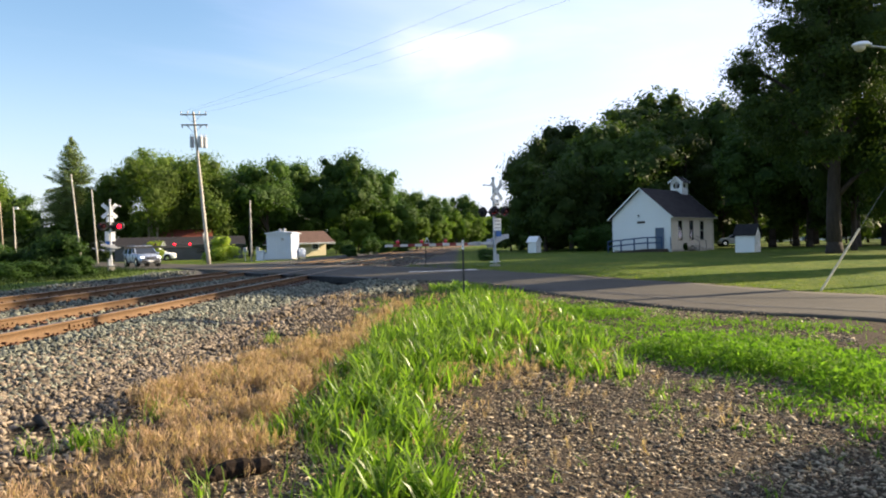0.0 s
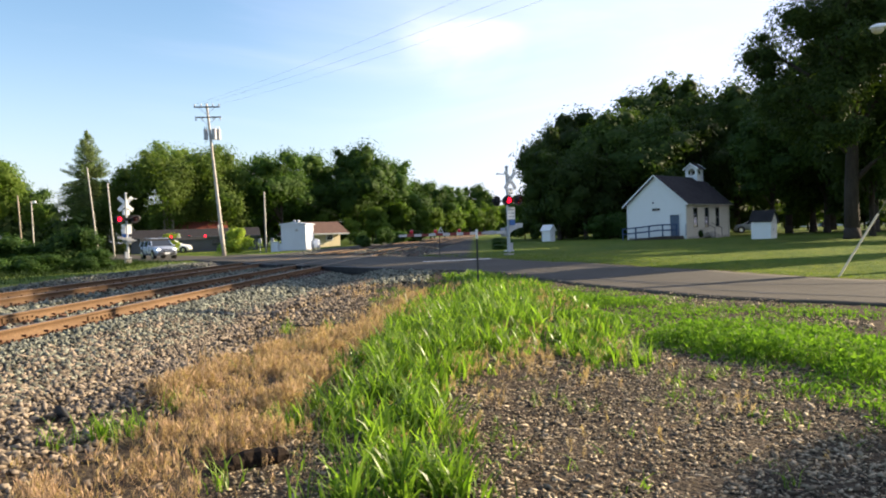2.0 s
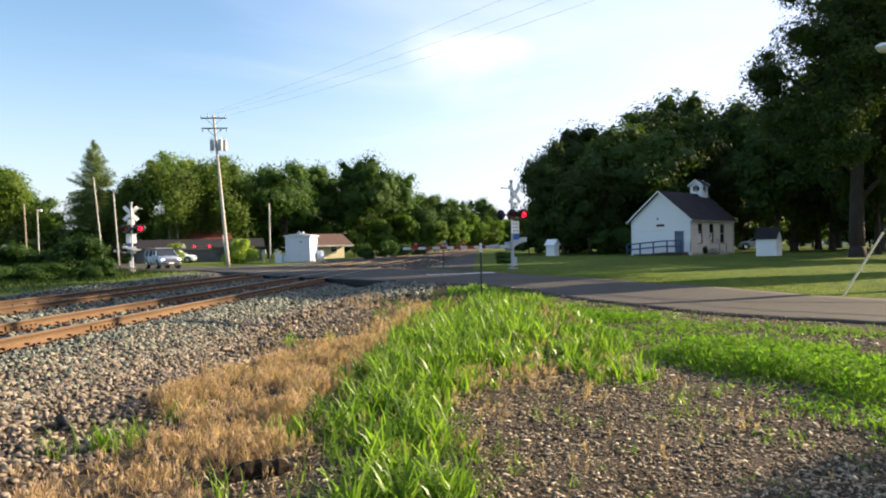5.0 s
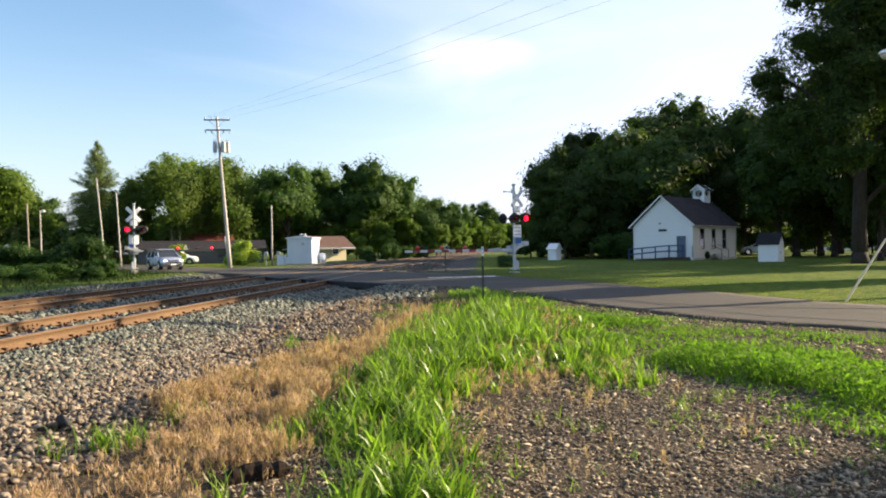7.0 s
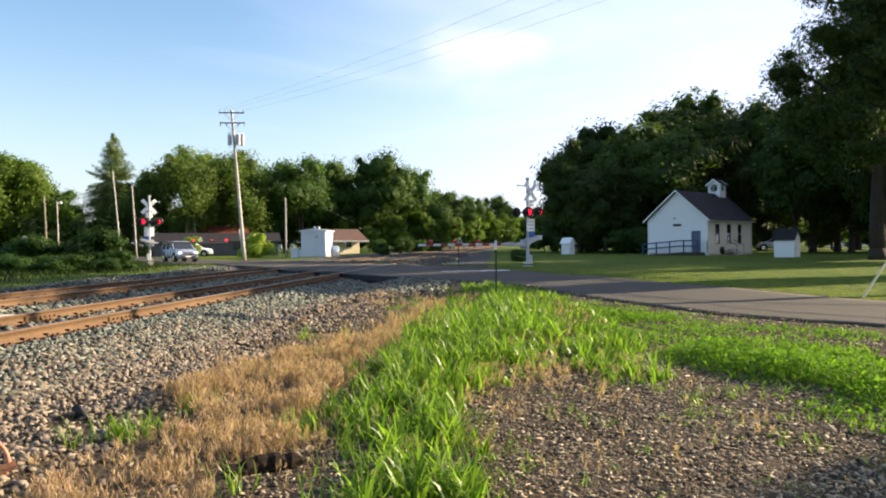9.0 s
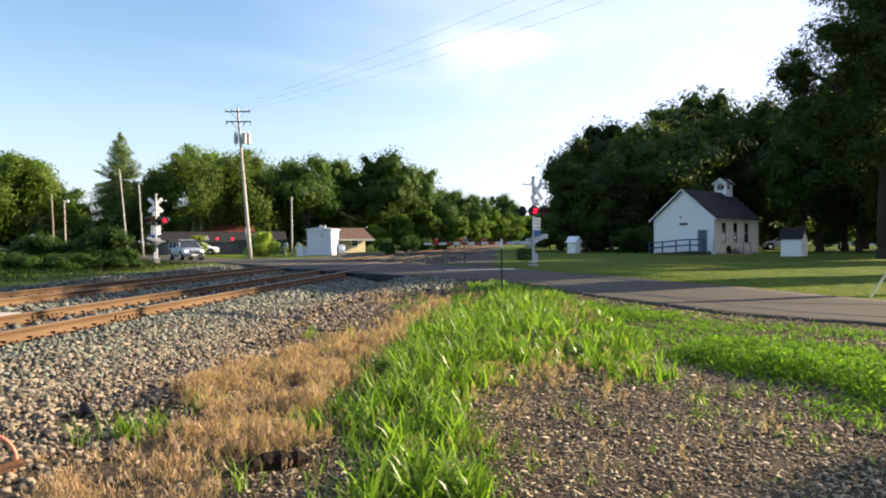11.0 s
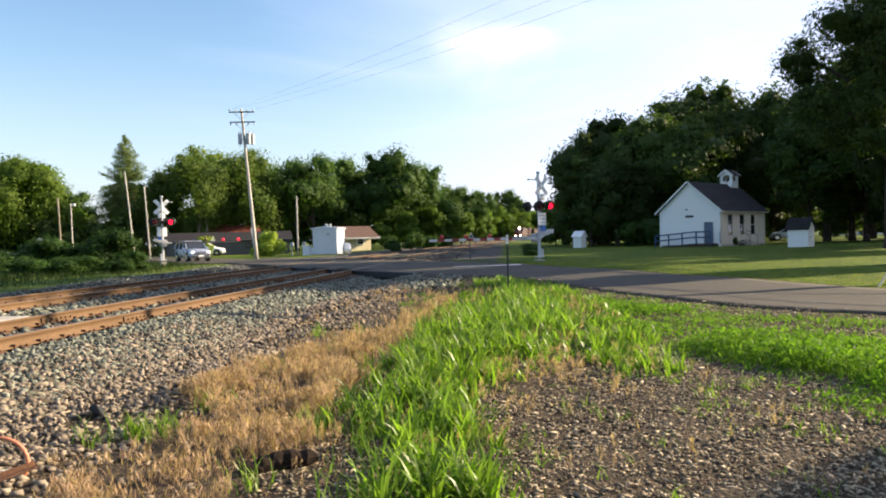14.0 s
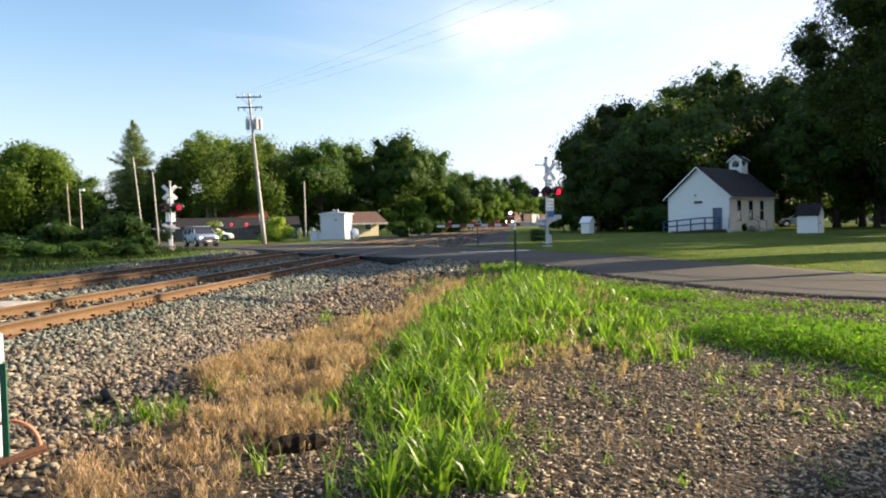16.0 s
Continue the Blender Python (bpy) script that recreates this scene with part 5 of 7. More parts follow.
def guy_guard():
    a = Vector((10.05, 18.45, float(ground_z(10.05, 18.45)) - 0.05))
    b = LAMP_POLE + Vector((0, 0, 5.35))
    d = (b - a).normalized()
    t = thing("guy_wire", Matrix.Translation(a), "pale plastic guard on a slanting guy wire", "guy wire")
    bm = nb()
    tube(bm, (0, 0, 0), d * 2.2, 0.028, n=10)
    part("guard", bm, GUY_YELLOW, t)
    bm = nb()
    tube(bm, d * 2.2, b - a, 0.005, n=5)
    part("wire", bm, WIRE, t)


guy_guard()


# ---- posts near the camera ----
def steel_post(x, y, h, label):
    t = thing("fence_post", pose(x, y, float(ground_z(x, y)) - 0.15), label, "post", "steel posts")
    bm = nb()
    box(bm, 0, 0, (h + 0.15) / 2, 0.045, 0.006, h + 0.15)
    box(bm, 0, 0.02, (h + 0.15) / 2, 0.006, 0.04, h + 0.15)
    for k in range(int(h / 0.09)):
        box(bm, 0, -0.006, 0.25 + k * 0.09, 0.02, 0.012, 0.02)
    part("stem", bm, DARK_METAL, t)
    bm = nb()
    box(bm, 0, -0.004, h + 0.15 - 0.10, 0.052, 0.016, 0.22)
    part("tip", bm, WHITE_PAINT if h > 1.2 else DARK_METAL, t, "white painted tip")


steel_post(0.95, 17.7, 1.50, "thin dark steel fence post with a pale tip in the grass")
steel_post(0.12, 41.0, 1.15, "thin dark steel post on the gravel by the tracks")


def marker_post():
    """A green steel post against a white marker post at the foot of the ballast."""
    t = thing("marker_post", pose(-3.34, 4.98, 0.0), "white cable marker post beside a green steel post", "post")
    bm = nb()
    tube(bm, (-0.047, 0, -0.1), (-0.047, 0, 0.78), 0.05, n=18)
    tube(bm, (-0.047, 0, 0.72), (-0.047, 0, 0.90), 0.062, n=18)
    tube(bm, (-0.047, 0, 0.90), (-0.047, 0, 0.93), 0.062, 0.03, n=18)
    part("marker", bm, WHITE_PAINT, t, "white plastic marker tube", smooth=False)
    bm = nb()
    box(bm, 0.072, -0.085, 0.31, 0.045, 0.008, 0.82)
    box(bm, 0.072, -0.065, 0.31, 0.008, 0.035, 0.82)
    part("steel_post", bm, GREEN_PAINT, t, "dark green steel post")
    bm = nb()
    box(bm, 0.0, -0.03, 0.02, 0.26, 0.22, 0.08, bevel=0.02)
    part("footing", bm, CONCRETE, t)


marker_post()


def litter():
    bm = nb()
    pts = []
    for k in range(17):
        a = math.pi * (0.95 - 1.25 * k / 16)
        pts.append((-3.27 + 0.19 * math.cos(a), 4.95 + 0.04 * k / 16, 0.13 + 0.17 * math.sin(a)))
    path_tube(bm, pts, 0.014, 8)
    tagged(part("conduit", bm, ORANGE_HOSE, smooth=True), "faded orange conduit looping out of the stones", "conduit")
    bm = nb()
    m = Matrix.Translation((-3.20, 4.72, 0.06)) @ Matrix.Rotation(radians(52), 4, "Z") @ Matrix.Rotation(radians(-7), 4, "Y")
    box(bm, 0, 0, 0, 0.62, 0.05, 0.014, m, 0.004)
    box(bm, 0, 0.02, 0.02, 0.62, 0.010, 0.04, m, 0.003)
    tagged(part("steel_angle", bm, RUST), "rusty length of steel angle lying on the stones", "scrap metal")
    bm = nb()
    path_tube(bm, [(x, y, float(ground_z(x, y)) + z) for x, y, z in ((-3.1, 12.85, -0.03), (-2.75, 12.74, 0.025), (-2.45, 12.5, 0.02), (-2.15, 12.42, 0.03), (-1.78, 12.45, 0.025), (-1.44, 12.82, 0.03), (-1.2, 13.0, -0.03))], 0.016, 6)
    tagged(part("cable", bm, BLACK_PAINT, smooth=True), "thin black cable lying across the bare earth", "cable")
    st = rock_soup("dark_stone", np.array([(-3.42, 6.64, 0.07)]), np.array([0.11]), TAR, seed=6, flat=0.9)
    tagged(st, "dark lump of tarry stone at the ballast foot", "stone")
    bm = nb()
    x, y = on_track(9.6, 9.7)
    m = Matrix.Translation((x, y, 0.30)) @ Matrix.Rotation(-TRACK_AZ, 4, "Z")
    box(bm, 0, 0, -0.03, 0.8, 6.4, 0.16, m, 0.02)
    tagged(part("concrete_slab", bm, CONCRETE), "pale concrete slab lying between the tracks", "concrete slab")
    # a near-black lump, ragged along its edges, standing in for a shaded hollow
    bm = nb()
    rr = random.Random(5)
    rings = []
    for k in range(15):
        u = k / 14
        wide = (0.05 + 0.05 * math.sin(math.pi * u) ** 0.5) * rr.uniform(0.75, 1.2)
        tall = (0.035 + 0.035 * math.sin(math.pi * u)) * rr.uniform(0.7, 1.25)
        bend = 0.05 * math.sin(2.6 * u)
        rings.append([bm.verts.new((-0.27 + 0.54 * u + rr.gauss(0, 0.006), bend + wide * math.cos(a) * rr.uniform(0.85, 1.1), tall * math.sin(a) + 0.02 * u)) for a in [2 * math.pi * q / 9 for q in range(9)]])
    for a, b in zip(rings, rings[1:]):
        for q in range(9):
            bm.faces.new((a[q], a[(q + 1) % 9], b[(q + 1) % 9], b[q]))
    bm.faces.new(rings[0][::-1])
    bm.faces.new(rings[-1])
    bm.transform(Matrix.Translation((-1.36, 5.13, 0.03)) @ Matrix.Rotation(radians(24), 4, "Z"))
    tagged(part("hollow_stand_in", bm, HOLLOW_SHADE), "dark ragged lump standing in for a shaded hollow", "board")


litter()
# ---- buildings ----
def wall_boards(bm, x0, x1, z0, z1f, y, m, step=0.13, depth=0.016):
    """Lapped siding on a wall in the xz plane; z1f gives the wall's top at x."""
    z = z0
    while True:
        lo, hi = x0, x1
        top = max(z1f(x0), z1f(x1), z1f((x0 + x1) / 2))
        if z >= top - 0.02:
            break
        # clip the board to the gable's slope
        n = 24
        ok = [x0 + (x1 - x0) * i / n for i in range(n + 1) if z1f(x0 + (x1 - x0) * i / n) >= z + step * 0.5]
        if ok:
            lo, hi = ok[0], ok[-1]
            prism(bm, [(0, 0), (depth, 0), (0.003, step), (0, step)], hi - lo, m @ Matrix.Translation(((lo + hi) / 2, y, z)) @ Matrix.Rotation(radians(-90), 4, "Z"))
        z += step
    return bm


def window(parent, m, w, h, material=None):
    """A sash window; m puts its centre on the wall, looking along -y."""
    bm = nb()
    box(bm, 0, -0.02, h / 2 + 0.05, w + 0.24, 0.06, 0.12, m)
    for s in (-1, 1):
        box(bm, s * (w / 2 + 0.06), -0.02, 0, 0.12, 0.06, h, m)
    box(bm, 0, -0.015, 0, w, 0.04, 0.05, m)
    fr = part("window", bm, material or WHITE_PAINT, parent)
    bm = nb()
    box(bm, 0, -0.05, -h / 2 - 0.04, w + 0.28, 0.12, 0.06, m)
    part("sill", bm, material or WHITE_PAINT, fr)
    for s in (-1, 1):
        bm = nb()
        box(bm, 0, 0.0, s * h / 4, w, 0.012, h / 2 - 0.05, m)
        part("pane", bm, GLASS, fr, "dark glass pane")
    return fr


def schoolhouse():
    """A small gabled schoolhouse: its gable end looks along -x of its own space, its long side along -y."""
    W, Ln, eave, peak = 5.6, 8.5, 3.15, 5.55
    # own space: x along the long side away from the near corner, y along the gable
    M = Matrix.Translation((21.15, 62.3, 0.36)) @ Matrix.Rotation(radians(45.0), 4, "Z")
    t = thing("schoolhouse", M, "small white clapboard schoolhouse with a bell cupola on the lawn", "schoolhouse")
    th = 0.16
    # gable walls with a door opening in the near one: y from 0 to W at x = 0
    G = Matrix.Rotation(radians(-90), 4, "Z")            # local gable frame: X -> -y
    top = lambda x: eave + (peak - eave) * (1 - abs(x + W / 2) / (W / 2))
    bm = nb()
    d0, d1, dh = -1.45, -0.60, 2.12                      # the door's place, measured from the near corner
    prism(bm, [(-W, 0), (d0, 0), (d0, dh), (d1, dh), (d1, 0), (0, 0), (0, eave), (-W / 2, peak), (-W, eave)], th, G @ Matrix.Translation((0, th / 2, 0)))
    part("gable_wall", bm, WHITE_PAINT, t, "white clapboard gable wall")
    bm = nb()
    for a, b in ((-W, d0 - 0.1), (d1 + 0.1, 0)):
        wall_boards(bm, a, b, 0.15, lambda x: min(dh, top(x)), -0.001, G)
    wall_boards(bm, -W, 0, 0.15 + 0.13 * 16, top, -0.001, G)
    part("cladding", bm, WHITE_PAINT, t)["kind"] = "stuff"
    bm = nb()
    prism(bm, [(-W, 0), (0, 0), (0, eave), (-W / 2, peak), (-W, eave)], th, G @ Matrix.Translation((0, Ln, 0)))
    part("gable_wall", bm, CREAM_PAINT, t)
    # Side walls and their trim are a darker cream than the front gable.
    # long walls; the near one has three tall windows
    ww, wh, wz = 0.82, 1.75, 1.85
    cs = (1.75, 3.95, 6.1)
    bm = nb()
    edges = [0.0] + [v for c in cs for v in (c - ww / 2, c + ww / 2)] + [Ln]
    for i in range(0, len(edges), 2):
        a, b = edges[i], edges[i + 1]
        box(bm, (a + b) / 2, th / 2, eave / 2, b - a, th, eave)
    for c in cs:
        box(bm, c, th / 2, (wz - wh / 2) / 2, ww, th, wz - wh / 2)
        box(bm, c, th / 2, (wz + wh / 2 + eave) / 2, ww, th, eave - wz - wh / 2)
    part("side_wall", bm, CREAM_PAINT, t, "cream side wall, darker than the front gable")
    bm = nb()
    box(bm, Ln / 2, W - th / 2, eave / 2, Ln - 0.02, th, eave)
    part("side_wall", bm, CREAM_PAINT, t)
    for c in cs:
        window(t, Matrix.Translation((c, 0.04, wz)), ww, wh, CREAM_PAINT)
    bm = nb()
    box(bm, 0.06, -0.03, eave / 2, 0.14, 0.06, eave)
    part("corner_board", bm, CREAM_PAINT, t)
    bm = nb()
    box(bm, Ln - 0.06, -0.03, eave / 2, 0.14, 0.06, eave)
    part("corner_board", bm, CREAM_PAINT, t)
    bm = nb()
    box(bm, -0.03, 0.06, eave / 2, 0.05, 0.14, eave - 0.05)
    part("corner_board", bm, WHITE_PAINT, t)
    bm = nb()
    box(bm, -0.03, W - 0.06, eave / 2, 0.05, 0.14, eave - 0.05)
    part("corner_board", bm, WHITE_PAINT, t)
    # open stud recess behind the doorway, door leaf and sign
    bm = nb()
    box(bm, 0.08, -(d0 + d1) / 2, dh / 2, 0.05, d1 - d0, dh)
    door = part("door", bm, BLUE_GREY, t, "blue-grey panelled door")
    bm = nb()
    for zc, hh in ((0.55, 0.6), (1.45, 0.8)):
        for k in (-0.2, 0.2):
            box(bm, 0.048, -(d0 + d1) / 2 + k, zc, 0.02, 0.28, hh)
    part("door_panel", bm, BLUE_GREY, door)
    bm = nb()
    tube(bm, (0.0, -d0 - 0.12, 1.0), (0.05, -d0 - 0.12, 1.0), 0.03, n=8)
    part("door_knob", bm, CHROME, door)
    bm = nb()
    box(bm, -0.035, -d1 - 0.05 + 0.0, dh / 2, 0.05, 0.10, dh)
    box(bm, -0.035, -d0 + 0.05, dh / 2, 0.05, 0.10, dh)
    box(bm, -0.035, -(d0 + d1) / 2, dh + 0.06, 0.05, d1 - d0 + 0.24, 0.12)
    part("door_casing", bm, WHITE_PAINT, t)
    bm = nb()
    box(bm, -0.05, 2.75, 2.65, 0.03, 0.75, 0.20, bevel=0.005)
    part("name_board", bm, DARK_METAL, t, "small dark name board")
    bm = nb()
    box(bm, -0.06, 3.0, 3.25, 0.10, 0.12, 0.14, bevel=0.02)
    part("gable_light", bm, DARK_METAL, t)
    # roof of two slabs with overhang, shingle courses and white rakes
    sl = math.atan2(peak - eave, W / 2)
    half = (W / 2 + 0.32) / math.cos(sl)
    for s in (-1, 1):
        m = Matrix.Translation((Ln / 2, W / 2, peak + 0.06)) @ Matrix.Rotation(s * sl, 4, "X") @ Matrix.Translation((0, -s * half / 2, 0))
        bm = nb()
        box(bm, 0, 0, 0.03, Ln + 0.6, half, 0.07, m)
        roof = part("roof", bm, SHINGLE, t, "dark shingled roof slope")
        bm = nb()
        nrow = 17
        for k in range(nrow):
            yy = -s * half / 2 + s * (k + 0.5) * half / nrow
            box(bm, 0, yy, 0.072, Ln + 0.62, half / nrow * 1.02, 0.012, m @ Matrix.Translation((0, yy, 0.07)) @ Matrix.Rotation(-s * 0.03, 4, "X") @ Matrix.Translation((0, -yy, -0.07)))
        part("shingle_cover", bm, SHINGLE, roof)["kind"] = "stuff"
        for e in (-1, 1):
            bm = nb()
            box(bm, e * (Ln / 2 + 0.31), 0, 0.02, 0.04, half, 0.11, m)
            part("rake_board", bm, WHITE_PAINT, roof, "white rake board")
        bm = nb()
        box(bm, 0, -s * (half / 2 + 0.01), 0.02, Ln + 0.6, 0.03, 0.10, m)
        part("fascia", bm, CREAM_PAINT, roof)
    # bell cupola towards the far end of the ridge
    cx, cy, cz, cw, chh = 7.55, W / 2, peak - 0.25, 1.15, 1.25
    bm = nb()
    for sx, sy in ((1, 0), (-1, 0), (0, 1), (0, -1)):
        # each face is a ring round an octagonal opening
        a = math.atan2(sy, sx)
        m = Matrix.Translation((cx, cy, cz)) @ Matrix.Rotation(a - math.pi / 2, 4, "Z") @ Matrix.Translation((0, cw / 2, 0))
        n, r = 16, 0.34
        inner = [(r * math.cos(2 * math.pi * k / n), 0.86 + r * math.sin(2 * math.pi * k / n)) for k in range(n)]
        ring = []
        for k in range(n):
            aa = 2 * math.pi * k / n
            c_, s_ = math.cos(aa), math.sin(aa)
            q = min((cw / 2) / max(abs(c_), 1e-6), (chh - 0.86 if s_ > 0 else 0.86) / max(abs(s_), 1e-6))
            ring.append((c_ * q, 0.86 + s_ * q))
        for k in range(n):
            j = (k + 1) % n
            f = [bm.verts.new(m @ Vector((p[0], 0, p[1]))) for p in (inner[k], inner[j], ring[j], ring[k])]
            bm.faces.new(f)
            f = [bm.verts.new(m @ Vector((p[0], yy, p[1]))) for p, yy in ((inner[k], 0), (inner[j], 0), (inner[j], -0.08), (inner[k], -0.08))]
            bm.faces.new(f)
        box(bm, -cw / 2 + 0.05, -0.03, chh / 2, 0.1, 0.1, chh, m)
    cup = part("cupola", bm, WHITE_PAINT, t, "white bell cupola with round openings")
    bm = nb()
    box(bm, cx, cy, cz + 0.10, cw - 0.1, cw - 0.1, 0.06)
    bmesh.ops.create_cone(bm, cap_ends=True, segments=16, radius1=0.24, radius2=0.09, depth=0.34, matrix=Matrix.Translation((cx, cy, cz + 0.85)))
    tube(bm, (cx, cy, cz + 1.0), (cx, cy, cz + 1.3), 0.03, n=6)
    part("bell", bm, DARK_METAL, cup, "dark iron bell")
    for k, s in enumerate((-1, 1)):
        m = Matrix.Translation((cx, cy, cz + chh + 0.42)) @ Matrix.Rotation(s * radians(36), 4, "X") @ Matrix.Translation((0, -s * 0.44, 0))
        bm = nb()
        box(bm, 0, 0, 0, cw + 0.35, 0.96, 0.06, m)
        part("cupola_roof", bm, SHINGLE, cup)
        for e in (-1, 1):
            bm = nb()
            box(bm, e * (cw / 2 + 0.19), 0, -0.01, 0.04, 0.96, 0.12, m)
            part("cupola_rake", bm, WHITE_PAINT, cup)
    bm = nb()
    for e in (-1, 1):
        prism(bm, [(-cw / 2, chh), (cw / 2, chh), (0, chh + 0.40)], 0.04, Matrix.Translation((cx + e * (cw / 2 - 0.03), cy, cz)) @ Matrix.Rotation(radians(90), 4, "Z"))
    part("cupola_gable", bm, WHITE_PAINT, cup)
    bm = nb()
    box(bm, Ln / 2, W / 2, 0.06, Ln + 0.06, W + 0.06, 0.3)
    part("foundation", bm, CONCRETE, t)
    bm = nb()
    for k in range(3):
        box(bm, 4.0, -0.35 - 0.28 * k, 0.45 - 0.17 * k, 1.4, 0.30, 0.17)
    part("side_steps", bm, CONCRETE, t)
    # ramp with blue railing along the gable
    ramp = thing("entrance_ramp", M, "wooden entrance ramp with blue-painted railings along the gable", "ramp")
    bm = nb()
    prism(bm, [(0.2, 0.32), (1.9, 0.32), (5.6, 0.02), (5.6, -0.1), (0.2, -0.1)], 1.05, Matrix.Translation((-0.68, 0, 0)) @ Matrix.Rotation(radians(90), 4, "Z"))
    part("deck", bm, TIE_WOOD, ramp)
    dz = lambda y: 0.32 if y < 1.9 else 0.32 - 0.30 * (y - 1.9) / 3.7
    for k in range(5):
        y = 0.3 + k * 1.28
        bm = nb()
        box(bm, -1.15, y, dz(y) + 0.5, 0.09, 0.09, 1.05)
        part("post", bm, RAMP_BLUE, ramp)
    for h in (0.98, 0.52):
        bm = nb()
        for y0, y1 in ((0.3, 1.9), (1.9, 5.45)):
            tube(bm, (-1.15, y0, dz(y0) + h), (-1.15, y1, dz(y1) + h), 0.055, n=6)
        part("rail", bm, RAMP_BLUE, ramp)
    bm = nb()
    for y in (0.2, 1.0):
        tube(bm, (-0.3, y - 0.3, 0.3), (-0.3, y - 0.3, 1.3), 0.03, n=6)
    part("rail", bm, RAMP_BLUE, ramp)
    bm = nb()
    tube(bm, (3.3, -1.0, 0.05), (3.3, -1.0, 0.9), 0.025, n=6)
    tube(bm, (3.3, -1.0, 0.9), (3.3, -0.05, 1.35), 0.025, n=6)
    part("step_rail", bm, DARK_METAL, t)
    bm = nb()
    tube(bm, (4.7, -1.0, 0.05), (4.7, -1.0, 0.9), 0.025, n=6)
    tube(bm, (4.7, -1.0, 0.9), (4.7, -0.05, 1.35), 0.025, n=6)
    part("step_rail", bm, DARK_METAL, t)


schoolhouse()


def outbuilding(x, y, w, d, eave, peak, turn, label, roofm):
    """A small gabled privy; its ridge runs along x of its own space."""
    t = thing("outhouse", pose(x, y, float(ground_z(x, y)) - 0.03, 0, 0, turn), label, "outhouse")
    bm = nb()
    prism(bm, [(-d / 2, 0), (d / 2, 0), (d / 2, eave), (0, peak), (-d / 2, eave)], w, Matrix.Rotation(radians(90), 4, "Z"))
    part("wall_shell", bm, WHITE_PAINT, t)
    bm = nb()
    wall_boards(bm, -w / 2, w / 2, 0.05, lambda q: eave, -d / 2 - 0.001, Matrix(), 0.15)
    part("siding", bm, WHITE_PAINT, t)["kind"] = "stuff"
    sl = math.atan2(peak - eave, d / 2)
    ln = (d / 2 + 0.15) / math.cos(sl)
    for s in (-1, 1):
        m = Matrix.Translation((0, 0, peak + 0.03)) @ Matrix.Rotation(s * sl, 4, "X") @ Matrix.Translation((0, -s * ln / 2, 0))
        bm = nb()
        box(bm, 0, 0, 0.02, w + 0.25, ln, 0.05, m)
        part("roof", bm, roofm, t)
    bm = nb()
    box(bm, w / 2 + 0.012, 0, eave * 0.45, 0.03, d * 0.55, eave * 0.86)
    door = part("door", bm, WHITE_PAINT, t)
    bm = nb()
    box(bm, w / 2 + 0.03, -d * 0.2, eave * 0.5, 0.03, 0.04, 0.12)
    part("handle", bm, DARK_METAL, door)
    return t


outbuilding(23.75, 53.3, 1.42, 1.05, 1.40, 2.05, -46, "small white outhouse with a dark roof on the lawn", SHINGLE)
outbuilding(11.2, 74.0, 0.92, 1.0, 1.2, 1.66, -38, "small white outhouse under the trees", WHITE_PAINT)


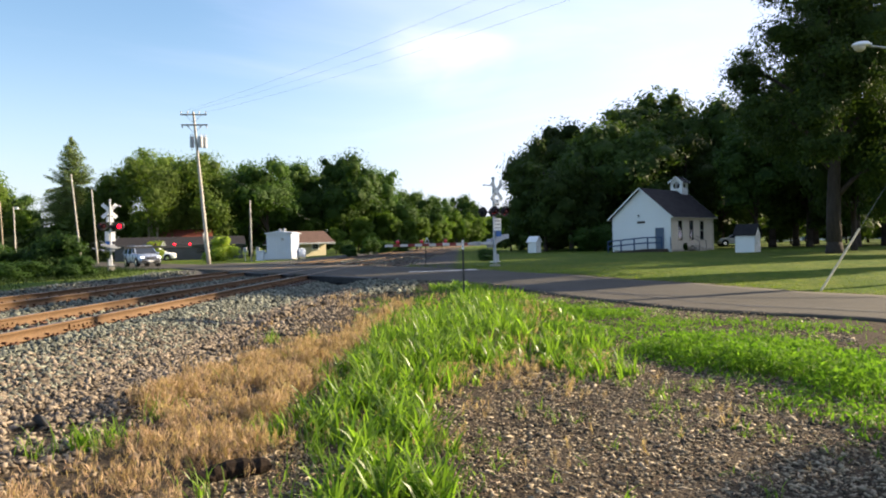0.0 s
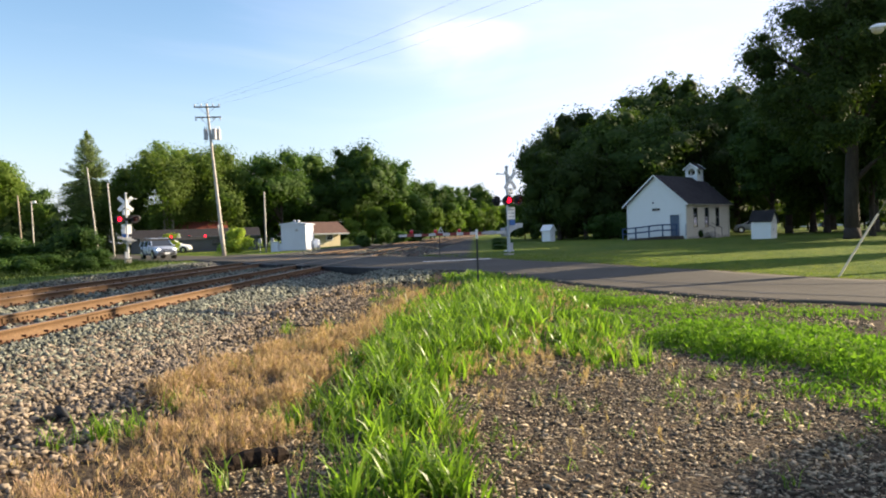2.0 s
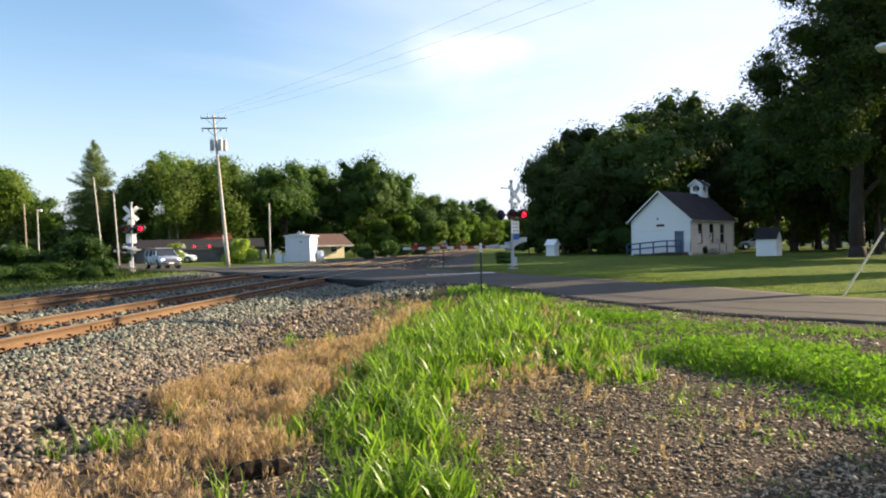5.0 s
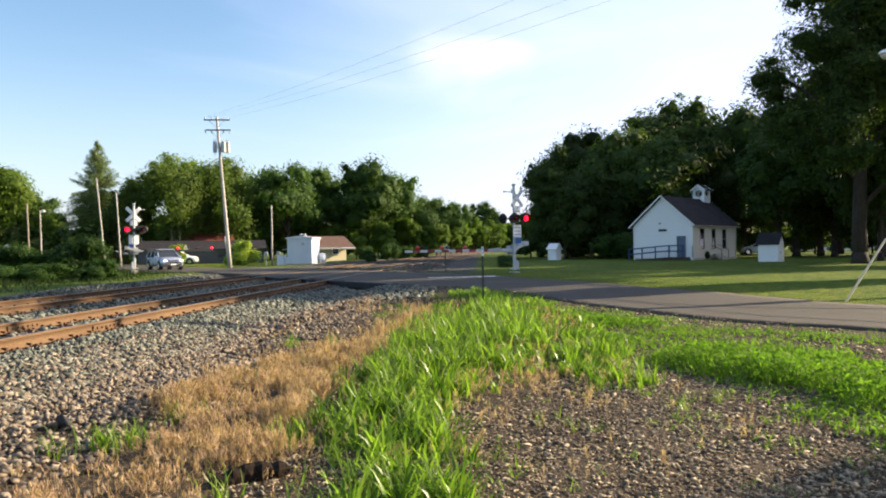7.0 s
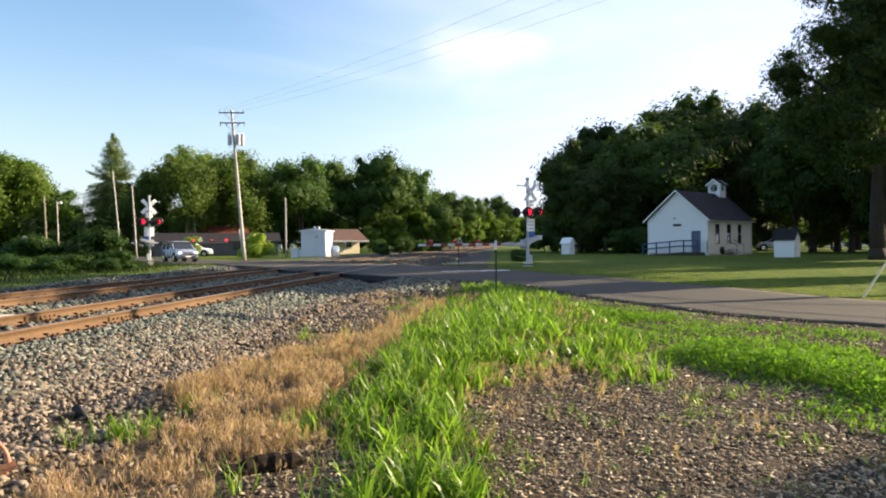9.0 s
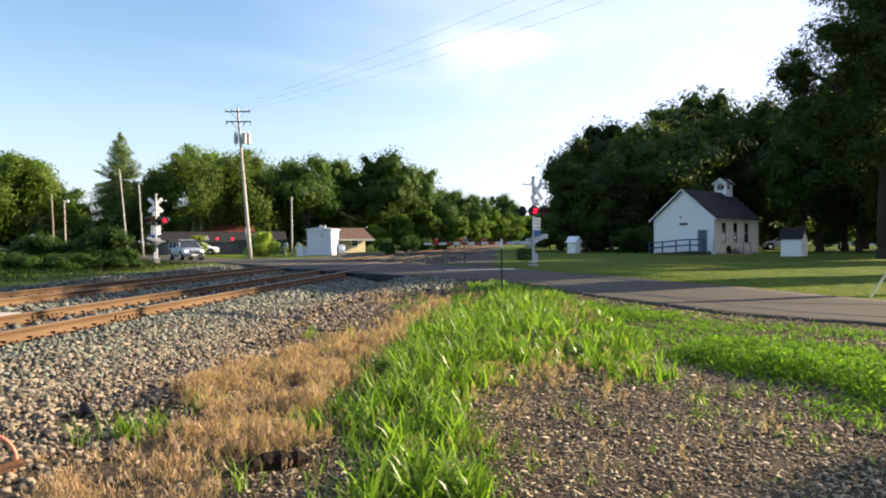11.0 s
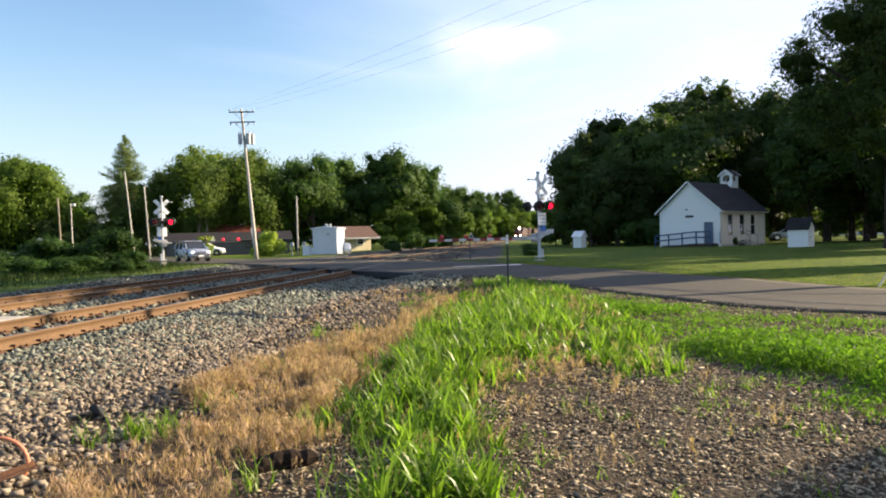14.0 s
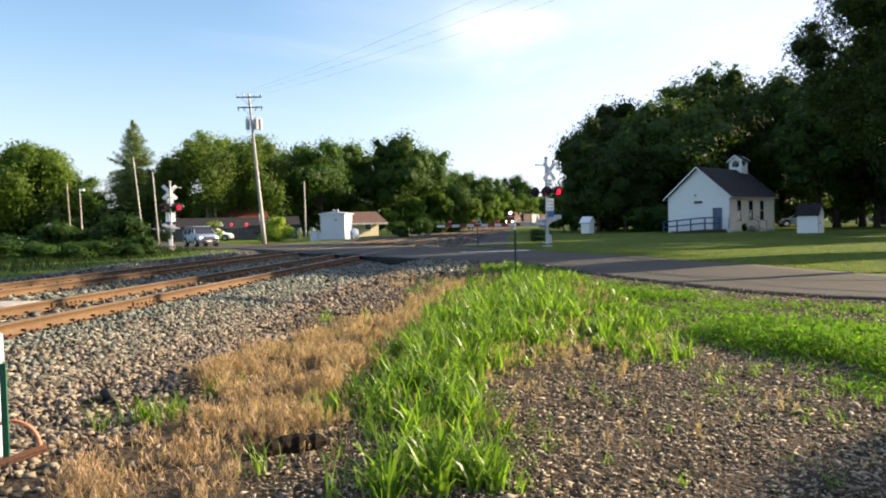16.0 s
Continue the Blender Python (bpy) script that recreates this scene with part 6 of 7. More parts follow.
def signal_hut():
    t = thing("equipment_hut", pose(-13.35, 70.6, 0.3, 0, 0, -4), "white steel signal equipment hut beside the tracks", "equipment hut")
    w, d, h = 2.35, 3.1, 2.45
    bm = nb()
    box(bm, 0, 0, h / 2 + 0.12, w, d, h - 0.05, bevel=0.03)
    part("shell", bm, HUT_PAINT, t)
    for k in range(9):
        bm = nb()
        box(bm, -w / 2 + 0.15 + k * 0.256, -d / 2 - 0.012, h / 2 + 0.12, 0.05, 0.025, h - 0.2)
        part("rib", bm, HUT_PAINT, t)
    bm = nb()
    prism(bm, [(-w / 2 - 0.14, 0), (w / 2 + 0.14, 0), (w / 2 + 0.14, 0.1), (0, 0.26), (-w / 2 - 0.14, 0.1)], d + 0.28, Matrix.Translation((0, 0, h + 0.07)))
    part("roof", bm, HUT_PAINT, t, "shallow white metal roof")
    for k in (-0.1, 0.28):
        bm = nb()
        tube(bm, (k, -0.6, h + 0.2), (k, -0.6, h + 0.42), 0.10, n=12)
        bmesh.ops.create_uvsphere(bm, u_segments=12, v_segments=8, radius=0.15, matrix=Matrix.Translation((k, -0.6, h + 0.42)))
        part("roof_vent", bm, GREY_METAL, t, smooth=True)
    bm = nb()
    box(bm, w / 2 + 0.02, -0.3, 1.2, 0.04, 0.9, 2.0, bevel=0.01)
    door = part("door", bm, HUT_PAINT, t)
    bm = nb()
    box(bm, w / 2 + 0.06, -0.65, 1.15, 0.05, 0.05, 0.16)
    part("handle", bm, DARK_METAL, door)
    bm = nb()
    box(bm, 0.35, -d / 2 - 0.06, 2.0, 0.25, 0.1, 0.22, bevel=0.02)
    part("wall_light", bm, GREY_METAL, t)
    bm = nb()
    box(bm, 0, 0, 0.06, w + 0.2, d + 0.2, 0.2)
    part("base", bm, CONCRETE, t)
    for x, y, sx, sz, lab in ((-15.3, 69.5, 0.7, 0.95, "small white relay cabinet beside the hut"), (-14.75, 69.6, 0.35, 0.75, "slim white relay cabinet beside the hut")):
        c = thing("relay_cabinet", pose(x, y, 0.3), lab, "cabinet", "relay cabinets")
        bm = nb()
        box(bm, 0, 0, sz / 2, sx, 0.5, sz, bevel=0.03)
        box(bm, 0, 0, sz + 0.02, sx + 0.08, 0.58, 0.05, bevel=0.01)
        part("case", bm, HUT_PAINT, c)
        bm = nb()
        box(bm, 0, -0.26, sz / 2, sx * 0.8, 0.02, sz * 0.85)
        part("door", bm, HUT_PAINT, c)
    c = thing("gas_tank", pose(-11.75, 71.5, 0.3), "white upright gas tank with a yellow band", "gas tank")
    bm = nb()
    tube(bm, (0, 0, 0.05), (0, 0, 0.95), 0.36, n=20)
    bmesh.ops.create_uvsphere(bm, u_segments=20, v_segments=10, radius=0.36, matrix=Matrix.Translation((0, 0, 0.95)) @ Matrix.Diagonal((1, 1, 0.5, 1)))
    part("vessel", bm, HUT_PAINT, c, smooth=True)
    bm = nb()
    tube(bm, (0, 0, 0.0), (0, 0, 0.3), 0.37, n=20)
    part("band", bm, YELLOW_PAINT, c)
    for x, y in ((-18.1, 75.3), (-16.9, 75.6)):
        c = thing("meter_box", pose(x, y, 0.3), "grey utility meter pedestal on a post", "meter box", "meter boxes")
        bm = nb()
        tube(bm, (0, 0, -0.1), (0, 0, 1.0), 0.04, n=8)
        part("post", bm, GREY_METAL, c)
        bm = nb()
        box(bm, 0, 0, 1.1, 0.32, 0.2, 0.5, bevel=0.02)
        part("case", bm, GREY_METAL, c)


signal_hut()


def house(name, x, y, w, d, eave, peak, turn, wallm, roofm, label, windows=(), over=0.5, doors=()):
    """A low gabled house; its long side looks along -y of its own space."""
    t = thing(name, pose(x, y, float(ground_z(x, y)), 0, 0, turn), label, "house")
    bm = nb()
    prism(bm, [(-d / 2, -0.1), (d / 2, -0.1), (d / 2, eave), (0, peak), (-d / 2, eave)], w, Matrix.Rotation(radians(90), 4, "Z"))
    part("wall_shell", bm, wallm, t)
    bm = nb()
    wall_boards(bm, -w / 2, w / 2, 0.2, lambda q: eave, -d / 2 - 0.001, Matrix(), 0.2, 0.02)
    part("siding", bm, wallm, t)["kind"] = "stuff"
    sl = math.atan2(peak - eave, d / 2)
    ln = (d / 2 + over) / math.cos(sl)
    for s in (-1, 1):
        m = Matrix.Translation((0, 0, peak + 0.05)) @ Matrix.Rotation(s * sl, 4, "X") @ Matrix.Translation((0, -s * ln / 2, 0))
        bm = nb()
        box(bm, 0, 0, 0.03, w + 2 * over, ln, 0.09, m)
        roof = part("roof", bm, roofm, t)
        bm = nb()
        box(bm, 0, -s * (ln / 2 + 0.01), 0.0, w + 2 * over, 0.04, 0.2, m)
        part("fascia", bm, wallm if wallm is GREY_SIDING else WHITE_PAINT, roof)
    for wx, wz, ww, wh in windows:
        window(t, Matrix.Translation((wx, -d / 2 - 0.03, wz)), ww, wh, wallm if wallm is GREY_SIDING else None)
    for dx in doors:
        bm = nb()
        box(bm, dx, -d / 2 - 0.03, 1.05, 0.95, 0.06, 2.1)
        part("door", bm, BLUE_GREY, t)
    return t


house("house", -16.0, 95.1, 5.4, 4.6, 2.1, 3.2, 34, YELLOW_PAINT, BROWN_ROOF, "low pale yellow house with a brown roof", ((1.2, 1.35, 0.8, 0.7),), 0.9, ())
house("house", -32.0, 98, 15.5, 5.5, 1.95, 2.9, 17, GREY_SIDING, SHINGLE, "long low dull grey house with a dark roof", ((-6, 1.15, 1.0, 0.7), (-2.2, 1.15, 1.0, 0.7), (2.5, 1.15, 1.0, 0.7), (6, 1.15, 1.0, 0.7)), 0.4, (-4,))
house("house", -34.0, 106.5, 6.5, 5.0, 2.9, 4.1, 17, GREY_SIDING, RED_ROOF, "dull grey house with a faded red roof", ((-1.2, 1.8, 1.0, 0.9), (1.2, 1.8, 1.0, 0.9)), 0.4)
house("house", 78.0, 150, 9.5, 7.0, 2.3, 3.5, -20, WHITE_PAINT, SHINGLE, "low white house far beyond the shade trees", ((-3, 1.3, 1.3, 1.0), (2.5, 1.3, 1.3, 1.0)), 0.4, (0.2,))
house("house", 92.0, 148, 11.0, 7.0, 2.2, 3.4, -20, CREAM_PAINT, SHINGLE, "low pale house far beyond the shade trees", ((-3.5, 1.3, 1.3, 1.0), (3, 1.3, 1.3, 1.0)), 0.4, (0.2,))
house("house", -76.0, 104, 12.0, 7.0, 2.5, 4.2, 12, WHITE_PAINT, SHINGLE, "low white house behind the roadside trees", ((-3, 1.4, 1.4, 1.0), (3, 1.4, 1.4, 1.0)), 0.4)


def picket_fence(x, y, n, turn):
    t = thing("fence", pose(x, y, float(ground_z(x, y)), 0, 0, turn), "low white board fence by the road", "fence")
    for k in range(n):
        bm = nb()
        box(bm, k * 1.6, 0, 0.5, 0.12, 0.12, 1.1)
        part("post", bm, WHITE_PAINT, t)
    for h in (0.3, 0.6, 0.9):
        bm = nb()
        box(bm, (n - 1) * 0.8, -0.07, h, (n - 1) * 1.6 + 0.1, 0.03, 0.16)
        part("board", bm, WHITE_PAINT, t)


picket_fence(-62, 86.0, 12, -8)


def sign_back():
    t = thing("road_sign", pose(-50.0, 84.5, float(ground_z(-50, 84.5)), 0, 0, 25), "back of an octagonal road sign on a steel post", "road sign")
    bm = nb()
    box(bm, 0, 0, 1.3, 0.06, 0.04, 2.6)
    part("post", bm, GREY_METAL, t)
    bm = nb()
    bmesh.ops.create_cone(bm, cap_ends=True, segments=8, radius1=0.40, radius2=0.40, depth=0.02, matrix=Matrix.Translation((0, -0.04, 2.3)) @ Matrix.Rotation(radians(90), 4, "X") @ Matrix.Rotation(radians(22.5), 4, "Z"))
    part("plate", bm, GREY_METAL, t)


sign_back()


# ---- vehicles ----
def wheel(parent, x, y, r, w):
    bm = nb()
    tube(bm, (x, y - w / 2, r), (x, y + w / 2, r), r, n=20)
    ty = part("wheel", bm, RUBBER, parent)
    bm = nb()
    tube(bm, (x, y - w / 2 - 0.01, r), (x, y + w / 2 + 0.01, r), r * 0.62, n=16)
    for k in range(5):
        a = 2 * math.pi * k / 5
        box(bm, x + math.cos(a) * r * 0.35, y, r + math.sin(a) * r * 0.35, 0.07, w + 0.03, 0.07)
    part("rim", bm, CHROME, ty, "bright alloy rim")


def car(name, m, paint, label, lit, tall=1.72, length=4.5):
    """A car whose front looks along +x of its own space."""
    t = thing(name, m, label, "car")
    L, H = length, tall
    # body drawn over rounded sections from the nose to the tail: distance from the nose, half width, underside, top
    bm = nb()
    rings = []
    for back, hw, lo, hi in ((0.0, 0.66, 0.42, 0.70), (0.08, 0.80, 0.31, 0.84), (0.25, 0.88, 0.28, 0.92), (0.6, 0.91, 0.28, 0.98), (1.1, 0.92, 0.28, 1.04), (1.3, 0.92, 0.28, 1.06),
                             (L - 0.5, 0.92, 0.30, 1.10), (L - 0.15, 0.89, 0.32, 1.06), (L, 0.80, 0.42, 0.96)):
        half = [(0.0, lo), (hw * 0.85, lo), (hw * 0.97, lo + 0.08), (hw, lo + 0.26), (hw * 0.985, hi - 0.18), (hw * 0.93, hi - 0.05), (hw * 0.80, hi), (0.0, hi + 0.03)]
        outline = half + [(-y, z) for y, z in half[-2:0:-1]]
        rings.append([bm.verts.new((L / 2 - back, y, z)) for y, z in outline])
    for a, b in zip(rings, rings[1:]):
        for k in range(len(a)):
            j = (k + 1) % len(a)
            bm.faces.new((a[k], a[j], b[j], b[k]))
    bm.faces.new(rings[0])
    bm.faces.new(rings[-1][::-1])
    bmesh.ops.recalc_face_normals(bm, faces=bm.faces)
    part("body", bm, paint, t, smooth=True)
    # cabin glass narrows towards the roof
    bm = nb()
    lo = [(-L / 2 + 0.10, 1.06), (L / 2 - 1.12, 1.03)]
    hi = [(-L / 2 + 0.38, H - 0.06), (L / 2 - 1.95, H - 0.06)]
    v = []
    for (x, z), hw in ((lo[0], 0.86), (lo[1], 0.86), (hi[1], 0.69), (hi[0], 0.69)):
        v.append((bm.verts.new((x, -hw, z)), bm.verts.new((x, hw, z))))
    for i in range(4):
        j = (i + 1) % 4
        bm.faces.new((v[i][0], v[j][0], v[j][1], v[i][1]))
    bm.faces.new([q[0] for q in v][::-1])
    bm.faces.new([q[1] for q in v])
    bmesh.ops.recalc_face_normals(bm, faces=bm.faces)
    part("windows", bm, GLASS, t, "dark tinted glass")
    bm = nb()
    box(bm, (hi[0][0] + hi[1][0]) / 2, 0, H - 0.03, hi[1][0] - hi[0][0] + 0.16, 1.42, 0.09, bevel=0.04)
    part("roof", bm, paint, t)
    for s in (-1, 1):
        for p, q, r in (((lo[1][0], s * 0.87, lo[1][1]), (hi[1][0], s * 0.70, H - 0.05), 0.045), ((lo[0][0], s * 0.87, lo[0][1]), (hi[0][0], s * 0.70, H - 0.05), 0.075),
                        ((0.05, s * 0.875, 1.05), (-0.05, s * 0.70, H - 0.05), 0.045), ((-1.05, s * 0.875, 1.06), (-1.10, s * 0.70, H - 0.05), 0.045)):
            bm = nb()
            tube(bm, p, q, r, n=8)
            part("pillar", bm, paint, t)
        bm = nb()
        tube(bm, (hi[0][0], s * 0.60, H + 0.06), (hi[1][0], s * 0.60, H + 0.06), 0.022, n=6)
        part("roof_rail", bm, DARK_METAL, t)
        for x in (-L / 2 + 0.85, L / 2 - 0.88):
            bm = nb()
            tube(bm, (x, s * 0.70, 0.38), (x, s * 0.925, 0.38), 0.43, n=22)
            part("wheel_arch", bm, BLACK_PAINT, t)
    for s in (-1, 1):
        bm = nb()
        bmesh.ops.create_uvsphere(bm, u_segments=14, v_segments=8, radius=0.5, matrix=Matrix.Translation((L / 2 - 0.10, s * 0.66, 0.76)) @ Matrix.Diagonal((0.30, 0.30, 0.17, 1)))
        part("headlight", bm, CAR_LIGHT if lit else CHROME, t, "lit headlight" if lit else "clear headlight", smooth=True)
        bm = nb()
        box(bm, -L / 2 + 0.01, s * 0.74, 0.85, 0.06, 0.2, 0.28, bevel=0.02)
        part("tail_light", bm, RED_PAINT, t)
        bm = nb()
        box(bm, L / 2 - 1.35, s * 1.0, 1.08, 0.12, 0.2, 0.14, bevel=0.03)
        part("mirror", bm, paint, t)
        for x in (-L / 2 + 0.85, L / 2 - 0.88):
            wheel(t, x, s * 0.825, 0.36, 0.24)
    bm = nb()
    for k in range(3):
        box(bm, L / 2 + 0.0, 0, 0.66 + k * 0.07, 0.03, 0.85, 0.035)
    part("grille", bm, DARK_METAL, t)
    bm = nb()
    box(bm, L / 2 + 0.01, 0, 0.44, 0.05, 1.45, 0.12, bevel=0.02)
    part("bumper", bm, DARK_METAL, t)
    bm = nb()
    box(bm, L / 2 + 0.04, 0, 0.45, 0.015, 0.45, 0.11)
    part("plate", bm, WHITE_PAINT, t)
    return t


car("suv", pose(-23.6, 62.4, float(road_z(-23.6, 62.4)), 0, 0, -52), SUV_PAINT, "silver sport utility vehicle waiting at the lowered gate", True)
car("parked_car", pose(38.5, 89.4, float(ground_z(38.5, 89.4)), 0, 0, 160), WHITE_PAINT, "pale parked car behind the schoolhouse", False, 1.5)
car("parked_car", pose(-33.0, 92, float(ground_z(-33, 92)), 0, 0, 10), WHITE_PAINT, "white parked car before the long house", False, 1.6)


def bogie(parent, x):
    bm = nb()
    for s in (-1, 1):
        box(bm, x, s * 0.95, 0.62, 2.6, 0.16, 0.34, bevel=0.05)
    part("bogie_frame", bm, LOCO_DARK, parent)
    for dx in (-0.9, 0.9):
        for s in (-1, 1):
            bm = nb()
            tube(bm, (x + dx, s * 0.72, 0.46), (x + dx, s * 0.84, 0.46), 0.46, n=18)
            part("wheel", bm, DARK_METAL, parent)


def locomotive():
    """The nose looks along +x of its own space."""
    t = thing("locomotive", pose(0, 0, 0), "maroon diesel locomotive, darkened for shade, with lit headlights", "locomotive")
    bm = nb()
    box(bm, 0, 0, 1.45, 21.0, 2.9, 0.35, bevel=0.05)
    prism(bm, [(10.3, 0.35), (10.9, 0.45), (10.6, 1.4), (10.0, 1.4)], 2.9)
    prism(bm, [(-10.3, 0.35), (-10.9, 0.45), (-10.6, 1.4), (-10.0, 1.4)], 2.9)
    part("frame", bm, LOCO_DARK, t)
    bm = nb()
    prism(bm, [(5.2, 1.6), (9.9, 1.6), (9.9, 2.9), (9.5, 3.15), (8.5, 3.2), (8.2, 4.35), (7.8, 4.55), (5.2, 4.55)], 2.75)
    bmesh.ops.bevel(bm, geom=list(bm.edges), offset=0.08, segments=2, affect="EDGES")
    part("cab", bm, LOCO_RED, t, "maroon cab and nose")
    bm = nb()
    for s in (-1, 1):
        box(bm, 8.36, s * 0.62, 3.75, 0.06, 0.85, 0.62, Matrix.Translation((8.36, 0, 3.75)) @ Matrix.Rotation(radians(-14), 4, "Y") @ Matrix.Translation((-8.36, 0, -3.75)))
        box(bm, 6.6, s * 1.39, 3.65, 1.5, 0.03, 0.7)
    part("cab_windows", bm, GLASS, t)
    bm = nb()
    box(bm, -2.2, 0, 2.95, 14.6, 1.9, 2.7, bevel=0.12)
    box(bm, -6.5, 0, 4.2, 5.0, 2.7, 0.9, bevel=0.12)
    for k in range(4):
        tube(bm, (-1.5 - k * 1.2, 0, 4.3), (-1.5 - k * 1.2, 0, 4.5), 0.45, n=16)
    part("hood", bm, LOCO_RED, t, "maroon engine hood, darkened for shade")
    for s in (-1, 1):
        bm = nb()
        for k in range(12):
            tube(bm, (-9.8 + k * 1.25, s * 1.4, 1.6), (-9.8 + k * 1.25, s * 1.4, 2.6), 0.02, n=5)
        tube(bm, (-9.8, s * 1.4, 2.6), (4.0, s * 1.4, 2.6), 0.02, n=5)
        part("handrail", bm, CREAM_PAINT, t)
        bm = nb()
        tube(bm, (10.3, s * 0.95, 1.75), (10.62, s * 0.95, 1.75), 0.10, n=14)
        part("ditch_light", bm, HEADLIGHT, t, "lit lower headlight")
    bm = nb()
    for s in (-1, 1):
        tube(bm, (8.0, s * 0.14, 4.32), (8.5, s * 0.14, 4.32), 0.19, n=14)
    part("headlight", bm, HEADLIGHT, t, "lit twin headlight")
    bm = nb()
    box(bm, 0, 0, 0.85, 6.5, 2.4, 0.85, bevel=0.15)
    part("fuel_tank", bm, LOCO_DARK, t)
    bogie(t, 6.8)
    bogie(t, -6.8)
    return t


def freight_car(paint, label, length=16.5, hgt=4.3):
    t = thing("freight_car", pose(0, 0, 0), label, "freight car", "freight cars of the train")
    bm = nb()
    box(bm, 0, 0, (1.1 + hgt) / 2, length - 1.2, 2.9, hgt - 1.1, bevel=0.06)
    part("body", bm, paint, t)
    for k in range(11):
        for s in (-1, 1):
            bm = nb()
            box(bm, -(length - 2) / 2 + k * (length - 2) / 10, s * 1.48, (1.1 + hgt) / 2, 0.14, 0.08, hgt - 1.2)
            part("rib", bm, paint, t)
    bm = nb()
    box(bm, 0, 0, 1.05, length, 2.4, 0.25)
    part("underframe", bm, LOCO_DARK, t)
    bogie(t, length / 2 - 2.6)
    bogie(t, -length / 2 + 2.6)
    return t


TRAIN = [(locomotive(), 10.8)]
for k, (pm, lab) in enumerate(((CAR_BROWN, "dark brown hopper wagon behind the locomotive"), (CAR_GREY, "pale grey hopper wagon of the train"), (CAR_BROWN, "brown box wagon of the train"), (CAR_GREY, "pale grey hopper wagon of the train"), (CAR_TAN, "tan box wagon of the train"))):
    TRAIN.append((freight_car(pm, lab), 10.8 * 2 + 9.0 + k * 17.4 + 0.6))
# ---- grass, weeds and loose pebbles ----
def blades(name, X, Y, H, W, lean, material, seed, label, category="grass", zf=ground_z, wind=(0.0, 0.0)):
    """Curved, tapering blades of grass at the given places, joined."""
    rng = np.random.default_rng(seed)
    n = len(X)
    Z = zf(X, Y) - 0.01
    a = rng.uniform(0, 2 * math.pi, n)
    d = np.stack([np.cos(a) + wind[0], np.sin(a) + wind[1], np.zeros(n)], -1)
    side = np.stack([-np.sin(a + rng.normal(0, 0.6, n)), np.cos(a), np.zeros(n)], -1)
    b = lean * rng.uniform(0.3, 1.5, n)
    P = np.stack([X, Y, Z], -1)
    V = []
    for u, wf in ((0.0, 0.75), (0.4, 1.0), (0.75, 0.65)):
        c = P + d * (H * b * u * u)[:, None] + np.array((0, 0, 1)) * (H * u * (1 - 0.25 * b * u))[:, None]
        V += [c - side * (W * wf / 2)[:, None], c + side * (W * wf / 2)[:, None]]
    tip = P + d * (H * b)[:, None] + np.array((0, 0, 1)) * (H * (1 - 0.35 * b))[:, None]
    V.append(tip - side * (W * 0.06)[:, None])
    V.append(tip + side * (W * 0.06)[:, None])
    V = np.stack(V, 1)
    f = np.array([(0, 1, 3, 2), (2, 3, 5, 4), (4, 5, 7, 6)])
    F = (np.arange(n)[:, None, None] * 8 + f[None]).reshape(-1, 4)
    ob = arrays(name, V.reshape(-1, 3), F, material)
    return tagged(ob, label, category, kind="stuff")


def seed_heads(name, X, Y, H, material, seed, label):
    """Dry feathery heads on thin stalks, each of several fine upright strands, joined."""
    rng = np.random.default_rng(seed)
    n, k = len(X), 11
    Z = ground_z(X, Y)
    a = rng.uniform(0, 2 * math.pi, n)
    b = rng.uniform(0.05, 0.45, n)
    tip = np.stack([X + np.cos(a) * b * H, Y + np.sin(a) * b * H, Z + H * (1 - 0.25 * b)], -1)
    P = np.repeat(tip, k, 0) + rng.normal(0, 1, (n * k, 3)) * np.array((0.012, 0.012, 0.026))
    up = np.repeat(np.stack([np.cos(a) * b, np.sin(a) * b, np.ones(n)], -1), k, 0) + rng.normal(0, 0.38, (n * k, 3))
    up /= np.linalg.norm(up, axis=1, keepdims=True)
    side = np.cross(up, rng.normal(size=up.shape))
    side /= np.linalg.norm(side, axis=1, keepdims=True) + 1e-9
    ln = rng.uniform(0.012, 0.036, n * k)[:, None] * np.repeat(1 + 0.03 * np.hypot(X, Y), k)[:, None]
    w = ln * 0.11
    V = np.stack([P - up * ln, P + side * w, P + up * ln, P - side * w], 1).reshape(-1, 3)
    F = np.arange(n * k * 4).reshape(-1, 4)
    return tagged(arrays(name, V, F, material), label, "grass", kind="stuff")


def tufted(rng, X, Y, per, spread):
    """Blades' places round the centres of tufts, with the tuft's number."""
    k = np.repeat(np.arange(len(X)), per)   # one number for all the tufts, or one for each
    r = np.abs(rng.normal(0, spread, len(k)))
    a = rng.uniform(0, 2 * math.pi, len(k))
    return X[k] + r * np.cos(a), Y[k] + r * np.sin(a), k


def clumped(rng, x, y, scale, power=1.0):
    """0 to 1: how thickly things grow at a place, in uneven tufts."""
    v = np.array([noise.noise(Vector((a * scale, b * scale, 7.3))) for a, b in zip(x, y)])
    return np.clip(0.5 + v * 1.1, 0, 1) ** power


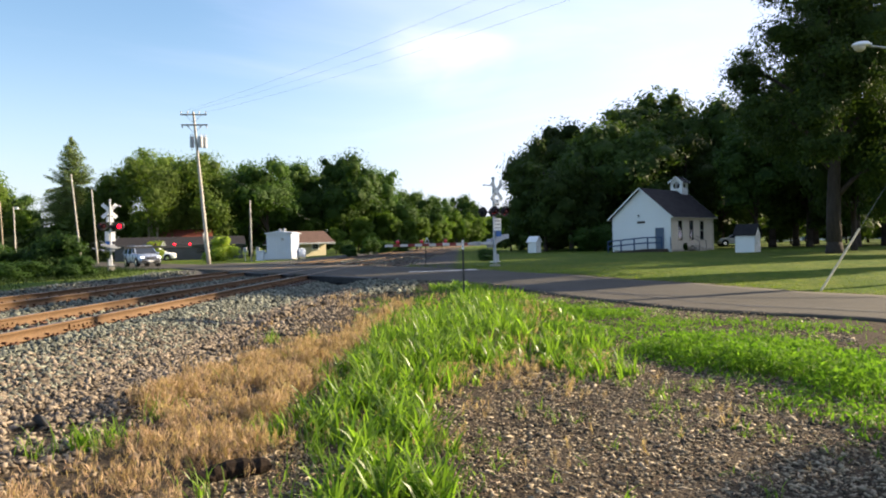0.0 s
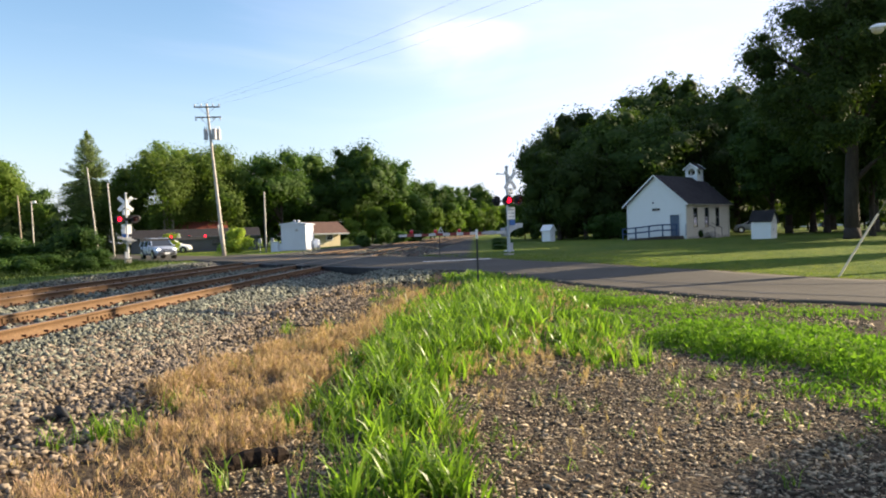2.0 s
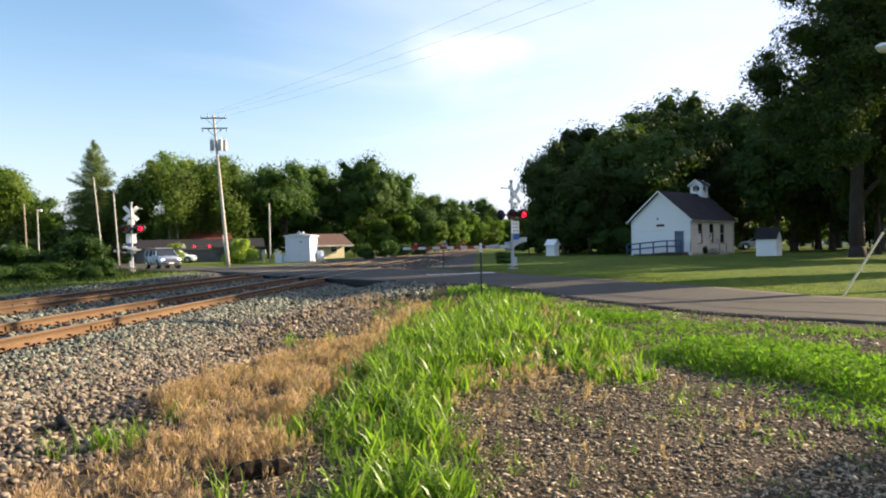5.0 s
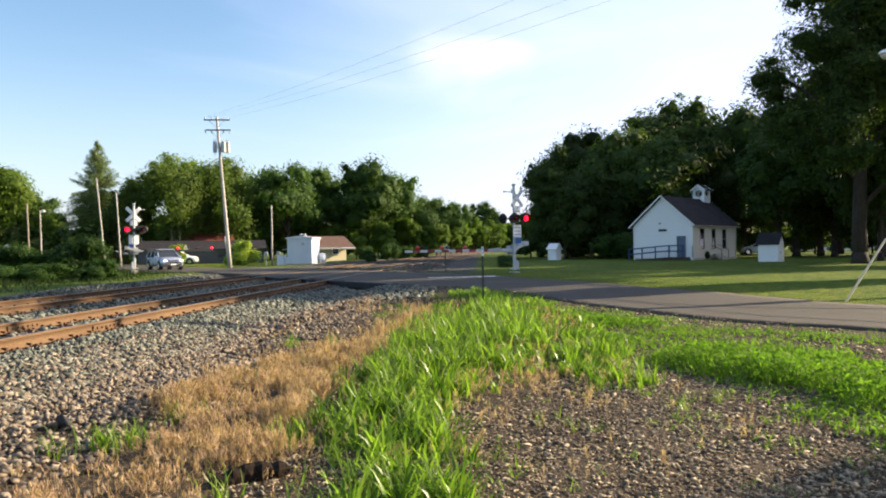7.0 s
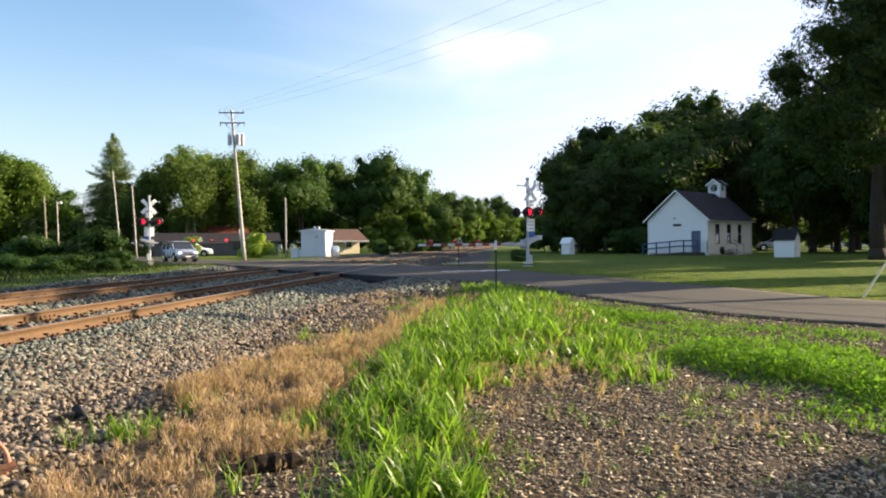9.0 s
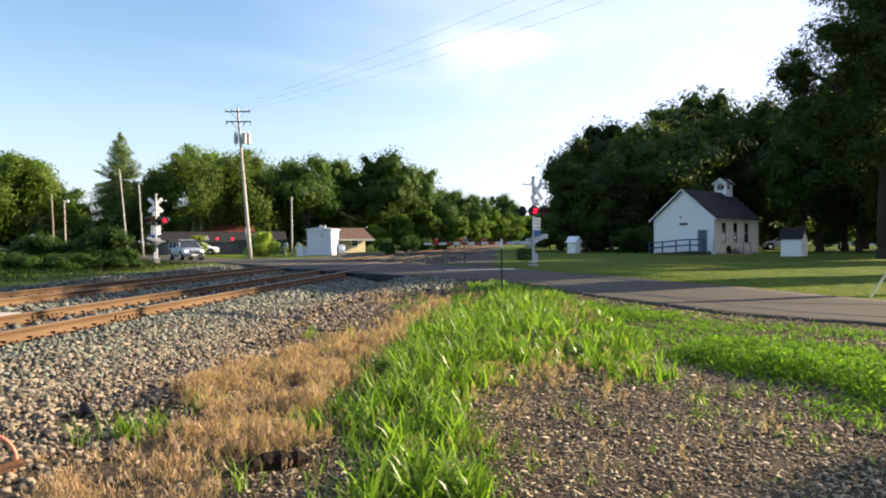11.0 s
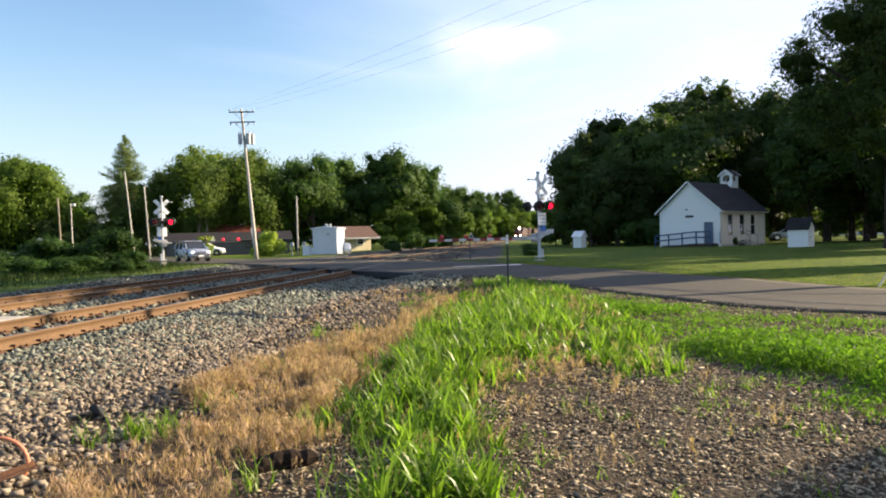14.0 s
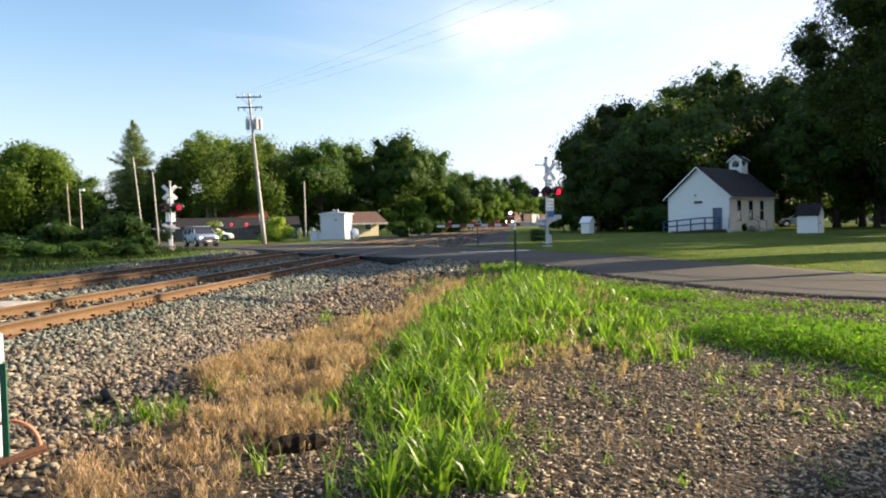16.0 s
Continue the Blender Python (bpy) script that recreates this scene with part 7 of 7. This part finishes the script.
GREEN_STRIP = [(-0.95, 4.2), (-0.95, 5.41), (-1.3, 6.6), (-1.31, 7.5), (-1.08, 9.58), (-0.75, 12.47), (-0.35, 16.26), (0.26, 22.43), (1.34, 23.33), (2.2, 21.17), (2.6, 17.86), (2.7, 14.16), (2.65, 12.13), (2.5, 9.95),
               (2.6, 8.5), (1.88, 7.84), (1.44, 8.5), (1.08, 8.8), (0.63, 8.4), (0.18, 7.7), (0.1, 6.53), (0.16, 4.2)]
GREEN_CORE = [(-0.85, 4.2), (-0.81, 5.55), (-1.1, 6.59), (-0.95, 8.99), (-0.6, 11.79), (0.05, 16.17), (0.6, 20.0), (1.4, 20.5), (1.7, 15.98), (1.5, 11.04), (0.84, 9.63), (0.23, 9.0), (-0.02, 7.43), (0.02, 5.81), (0.06, 4.2)]
DRY_STRIP = [(-2.35, 3.6), (-2.58, 5.42), (-2.46, 5.94), (-2.27, 6.45), (-2.77, 7.11), (-2.95, 7.73), (-2.75, 9.0), (-2.45, 9.9), (-1.68, 11.0), (-1.35, 12.5), (-1.05, 14.5), (-0.75, 16.5), (-0.4, 17.5), (-0.5, 15.0), (-0.98, 12.3), (-0.95, 10.23), (-1.15, 8.34), (-1.35, 7.27), (-1.45, 6.42), (-1.15, 5.87), (-1.6, 5.5), (-1.65, 4.9), (-1.5, 3.6)]
PINK_STRIP = [(-0.05, 8.8), (0.63, 9.3), (1.3, 8.9), (2.0, 8.6), (1.3, 7.7), (0.61, 7.1), (0.2, 6.0), (0.0, 6.0)]


def build_grass():
    rng = np.random.default_rng(77)
    rl = resample(ROAD_L, 160)
    order = np.argsort(rl[:, 1])
    ROADY, ROADX = rl[order, 1], rl[order, 0]
    # the long green strip: tufts of broad arching blades, thick in the middle, scattered round it
    n = 26000
    y = 4.0 + 20.3 * rng.random(n)
    x = rng.uniform(-1.5, 3.0, n)
    core = inside(GREEN_CORE, x, y, 0.10) & inside(GREEN_CORE, x - np.interp(y, [10, 14], [0.13, 0.42]), y, 0.10)
    keep = np.where(core, 0.85, inside(GREEN_STRIP, x, y, 0.14) * 0.34) * np.where(core, 0.06 + 1.0 * clumped(rng, x, y, 1.9, 1.3), clumped(rng, x, y, 1.5, 1.8) * 1.5)
    keep = (rng.random(n) < keep) & (x < np.interp(y, ROADY, ROADX) - 0.3)
    keep &= rng.random(n) < np.interp(y, [4, 9, 14, 24], [1.0, 0.8, 0.55, 0.4])
    cx, cy, cu = x[keep], y[keep], core[keep]
    x, y, k = tufted(rng, cx, cy, 6, 0.05)
    high = (rng.uniform(0.5, 1.25, len(cx)) * np.where(cu, 1.0, 0.8) * np.interp(cy, [4, 7, 15, 22], [0.95, 1.1, 1.0, 0.8]))[k]
    H = rng.uniform(0.14, 0.46, len(x)) * high
    W = rng.uniform(0.008, 0.024, len(x)) * (0.95 + 0.035 * np.hypot(x, y))
    blades("tall_grass", x, y, H * 0.95, W, 0.62, BLADE, 1, "tufts of tall bright green grass on the gravel")
    n = 14000
    y = 4.0 + 20.0 * rng.random(n)
    x = rng.uniform(-1.6, 3.4, n)
    keep = inside(GREEN_STRIP, x, y, 0.3) & inside(GREEN_STRIP, x - 0.12, y, 0.2) & (rng.random(n) < 0.2 + 0.8 * clumped(rng, x, y, 1.9))
    x, y = x[keep], y[keep]
    blades("short_grass", x, y, rng.uniform(0.05, 0.17, len(x)), 0.008 + 0.0004 * y, 0.8, BLADE, 21, "short green grass between the tall tufts")
    # thin growth over the gravel, in small tufts
    n = 7000
    y = 4.3 + 15 * rng.random(n) ** 0.9
    x = rng.uniform(-1.0, 5.0, n) * (0.5 + y / 16)
    keep = rng.random(n) < (clumped(rng, x, y, 1.6, 3) * 1.2 + 0.03) * np.interp(y, [4, 6, 8, 11, 20], [0.25, 0.5, 0.8, 1, 1])
    keep &= x < np.interp(y, ROADY, ROADX) - 0.35
    x, y, k = tufted(rng, x[keep], y[keep], 7, 0.05)
    blades("sparse_grass", x, y, rng.uniform(0.03, 0.13, len(x)) * rng.uniform(0.6, 1.5, keep.sum())[k], np.full(len(x), 0.008), 1.0, BLADE, 2, "sparse short green grass in the gravel")
    # low leafy weeds beside the road
    n = 150000
    y = rng.uniform(5.5, 17.5, n)
    lo = np.interp(y, [5.5, 6.2, 7.5, 9.0, 10.2, 12, 16.5], [3.3, 3.2, 3.1, 2.7, 2.4, 1.6, 1.3])
    rl = resample(ROAD_L, 160)
    hi = np.interp(y, rl[::-1, 1][np.argsort(rl[::-1, 1])], rl[::-1, 0][np.argsort(rl[::-1, 1])]) - 0.5
    x = lo + (hi - lo) * rng.random(n)
    band = np.clip(1.25 - 0.5 * (x - lo - 1.3), 0, 1) * np.interp(y, [5.5, 8.5, 10.5, 17], [1.0, 1.0, 0.4, 0.2])
    patch = clumped(rng, x + 31, y, 0.75, 3.2)
    dens = np.clip((x - lo) * 1.3 + 0.1, 0, 1) * np.clip(clumped(rng, x, y, 1.1, 1.7) * band * 1.35 + 0.6 * patch + 0.8 * np.exp(-((x - 4.35) / 0.55) ** 2 - ((y - 7.2) / 0.9) ** 2), 0, 1)
    keep = rng.random(n) < dens * 0.66 * np.clip((hi - x - 0.35) * 0.9, 0.05, 1) * np.interp(y, [9, 11, 13], [1, 0.75, 0.45])
    x, y, dens = x[keep], y[keep], dens[keep]
    back = ((x - lo[keep]) / (hi - lo)[keep])
    h = rng.random(len(x)) ** 0.8 * (0.03 + 0.30 * dens ** 1.6 * np.interp(back, [0, 0.25, 0.5, 1.0], [0.8, 1.0, 0.45, 0.25]))
    P = np.stack([x, y, ground_z(x, y) + h], -1)
    V, F = leaf_soup(P, np.tile((0.0, 0.0, 0.7), (len(P), 1)), 0.023, rng, 3.4, wild=0.9)
    tagged(arrays("weeds", V, F, WEED), "low spreading bright green weeds beside the road", "weeds", kind="stuff")
    pick = rng.random(len(x)) < 0.45
    blades("weed_stalks", x[pick], y[pick], h[pick] * 0.9 + rng.uniform(0.03, 0.11, pick.sum()), np.full(pick.sum(), 0.011), 0.6, WEED, 9, "thin green stalks among the weeds")
    # dry straw-coloured grass along the foot of the ballast
    n = 120000
    y = 3.7 + 16.5 * rng.random(n) ** 0.8
    x = rng.uniform(-3.2, -0.2, n)
    zone = inside(DRY_STRIP, x, y, 0.12)
    keep = np.where(zone, (0.05 + 1.2 * clumped(rng, x, y, 2.4, 2.2)) * np.interp(y, [10.5, 12.5], [1, 0.45]), np.where(inside(BROWN_EARTH, x, y, 0.2), 0.035 * clumped(rng, x, y, 1.8, 2), 0.05 * clumped(rng, x, y, 2.0, 2)))
    keep = (rng.random(n) < keep) & (left_of(x, y) < 4.0) & ~(inside(BARE_PATCH, x, y, 0.1) & (rng.random(n) < 0.85))
    x, y, zone = x[keep], y[keep], zone[keep]
    H = rng.uniform(0.04, 0.17, len(x)) * (0.35 + 1.1 * clumped(rng, x + 5, y, 2.9)) * np.where(zone, 1.0, 0.6)
    blades("dry_grass", x, y, H, 0.0034 * (0.8 + 0.06 * np.hypot(x, y)), 0.9, DRY, 3, "dry straw-coloured grass at the foot of the ballast")
    pick = rng.random(len(x)) < 0.5 * np.where(zone, 1.0, 0.5)
    seed_heads("dry_seed_heads", x[pick], y[pick], H[pick] + 0.03, DRY, 6, "dry tan seed heads over the withered grass")
    n = 46000
    y = rng.uniform(4.5, 19.0, n)
    x = rng.uniform(-1.3, 2.6, n)
    keep = np.where(inside(PINK_STRIP, x, y, 0.25), 0.30, np.where(inside(GREEN_STRIP, x, y, 0.4), 0.13, 0.02)) * clumped(rng, x, y, 2.1, 1.5) * 1.4
    keep = rng.random(n) < keep
    Hd = rng.uniform(0.03, 0.11, keep.sum())
    blades("dry_tufts", x[keep], y[keep], Hd, np.full(keep.sum(), 0.0055), 1.2, DRY, 4, "withered tufts among the green grass")
    half = rng.random(keep.sum()) < 0.4
    seed_heads("withered_seed_heads", x[keep][half], y[keep][half], Hd[half] + 0.03, DRY, 16, "tan seed heads among the green grass")
    # green tufts here and there in the straw
    cx, cy, m = [np.array(q) for q in zip(*((-2.76, 5.95, 60), (-2.6, 6.1, 40), (-2.5, 6.9, 30), (-3.05, 5.75, 20), (-2.45, 11.78, 30), (-1.81, 11.72, 34), (-1.30, 6.25, 40), (-1.15, 6.75, 40), (-1.25, 5.9, 18), (-1.45, 4.75, 16), (-2.2, 8.6, 14), (-1.9, 10.2, 14), (-1.0, 17.0, 30), (-0.6, 15.0, 40), (-0.9, 13.4, 26), (-0.2, 20.5, 40)))]
    x, y, k = tufted(rng, cx, cy, (m * 1.7).astype(int), 0.12)
    blades("green_tufts", x, y, rng.uniform(0.07, 0.31, len(x)), np.full(len(x), 0.010), 0.6, BLADE, 5, "green tufts in the withered grass")
    # lawn edge beyond the road
    rr = resample(ROAD_R, 160)
    order = np.argsort(rr[:, 1])
    n = 13000
    y = 13 + 30 * rng.random(n) ** 1.3
    x = np.interp(y, rr[order, 1], rr[order, 0]) + 0.15 + rng.exponential(3.8, n)
    blades("lawn_grass", x, y, rng.uniform(0.02, 0.06, n), np.full(n, 0.022), 0.9, LAWN_BLADE, 7, "mown green lawn beyond the road")
    # rank dark growth beyond the far track
    n = 17000
    L = rng.uniform(16.6, 34, n)
    s = rng.uniform(12, 62, n)
    x, y = on_track(L, s)
    xl = np.interp(y, resample(ROAD_L, 120)[:, 1], resample(ROAD_L, 120)[:, 0])
    keep = (x < xl - 0.8) & (rng.random(n) < np.clip((L - 15.8) / 5, 0.15, 1))
    x, y, L = x[keep], y[keep], L[keep]
    blades("verge_grass", x, y, rng.uniform(0.12, 0.40, len(x)) * np.clip((L - 15.5) / 6, 0.4, 1.3), np.full(len(x), 0.026), 0.7, RANK_BLADE, 8, "rank green grass on the verge beyond the tracks")
    # pebbles, strewn in uneven drifts
    n = 84000
    y = 3.9 + 11.5 * rng.random(n) ** 1.2
    x = rng.uniform(-1.6, 4.6, n) * (0.6 + y / 14)
    keep = rng.random(n) < np.clip(1.25 - y / 14, 0.1, 1) * (0.45 + 0.55 * clumped(rng, x + 11, y, 0.9))
    x, y = x[keep], y[keep]
    P = np.stack([x, y, ground_z(x, y) + 0.007], -1)
    st = chip_soup("pebbles", P, np.exp(rng.normal(0, 0.34, len(x))) * 0.0190 * (0.9 + 0.02 * np.hypot(x, y)), PEBBLE, seed=9, flat=0.5, slim=(1.5, 0.72))
    tagged(st, "small pale pebbles strewn over dark earth", "gravel", kind="stuff")
    # straw and dead stalks lying about
    n = 6000
    y = 4.0 + 10 * rng.random(n) ** 1.1
    x = rng.uniform(-2.4, 4.4, n) * (0.6 + y / 14)
    V, F = leaf_soup(np.stack([x, y, ground_z(x, y) + 0.012], -1), np.tile((0, 0, 2.5), (n, 1)), 0.007, rng, 9.0)
    tagged(arrays("dead_straw", V, F, DRY), "bits of dead straw lying on the gravel", "straw", kind="stuff")
    # stray ballast that has rolled down
    n = 3200
    L = 3.9 - rng.exponential(0.55, n)
    s = 4 + 16 * rng.random(n)
    x, y = on_track(L, s)
    P = np.stack([x, y, ground_z(x, y) + 0.01], -1)
    st = rock_soup("stray_ballast", P, rng.uniform(0.5, 1.2, n) * 0.05, BALLAST_TAN, seed=12)
    tagged(st, "stray ballast stones among the dry grass", "gravel", kind="stuff")
    # shoulder gravel of the road
    n = 3600
    k = rng.integers(40, 110, n)
    p = resample(ROAD_L, 160)[k] + rng.normal(0, 0.1, (n, 2))
    off = rng.uniform(0, 1.5, n) ** 1.3
    x, y = p[:, 0] - off * 0.8 + 0.15, p[:, 1] - off * 0.5
    P = np.stack([x, y, np.where(off < 0.1, road_z(x, y), ground_z(x, y)) + 0.005], -1)[left_of(x, y) < 3]
    st = rock_soup("road_shoulder_gravel", P, rng.uniform(0.5, 1.2, len(P)) * 0.028, PEBBLE, seed=13)
    tagged(st, "loose gravel along the road's edge", "gravel", kind="stuff")


build_grass()


# ---- the nearest ballast stones, each by itself ----
def loose_stones():
    rng = np.random.default_rng(64)
    bed = bpy.data.objects["ballast_bed"]
    shapes = []
    for k in range(10):
        st = chip_soup("stone", np.zeros((1, 3)), np.array([1.0]), BALLAST_PIECE, seed=70 + k, flat=1.0, tilt=0.8, slim=(1.6, 0.75))
        st.parent = bed
        shapes.append(st)
    for i in range(300):
        L, s = rng.uniform(3.5, 5.0), 4.6 + 3.6 * rng.random()
        x, y = on_track(L, s)
        if inside(BARE_PATCH, x, y, 0.06):
            L += 1.3
            x, y = on_track(L, s)
        ob = shapes[i] if i < len(shapes) else new("stone", shapes[i % len(shapes)].data)
        ob.parent = bed
        z = float(max(bed_z(L), ground_z(x, y))) + 0.028
        ob.matrix_basis = pose(float(x), float(y), z, rng.uniform(-25, 25), rng.uniform(-25, 25), rng.uniform(0, 360)) @ Matrix.Scale(0.041 * rng.uniform(0.8, 1.35), 4)


loose_stones()


# ---- what moves ----
def motions():
    # each lens shows its lit half while its light is on, by turns with its neighbour
    for lens, sx, which in LIGHTS:
        first, period = (0.06, 1.1225) if which == "right" else (0.82, 1.2605)
        base = lens.matrix_basis.copy()
        state = lambda t: ((((t - first) / period) % 1.0 < 0.5) == (sx > 0))
        deg = 0 if state(0.0) and which != "right" else 180
        rows = [(0.0, base @ pose(0, 0, 0, 0, 0, deg))]
        f = 1
        while f <= 477:
            if (0 if state((f + 2.5) / 30.0) else 180) != deg:
                step = 60 if deg == 0 else -60
                for k in range(4):
                    rows.append(((f + k) / 30.0, base @ pose(0, 0, 0, 0, 0, deg + step * k)))
                deg += 3 * step
                f += 4
            f += 1
        if rows[-1][0] < 16.0:
            rows.append((16.0, base @ pose(0, 0, 0, 0, 0, deg)))
        walk(lens, rows)
    # the train comes on round the bend
    for ob, back in TRAIN:
        rows = []
        for i in range(17):
            t = i
            s = 225 + 18.6 * (16 - t) + back
            x, y, h = track_point(NEAR_C, s)
            rows.append((t, pose(x, y, RAIL_TOP_Z, 0, 0, -90 - math.degrees(h))))
        walk(ob, rows)


motions()
